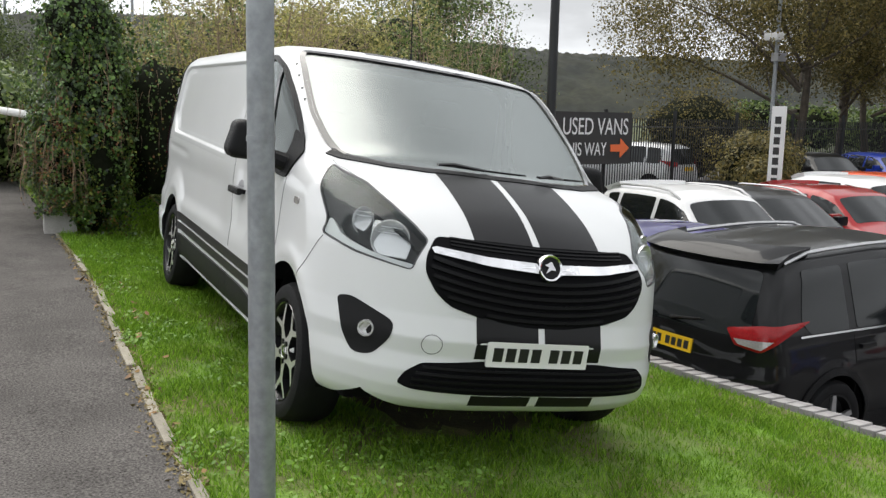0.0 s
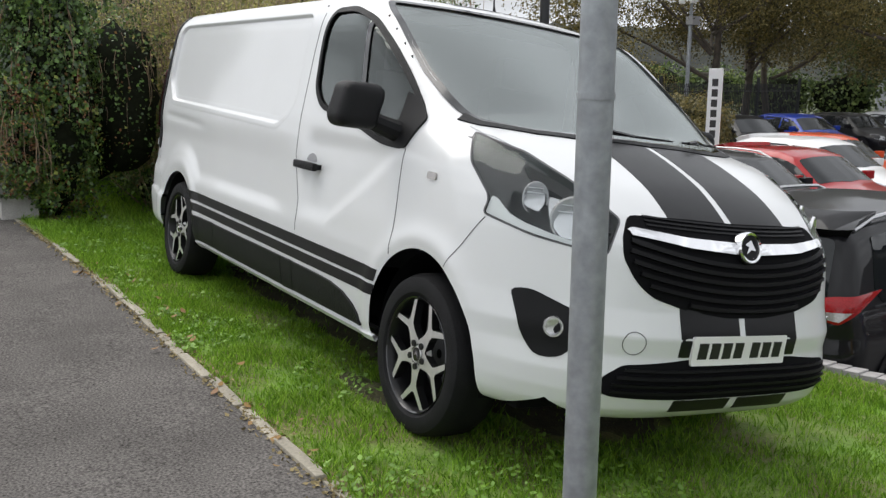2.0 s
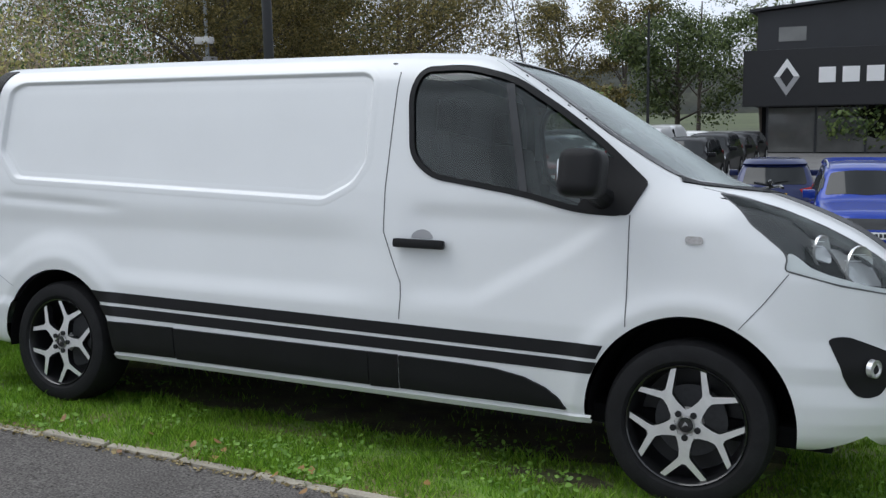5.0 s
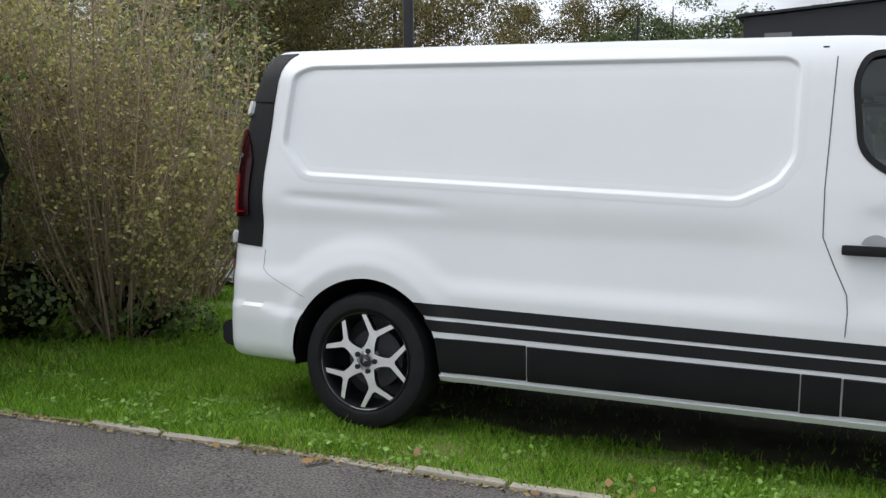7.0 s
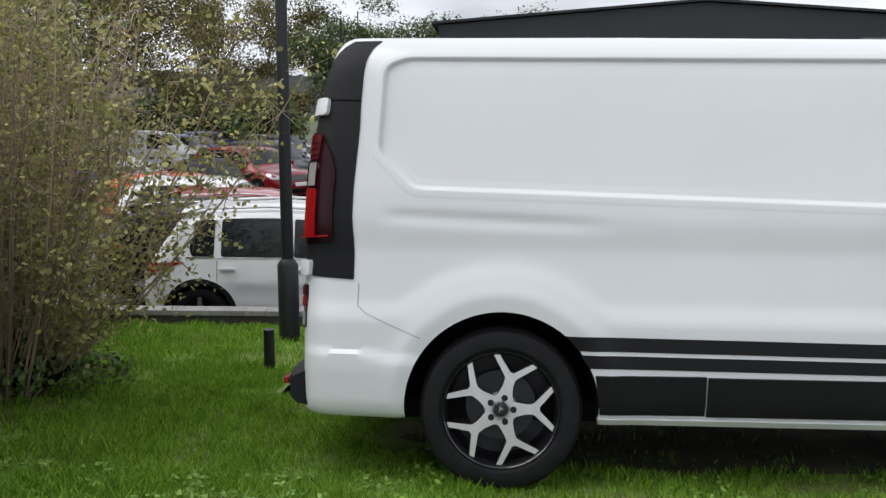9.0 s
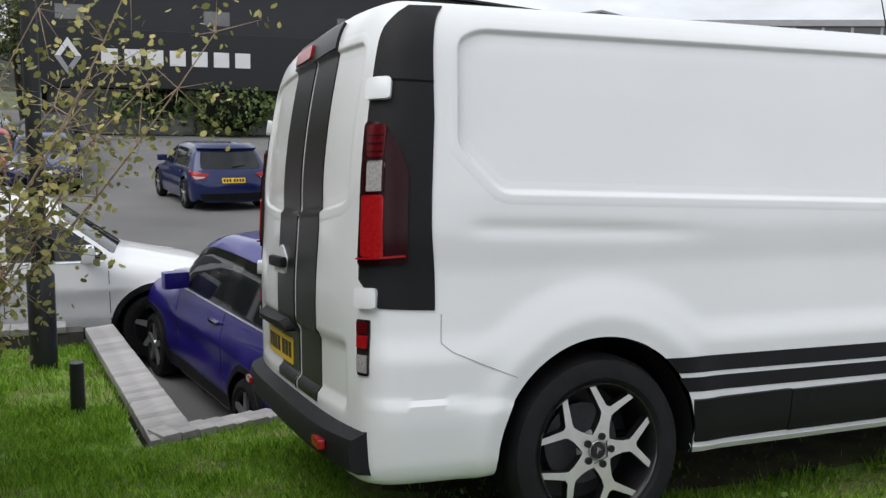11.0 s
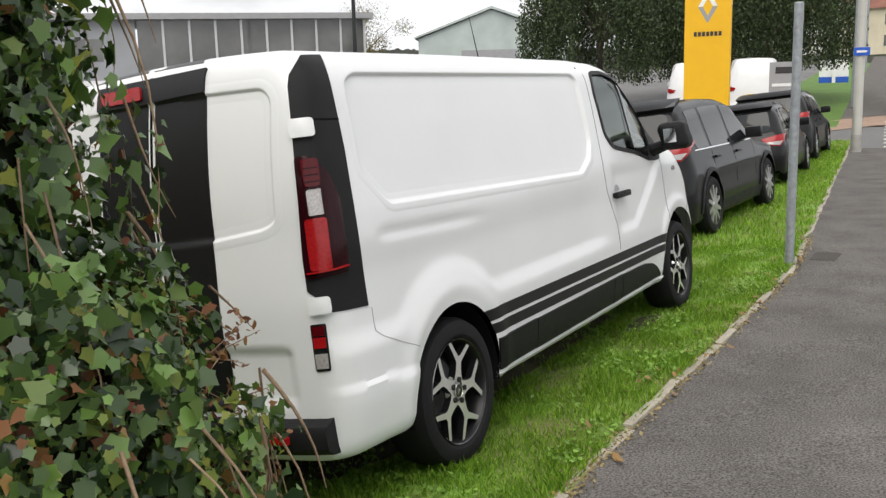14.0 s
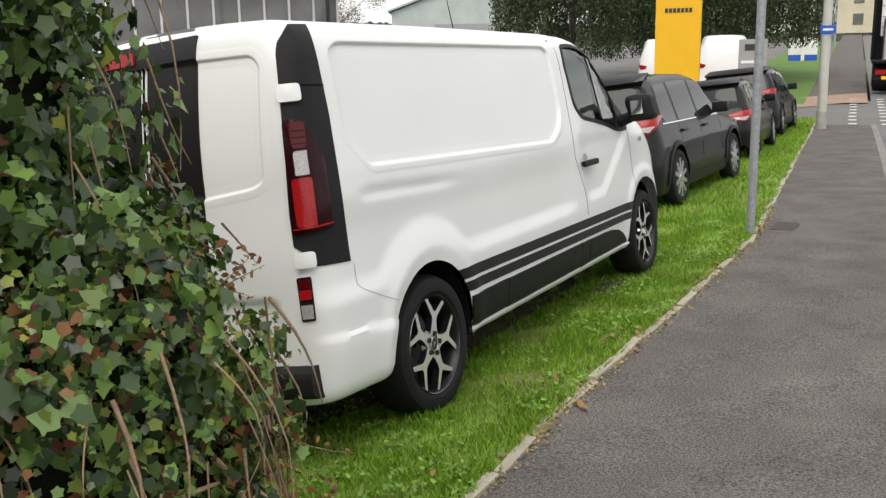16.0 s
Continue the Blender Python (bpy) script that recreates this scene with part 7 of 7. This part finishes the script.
def twig_shrub(name, label, at, height, spread, n, leaves, material, lean=(0, 0), size=(0.03, 0.05)):
    ob = place(name, label, "shrub", at)
    spots, lp = [], []
    for _ in range(n):
        a = rng.uniform(0, 2 * math.pi)
        out = spread * rng.uniform(0.15, 1.0) ** 0.8
        b0 = np.array((math.cos(a), math.sin(a), 0)) * rng.uniform(0, 0.28)
        tip = np.array((math.cos(a) * out + lean[0], math.sin(a) * out + lean[1], height * rng.uniform(0.55, 1.0) * (1 - 0.25 * out / spread)))
        main = bent(b0, tip, 8, 0, 0.05)
        spots.append((main, rng.uniform(0.006, 0.014)))
        for _ in range(7):
            q = np.array(main[rng.integers(2, 8)])
            d = rng.normal(0, 1, 3)
            d[2] = abs(d[2]) * 0.6 + 0.2
            e = q + d / np.linalg.norm(d) * rng.uniform(0.2, 0.55)
            tw = bent(q, e, 4, 0.02, 0.08)
            spots.append((tw, rng.uniform(0.002, 0.005)))
            lp += [np.array(tw[k]) + rng.normal(0, 0.03, 3) for k in rng.integers(1, 4, 6)]
        lp += [np.array(main[k]) + rng.normal(0, 0.05, 3) for k in rng.integers(2, 8, 6)]
    stems("branchwork", spots, TWIG, ob)
    lp = np.array(lp)
    lp = lp[rng.integers(0, len(lp), leaves)] + rng.normal(0, 0.045, (leaves, 3))
    lp = lp[lp[:, 2] > 0.05]
    leaf_mesh("leaves", lp, rng.normal(0, 1, lp.shape) + (0, 0, 0.6), size[0] + (size[1] - size[0]) * rng.random(len(lp)), material, ob, OVAL, 0.15, 0.3)
    return ob


twig_shrub("twiggy_shrub", "leggy shrub with brown stems and thin yellowing leaves", (-3.05, 0.75, verge_z(-3.05, 0.75)), 3.5, 1.15, 150, 13000, SHRUB, size=(0.022, 0.042))
twig_shrub("twiggy_shrub", "leggy shrub with brown stems and thin yellowing leaves", (-3.9, 0.1, verge_z(-3.9, 0.1)), 3.6, 1.2, 110, 10000, SHRUB, size=(0.024, 0.044))
twig_shrub("twiggy_shrub", "leggy shrub with brown stems and sparse leaves", (-3.4, 1.75, verge_z(-3.4, 1.75)), 3.1, 0.9, 70, 5000, SHRUB, size=(0.022, 0.040))
twig_shrub("twiggy_shrub", "tall leggy shrub with brown stems and olive leaves", (-4.5, 3.6, verge_z(-4.5, 3.6)), 4.1, 1.3, 100, 12000, SHRUBGREEN, size=(0.03, 0.055))
twig_shrub("twiggy_shrub", "tall leggy shrub with brown stems and olive leaves", (-6.4, 4.2, verge_z(-6.4, 4.2)), 4.2, 1.5, 100, 12000, SHRUBGREEN, size=(0.035, 0.06))
reach = place("shrub_branch", "long arching shrub branch with yellowing leaves", "branch", (-2.7, 0.8, 0.0))
spots, lp = [], []
for tip in ((1.62, -0.10, 1.78), (1.35, 0.15, 1.55), (1.25, -0.35, 1.95), (0.95, -0.5, 1.45), (1.05, 0.3, 1.2), (1.1, -0.2, 1.30), (0.75, -0.7, 1.15), (0.9, 0.05, 1.85), (1.2, -0.05, 1.62), (0.6, -0.2, 1.9), (0.5, -0.45, 1.6), (0.85, -0.3, 0.95), (0.4, -0.6, 0.8)):
    m = bent((0, 0, 0.1), tip, 9, -0.15, 0.07)
    spots.append((m, 0.010))
    for k in range(3, 9):
        for _ in range(5):
            d = rng.normal(0, 1, 3)
            e = np.array(m[k]) + d / np.linalg.norm(d) * rng.uniform(0.08, 0.25)
            spots.append(([m[k], tuple(e)], 0.003))
            lp += [e + rng.normal(0, 0.05, 3) for _ in range(8)]
stems("branchwork", spots, TWIG, reach)
lp = np.array(lp)
leaf_mesh("leaves", lp, rng.normal(0, 1, lp.shape) + (0, 0, 0.8), 0.024 + 0.022 * rng.random(len(lp)), SHRUB, reach, OVAL, 0.15, 0.3)


def bush(name, label, at, r, leaves, material, size=0.07, category="bush"):
    ob = place(name, label, category, at)
    blobs = [((0, 0, r[2] * 0.95), r)] + [((rng.normal(0, r[0] * 0.5), rng.normal(0, r[1] * 0.5), r[2] * rng.uniform(0.6, 1.5)), (r[0] * 0.55, r[1] * 0.55, r[2] * 0.5)) for _ in range(4)]
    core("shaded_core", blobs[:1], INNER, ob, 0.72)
    ps, ns = zip(*[on_blob(c, q, leaves // (1 if i == 0 else 5) // 2 + 50, 0.26, 2.6, 0.4) for i, (c, q) in enumerate(blobs)])
    p = np.concatenate(ps)
    leaf_mesh("leaves", p, np.concatenate(ns), size * (0.6 + 0.8 * rng.random(len(p))), material, ob, OVAL, 0.2, 0.4)
    return ob


bush("low_bush", "low dark green bush at the foot of a shrub", (-3.75, 0.25, -0.1), (0.8, 0.6, 0.42), 5000, SHRUBGREEN, 0.045)
bush("low_bush", "low dark green bush at the foot of a shrub", (-3.0, 0.9, -0.15), (0.45, 0.4, 0.28), 2500, SHRUBGREEN, 0.04)
bush("hedge_bush", "thick overgrown hedge bush with dull green leaves", (-5.3, 0.6, -0.1), (1.1, 1.2, 1.35), 26000, SHRUBGREEN, 0.048)
bush("hedge_bush", "thick overgrown hedge bush with yellow-green leaves", (-6.6, 2.6, -0.3), (1.5, 1.4, 1.75), 22000, SHRUB, 0.055)
bush("hedge_bush", "thick overgrown hedge bush with dull green leaves", (-7.0, -0.6, 0.0), (1.6, 1.3, 1.35), 20000, SHRUBGREEN, 0.055)
bush("hedge_bush", "tall hedge bush with yellow-green leaves", (-8.5, 4.2, -0.6), (1.9, 1.4, 2.2), 20000, SHRUB, 0.065)
bush("hedge_bush", "overgrown hedge bush beside the footway", (-9.0, -2.4, 0.1), (1.8, 1.0, 1.0), 6000, SHRUBGREEN, 0.09)
bush("hedge_bush", "overgrown hedge bush beside the footway", (-13.0, -3.0, 0.1), (2.4, 1.3, 1.2), 6000, SHRUBGREEN, 0.1)
bush("hedge_bush", "tall dark hedge bush", (-12.0, 2.0, -0.5), (2.4, 2.0, 2.2), 8000, SHRUBGREEN, 0.11)


def tree(name, label, at, height, spread, leaves, material, size=0.3, trunk=0.2, gap=0.5, droop=0.0):
    ob = place(name, label, "tree", at)
    limbs, clumps = [], []
    limbs.append((bent((0, 0, 0), (rng.normal(0, 0.3), rng.normal(0, 0.3), height * 0.8), 8, 0, 0.02), trunk))
    for k in range(11):
        a, z0 = rng.uniform(0, 2 * math.pi), height * rng.uniform(0.2, 0.6)
        out = spread * rng.uniform(0.5, 1.0)
        e = (math.cos(a) * out, math.sin(a) * out, min(height, z0 + height * rng.uniform(0.12, 0.42)))
        m = bent((0, 0, z0), e, 6, 0, 0.06)
        limbs.append((m, trunk * 0.4))
        for q in (m[3], m[4], m[5]):
            clumps.append((np.array(q) + rng.normal(0, spread * 0.12, 3), spread * rng.uniform(0.22, 0.40)))
    for _ in range(7):
        clumps.append((np.array((rng.normal(0, spread * 0.3), rng.normal(0, spread * 0.3), height * rng.uniform(0.65, 0.95))), spread * rng.uniform(0.25, 0.4)))
    stems("trunk", limbs, BARK, ob)
    ps, ns = [], []
    for c, r in clumps:
        p, nn = on_blob(c, (r, r, r * 0.75), leaves // len(clumps), 0.3, 1.5, 0.7)
        ps.append(p), ns.append(nn)
    p = np.concatenate(ps)
    leaf_mesh("crown", p, np.concatenate(ns), size * (0.5 + 0.9 * rng.random(len(p))), material, ob, KITE, 0.15, 0.4)
    return ob


for x, y, h, s, m, n in ((-21, 27, 12.5, 6.0, OLIVE, 20000), (-27, 38, 12, 4.8, OLIVE, 9000), (-23.5, 32, 12, 5.4, OLIVE, 12000), (-15.7, 33.0, 10.5, 5.6, OLIVE, 13000), (-30, 15, 8.5, 3.6, TREEGREEN, 6000), (-33, 47, 13, 5, OLIVE, 7000),
                         (-14, 54, 4.2, 2.6, OLIVE, 4000), (-9, 58, 8.5, 3.8, TREEGREEN, 7000), (-4, 62, 9.5, 4.0, TREEGREEN, 7000), (-20, 57, 4.8, 2.8, TREEGREEN, 4000), (-26, 48, 11, 4.6, TREEGREEN, 6000),
                         (-28, 6, 7, 3.2, SHRUB, 5000), (-24, 10.5, 6, 3.0, SHRUB, 5000), (-36, -4, 7, 3.5, TREEGREEN, 4000), (2, 88, 12, 5, OLIVE, 4000), (14, 90, 12.5, 5, OLIVE, 4000), (24, 92, 12, 5, TREEGREEN, 4000), (34, 95, 12, 5, OLIVE, 4000), (62, 44, 9.5, 4.5, OLIVE, 6000), (-19, 82, 15, 5, OLIVE, 7000), (-12.5, 84, 15, 5, TREEGREEN, 7000), (-24.5, 82, 14, 5, OLIVE, 7000)):
    tree("tree", "autumn tree with olive and yellowing leaves" if m in (OLIVE, SHRUB) else "broadleaf tree with dull green leaves", (x, y, LOT - 0.1), h, s, int(n * 4.2) if y < 45 else int(n * 1.6), m, 0.11 if y < 45 else 0.22, 0.22)
for k in range(16):
    x, y = -44 + 3.4 * k, 47 + 0.9 * k - 0.045 * k * k + rng.normal(0, 0.8)
    if x < -12 or k > 13:
        bush("hedge_bush", "far hedge along the edge of the car park", (x, y, LOT), (2.4, 1.6, 1.5 + rng.uniform(0, 0.6)), 2600, SHRUBGREEN, 0.22)
for x, y, r in ((-20.5, 13.5, 1.7), (-19.5, 20.5, 2.0), (-19.5, 9.0, 2.0), (-11.6, 16.2, 1.2)):
    bush("hedge_bush", "scrubby olive bush behind the mesh fence", (x, y, LOT), (r, r, r * 0.95), 14000, OLIVE, 0.075)


def weeping(at, height, spread, n):
    ob = place("willow_tree", "dark weeping tree with hanging curtains of leaves", "tree", at)
    limbs = [(bent((0, 0, 0), (0.2, 0.1, height * 0.8), 7, 0, 0.03), 0.28)]
    ps = []
    for _ in range(n):
        a, q = rng.uniform(0, 2 * math.pi), math.sqrt(rng.uniform(0.02, 1))
        if noise.noise((math.cos(a) * q * 3.2, math.sin(a) * q * 3.2, at[0])) < -0.12:
            continue
        top = height * (1 - 0.45 * q ** 2.2) * rng.uniform(0.88, 1.04)
        x, y = math.cos(a) * q * spread, math.sin(a) * q * spread
        length = rng.uniform(0.25, 0.75) * height * (0.4 + 0.6 * q)
        zs = np.arange(top, max(1.5 + 1.6 * abs(noise.noise((x * 0.8, y * 0.8, 3.0))), top - length), -0.11)
        ps.append(np.stack([x + rng.normal(0, 0.10, len(zs)), y + rng.normal(0, 0.10, len(zs)), zs], 1))
    for k in range(8):
        a = k * 0.8
        limbs.append((bent((0, 0, height * 0.4), (math.cos(a) * spread * 0.7, math.sin(a) * spread * 0.7, height * 0.8), 6, 0, 0.06), 0.12))
    stems("trunk", limbs, BARK, ob)
    p = np.concatenate(ps)
    leaf_mesh("crown", p, rng.normal(0, 1, p.shape), 0.09 + 0.08 * rng.random(len(p)), WILLOW, ob, KITE, 0.1, 0.85)


weeping((38.8, 13.2, 0.0), 8.8, 3.9, 3000)
weeping((42.0, 6.2, 0.4), 8.0, 3.8, 2600)
weeping((47.0, 10.0, 0.8), 8.5, 4.2, 1800)

# bare trodden earth under the van and by its wheels, with the van's shade in its dark colour
EARTH = mat("earth_and_shade", (0.050, 0.042, 0.022), 0.95, color2=(0.075, 0.080, 0.030), mixscale=5.0, grain=0.4, grain_scale=60, stain=0.25, stain_scale=6, bump=0.9, bump_scale=70)


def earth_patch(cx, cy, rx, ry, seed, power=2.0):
    """A ragged patch of soil lying on the verge, its dark tone partly painted shade."""
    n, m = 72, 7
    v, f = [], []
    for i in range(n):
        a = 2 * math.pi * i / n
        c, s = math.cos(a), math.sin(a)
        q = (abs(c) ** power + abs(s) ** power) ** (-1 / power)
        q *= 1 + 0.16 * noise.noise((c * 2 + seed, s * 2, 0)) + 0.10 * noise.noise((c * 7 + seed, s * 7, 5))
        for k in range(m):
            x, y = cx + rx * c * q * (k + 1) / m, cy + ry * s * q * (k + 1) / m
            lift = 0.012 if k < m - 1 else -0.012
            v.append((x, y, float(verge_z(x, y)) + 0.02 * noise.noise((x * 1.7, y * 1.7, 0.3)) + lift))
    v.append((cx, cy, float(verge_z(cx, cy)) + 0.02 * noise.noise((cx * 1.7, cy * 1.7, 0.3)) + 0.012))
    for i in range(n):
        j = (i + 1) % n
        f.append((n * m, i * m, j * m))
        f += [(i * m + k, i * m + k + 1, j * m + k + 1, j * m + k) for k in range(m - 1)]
    tagged(raw("bare_soil", v, f, EARTH, None, "bare brown earth worn through the grass, darkened as shade under the van", smooth=True, angle=180, kind="structure"), category="soil")


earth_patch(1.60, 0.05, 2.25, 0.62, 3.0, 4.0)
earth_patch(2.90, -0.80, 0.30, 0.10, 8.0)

# grass on the verge, thickest beside the van
def blades(name, n, area, length, width, material, label, mask=None):
    x = rng.uniform(area[0], area[1], n)
    lo, hi = edge_y(x) + 0.01, np.array([min(verge_top(q) - 0.02, area[2]) for q in x])
    y = lo + (hi - lo) * rng.random(n)
    keep = np.ones(n, bool) if mask is None else mask(x, y)
    x, y = x[keep], y[keep]
    n = len(x)
    z = verge_z(x, y) + 0.02 * np.array([noise.noise((a * 1.7, b * 1.7, 0.3)) for a, b in zip(x, y)])
    tuft = np.array([noise.noise((a * 3.1, b * 3.1, 4.0)) for a, b in zip(x, y)])
    L = length * (0.55 + 0.75 * rng.random(n)) * (1 + 0.7 * tuft)
    a = rng.uniform(0, 2 * math.pi, n)
    lean = rng.uniform(0.1, 0.8, n)
    side = np.stack([np.cos(a + 1.57), np.sin(a + 1.57), np.zeros(n)], 1) * (width * (0.7 + 0.6 * rng.random(n)))[:, None]
    d = np.stack([np.cos(a) * lean, np.sin(a) * lean, np.ones(n)], 1) * L[:, None]
    base = np.stack([x, y, z - 0.01], 1)
    mid = base + d * np.array((0.45, 0.45, 0.62))
    v = np.stack([base - side, base + side, mid + side * 0.7, base + d, mid - side * 0.7], 1).reshape(-1, 3)
    k = 5
    me = bpy.data.meshes.new(name)
    me.vertices.add(n * k)
    me.vertices.foreach_set("co", v.astype(np.float32).ravel())
    me.loops.add(n * k)
    me.loops.foreach_set("vertex_index", np.arange(n * k, dtype=np.int32))
    me.polygons.add(n)
    me.polygons.foreach_set("loop_start", np.arange(0, n * k, k, dtype=np.int32))
    me.update(calc_edges=True)
    return tagged(link_mesh(name, me, material, None, label, "stuff"), category="grass")


def grassy(x, y):
    bare = np.array([noise.noise((a * 0.9, b * 0.9, 9.0)) for a, b in zip(x, y)])
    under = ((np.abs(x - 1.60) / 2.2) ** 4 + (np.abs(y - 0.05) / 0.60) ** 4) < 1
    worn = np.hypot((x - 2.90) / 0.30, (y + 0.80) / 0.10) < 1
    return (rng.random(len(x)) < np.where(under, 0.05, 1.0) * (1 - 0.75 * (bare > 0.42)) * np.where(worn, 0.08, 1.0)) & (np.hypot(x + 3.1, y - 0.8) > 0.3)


blades("grass", 150000, (-2.4, 6.6, 3.2), 0.046, 0.0028, GRASS, "bright green lawn grass on the verge", grassy)
blades("grass", 60000, (-7.0, -1.4, 6.5), 0.060, 0.0045, GRASS, "bright green rough grass on the verge", grassy)
blades("grass", 50000, (6.2, 24.0, 6.0), 0.07, 0.006, GRASS, "bright green lawn grass on the verge", grassy)
n = 1500
x = rng.uniform(-2.4, 6.5, n)
y = edge_y(x) + 0.03 + (rng.random(n) ** 1.4) * 1.3
c = np.array([noise.noise((a * 1.3, b * 1.3, 2.0)) for a, b in zip(x, y)]) > 0.05
p = np.repeat(np.stack([x[c], y[c], verge_z(x[c], y[c]) + 0.03], 1), 5, axis=0) + rng.normal(0, (0.025, 0.025, 0.010), (c.sum() * 5, 3))
tagged(leaf_mesh("weeds", p, rng.normal(0, 0.4, p.shape) + (0, 0, 1), 0.016 + 0.018 * rng.random(len(p)), WEED, None, OVAL, 0.2, 0.1, "low clover and dandelion leaves in the grass", "stuff"), category="weeds")
n = 46
x = rng.uniform(-1.5, 6, n)
y = edge_y(x) + rng.uniform(-0.12, 0.25, n)
p = np.stack([x, y, np.maximum(foot_z(x, y), verge_z(x, y)) + 0.02], 1)
tagged(leaf_mesh("fallen_leaves", p, rng.normal(0, 0.3, p.shape) + (0, 0, 1), 0.025 + 0.035 * rng.random(n), DRYLEAF, None, OVAL, 0.3, 0.1, "dry fallen leaves along the footway edge", "stuff"), category="leaves")
n = 3200
x = rng.uniform(-2.3, 7, n)
y = edge_y(x) + rng.normal(0.0, 0.035, n)
p = np.stack([x, y, np.maximum(foot_z(x, y), verge_z(x, y)) + 0.006], 1)
tagged(leaf_mesh("grass_clippings", p, rng.normal(0, 0.5, p.shape) + (0, 0, 1), 0.012 + 0.02 * rng.random(n), mat("dry_clippings", (0.24, 0.19, 0.09), 0.9, island=0.4), None, KITE, 0.2, 0.1, "dry clippings along the footway edge", "stuff"), category="clippings")
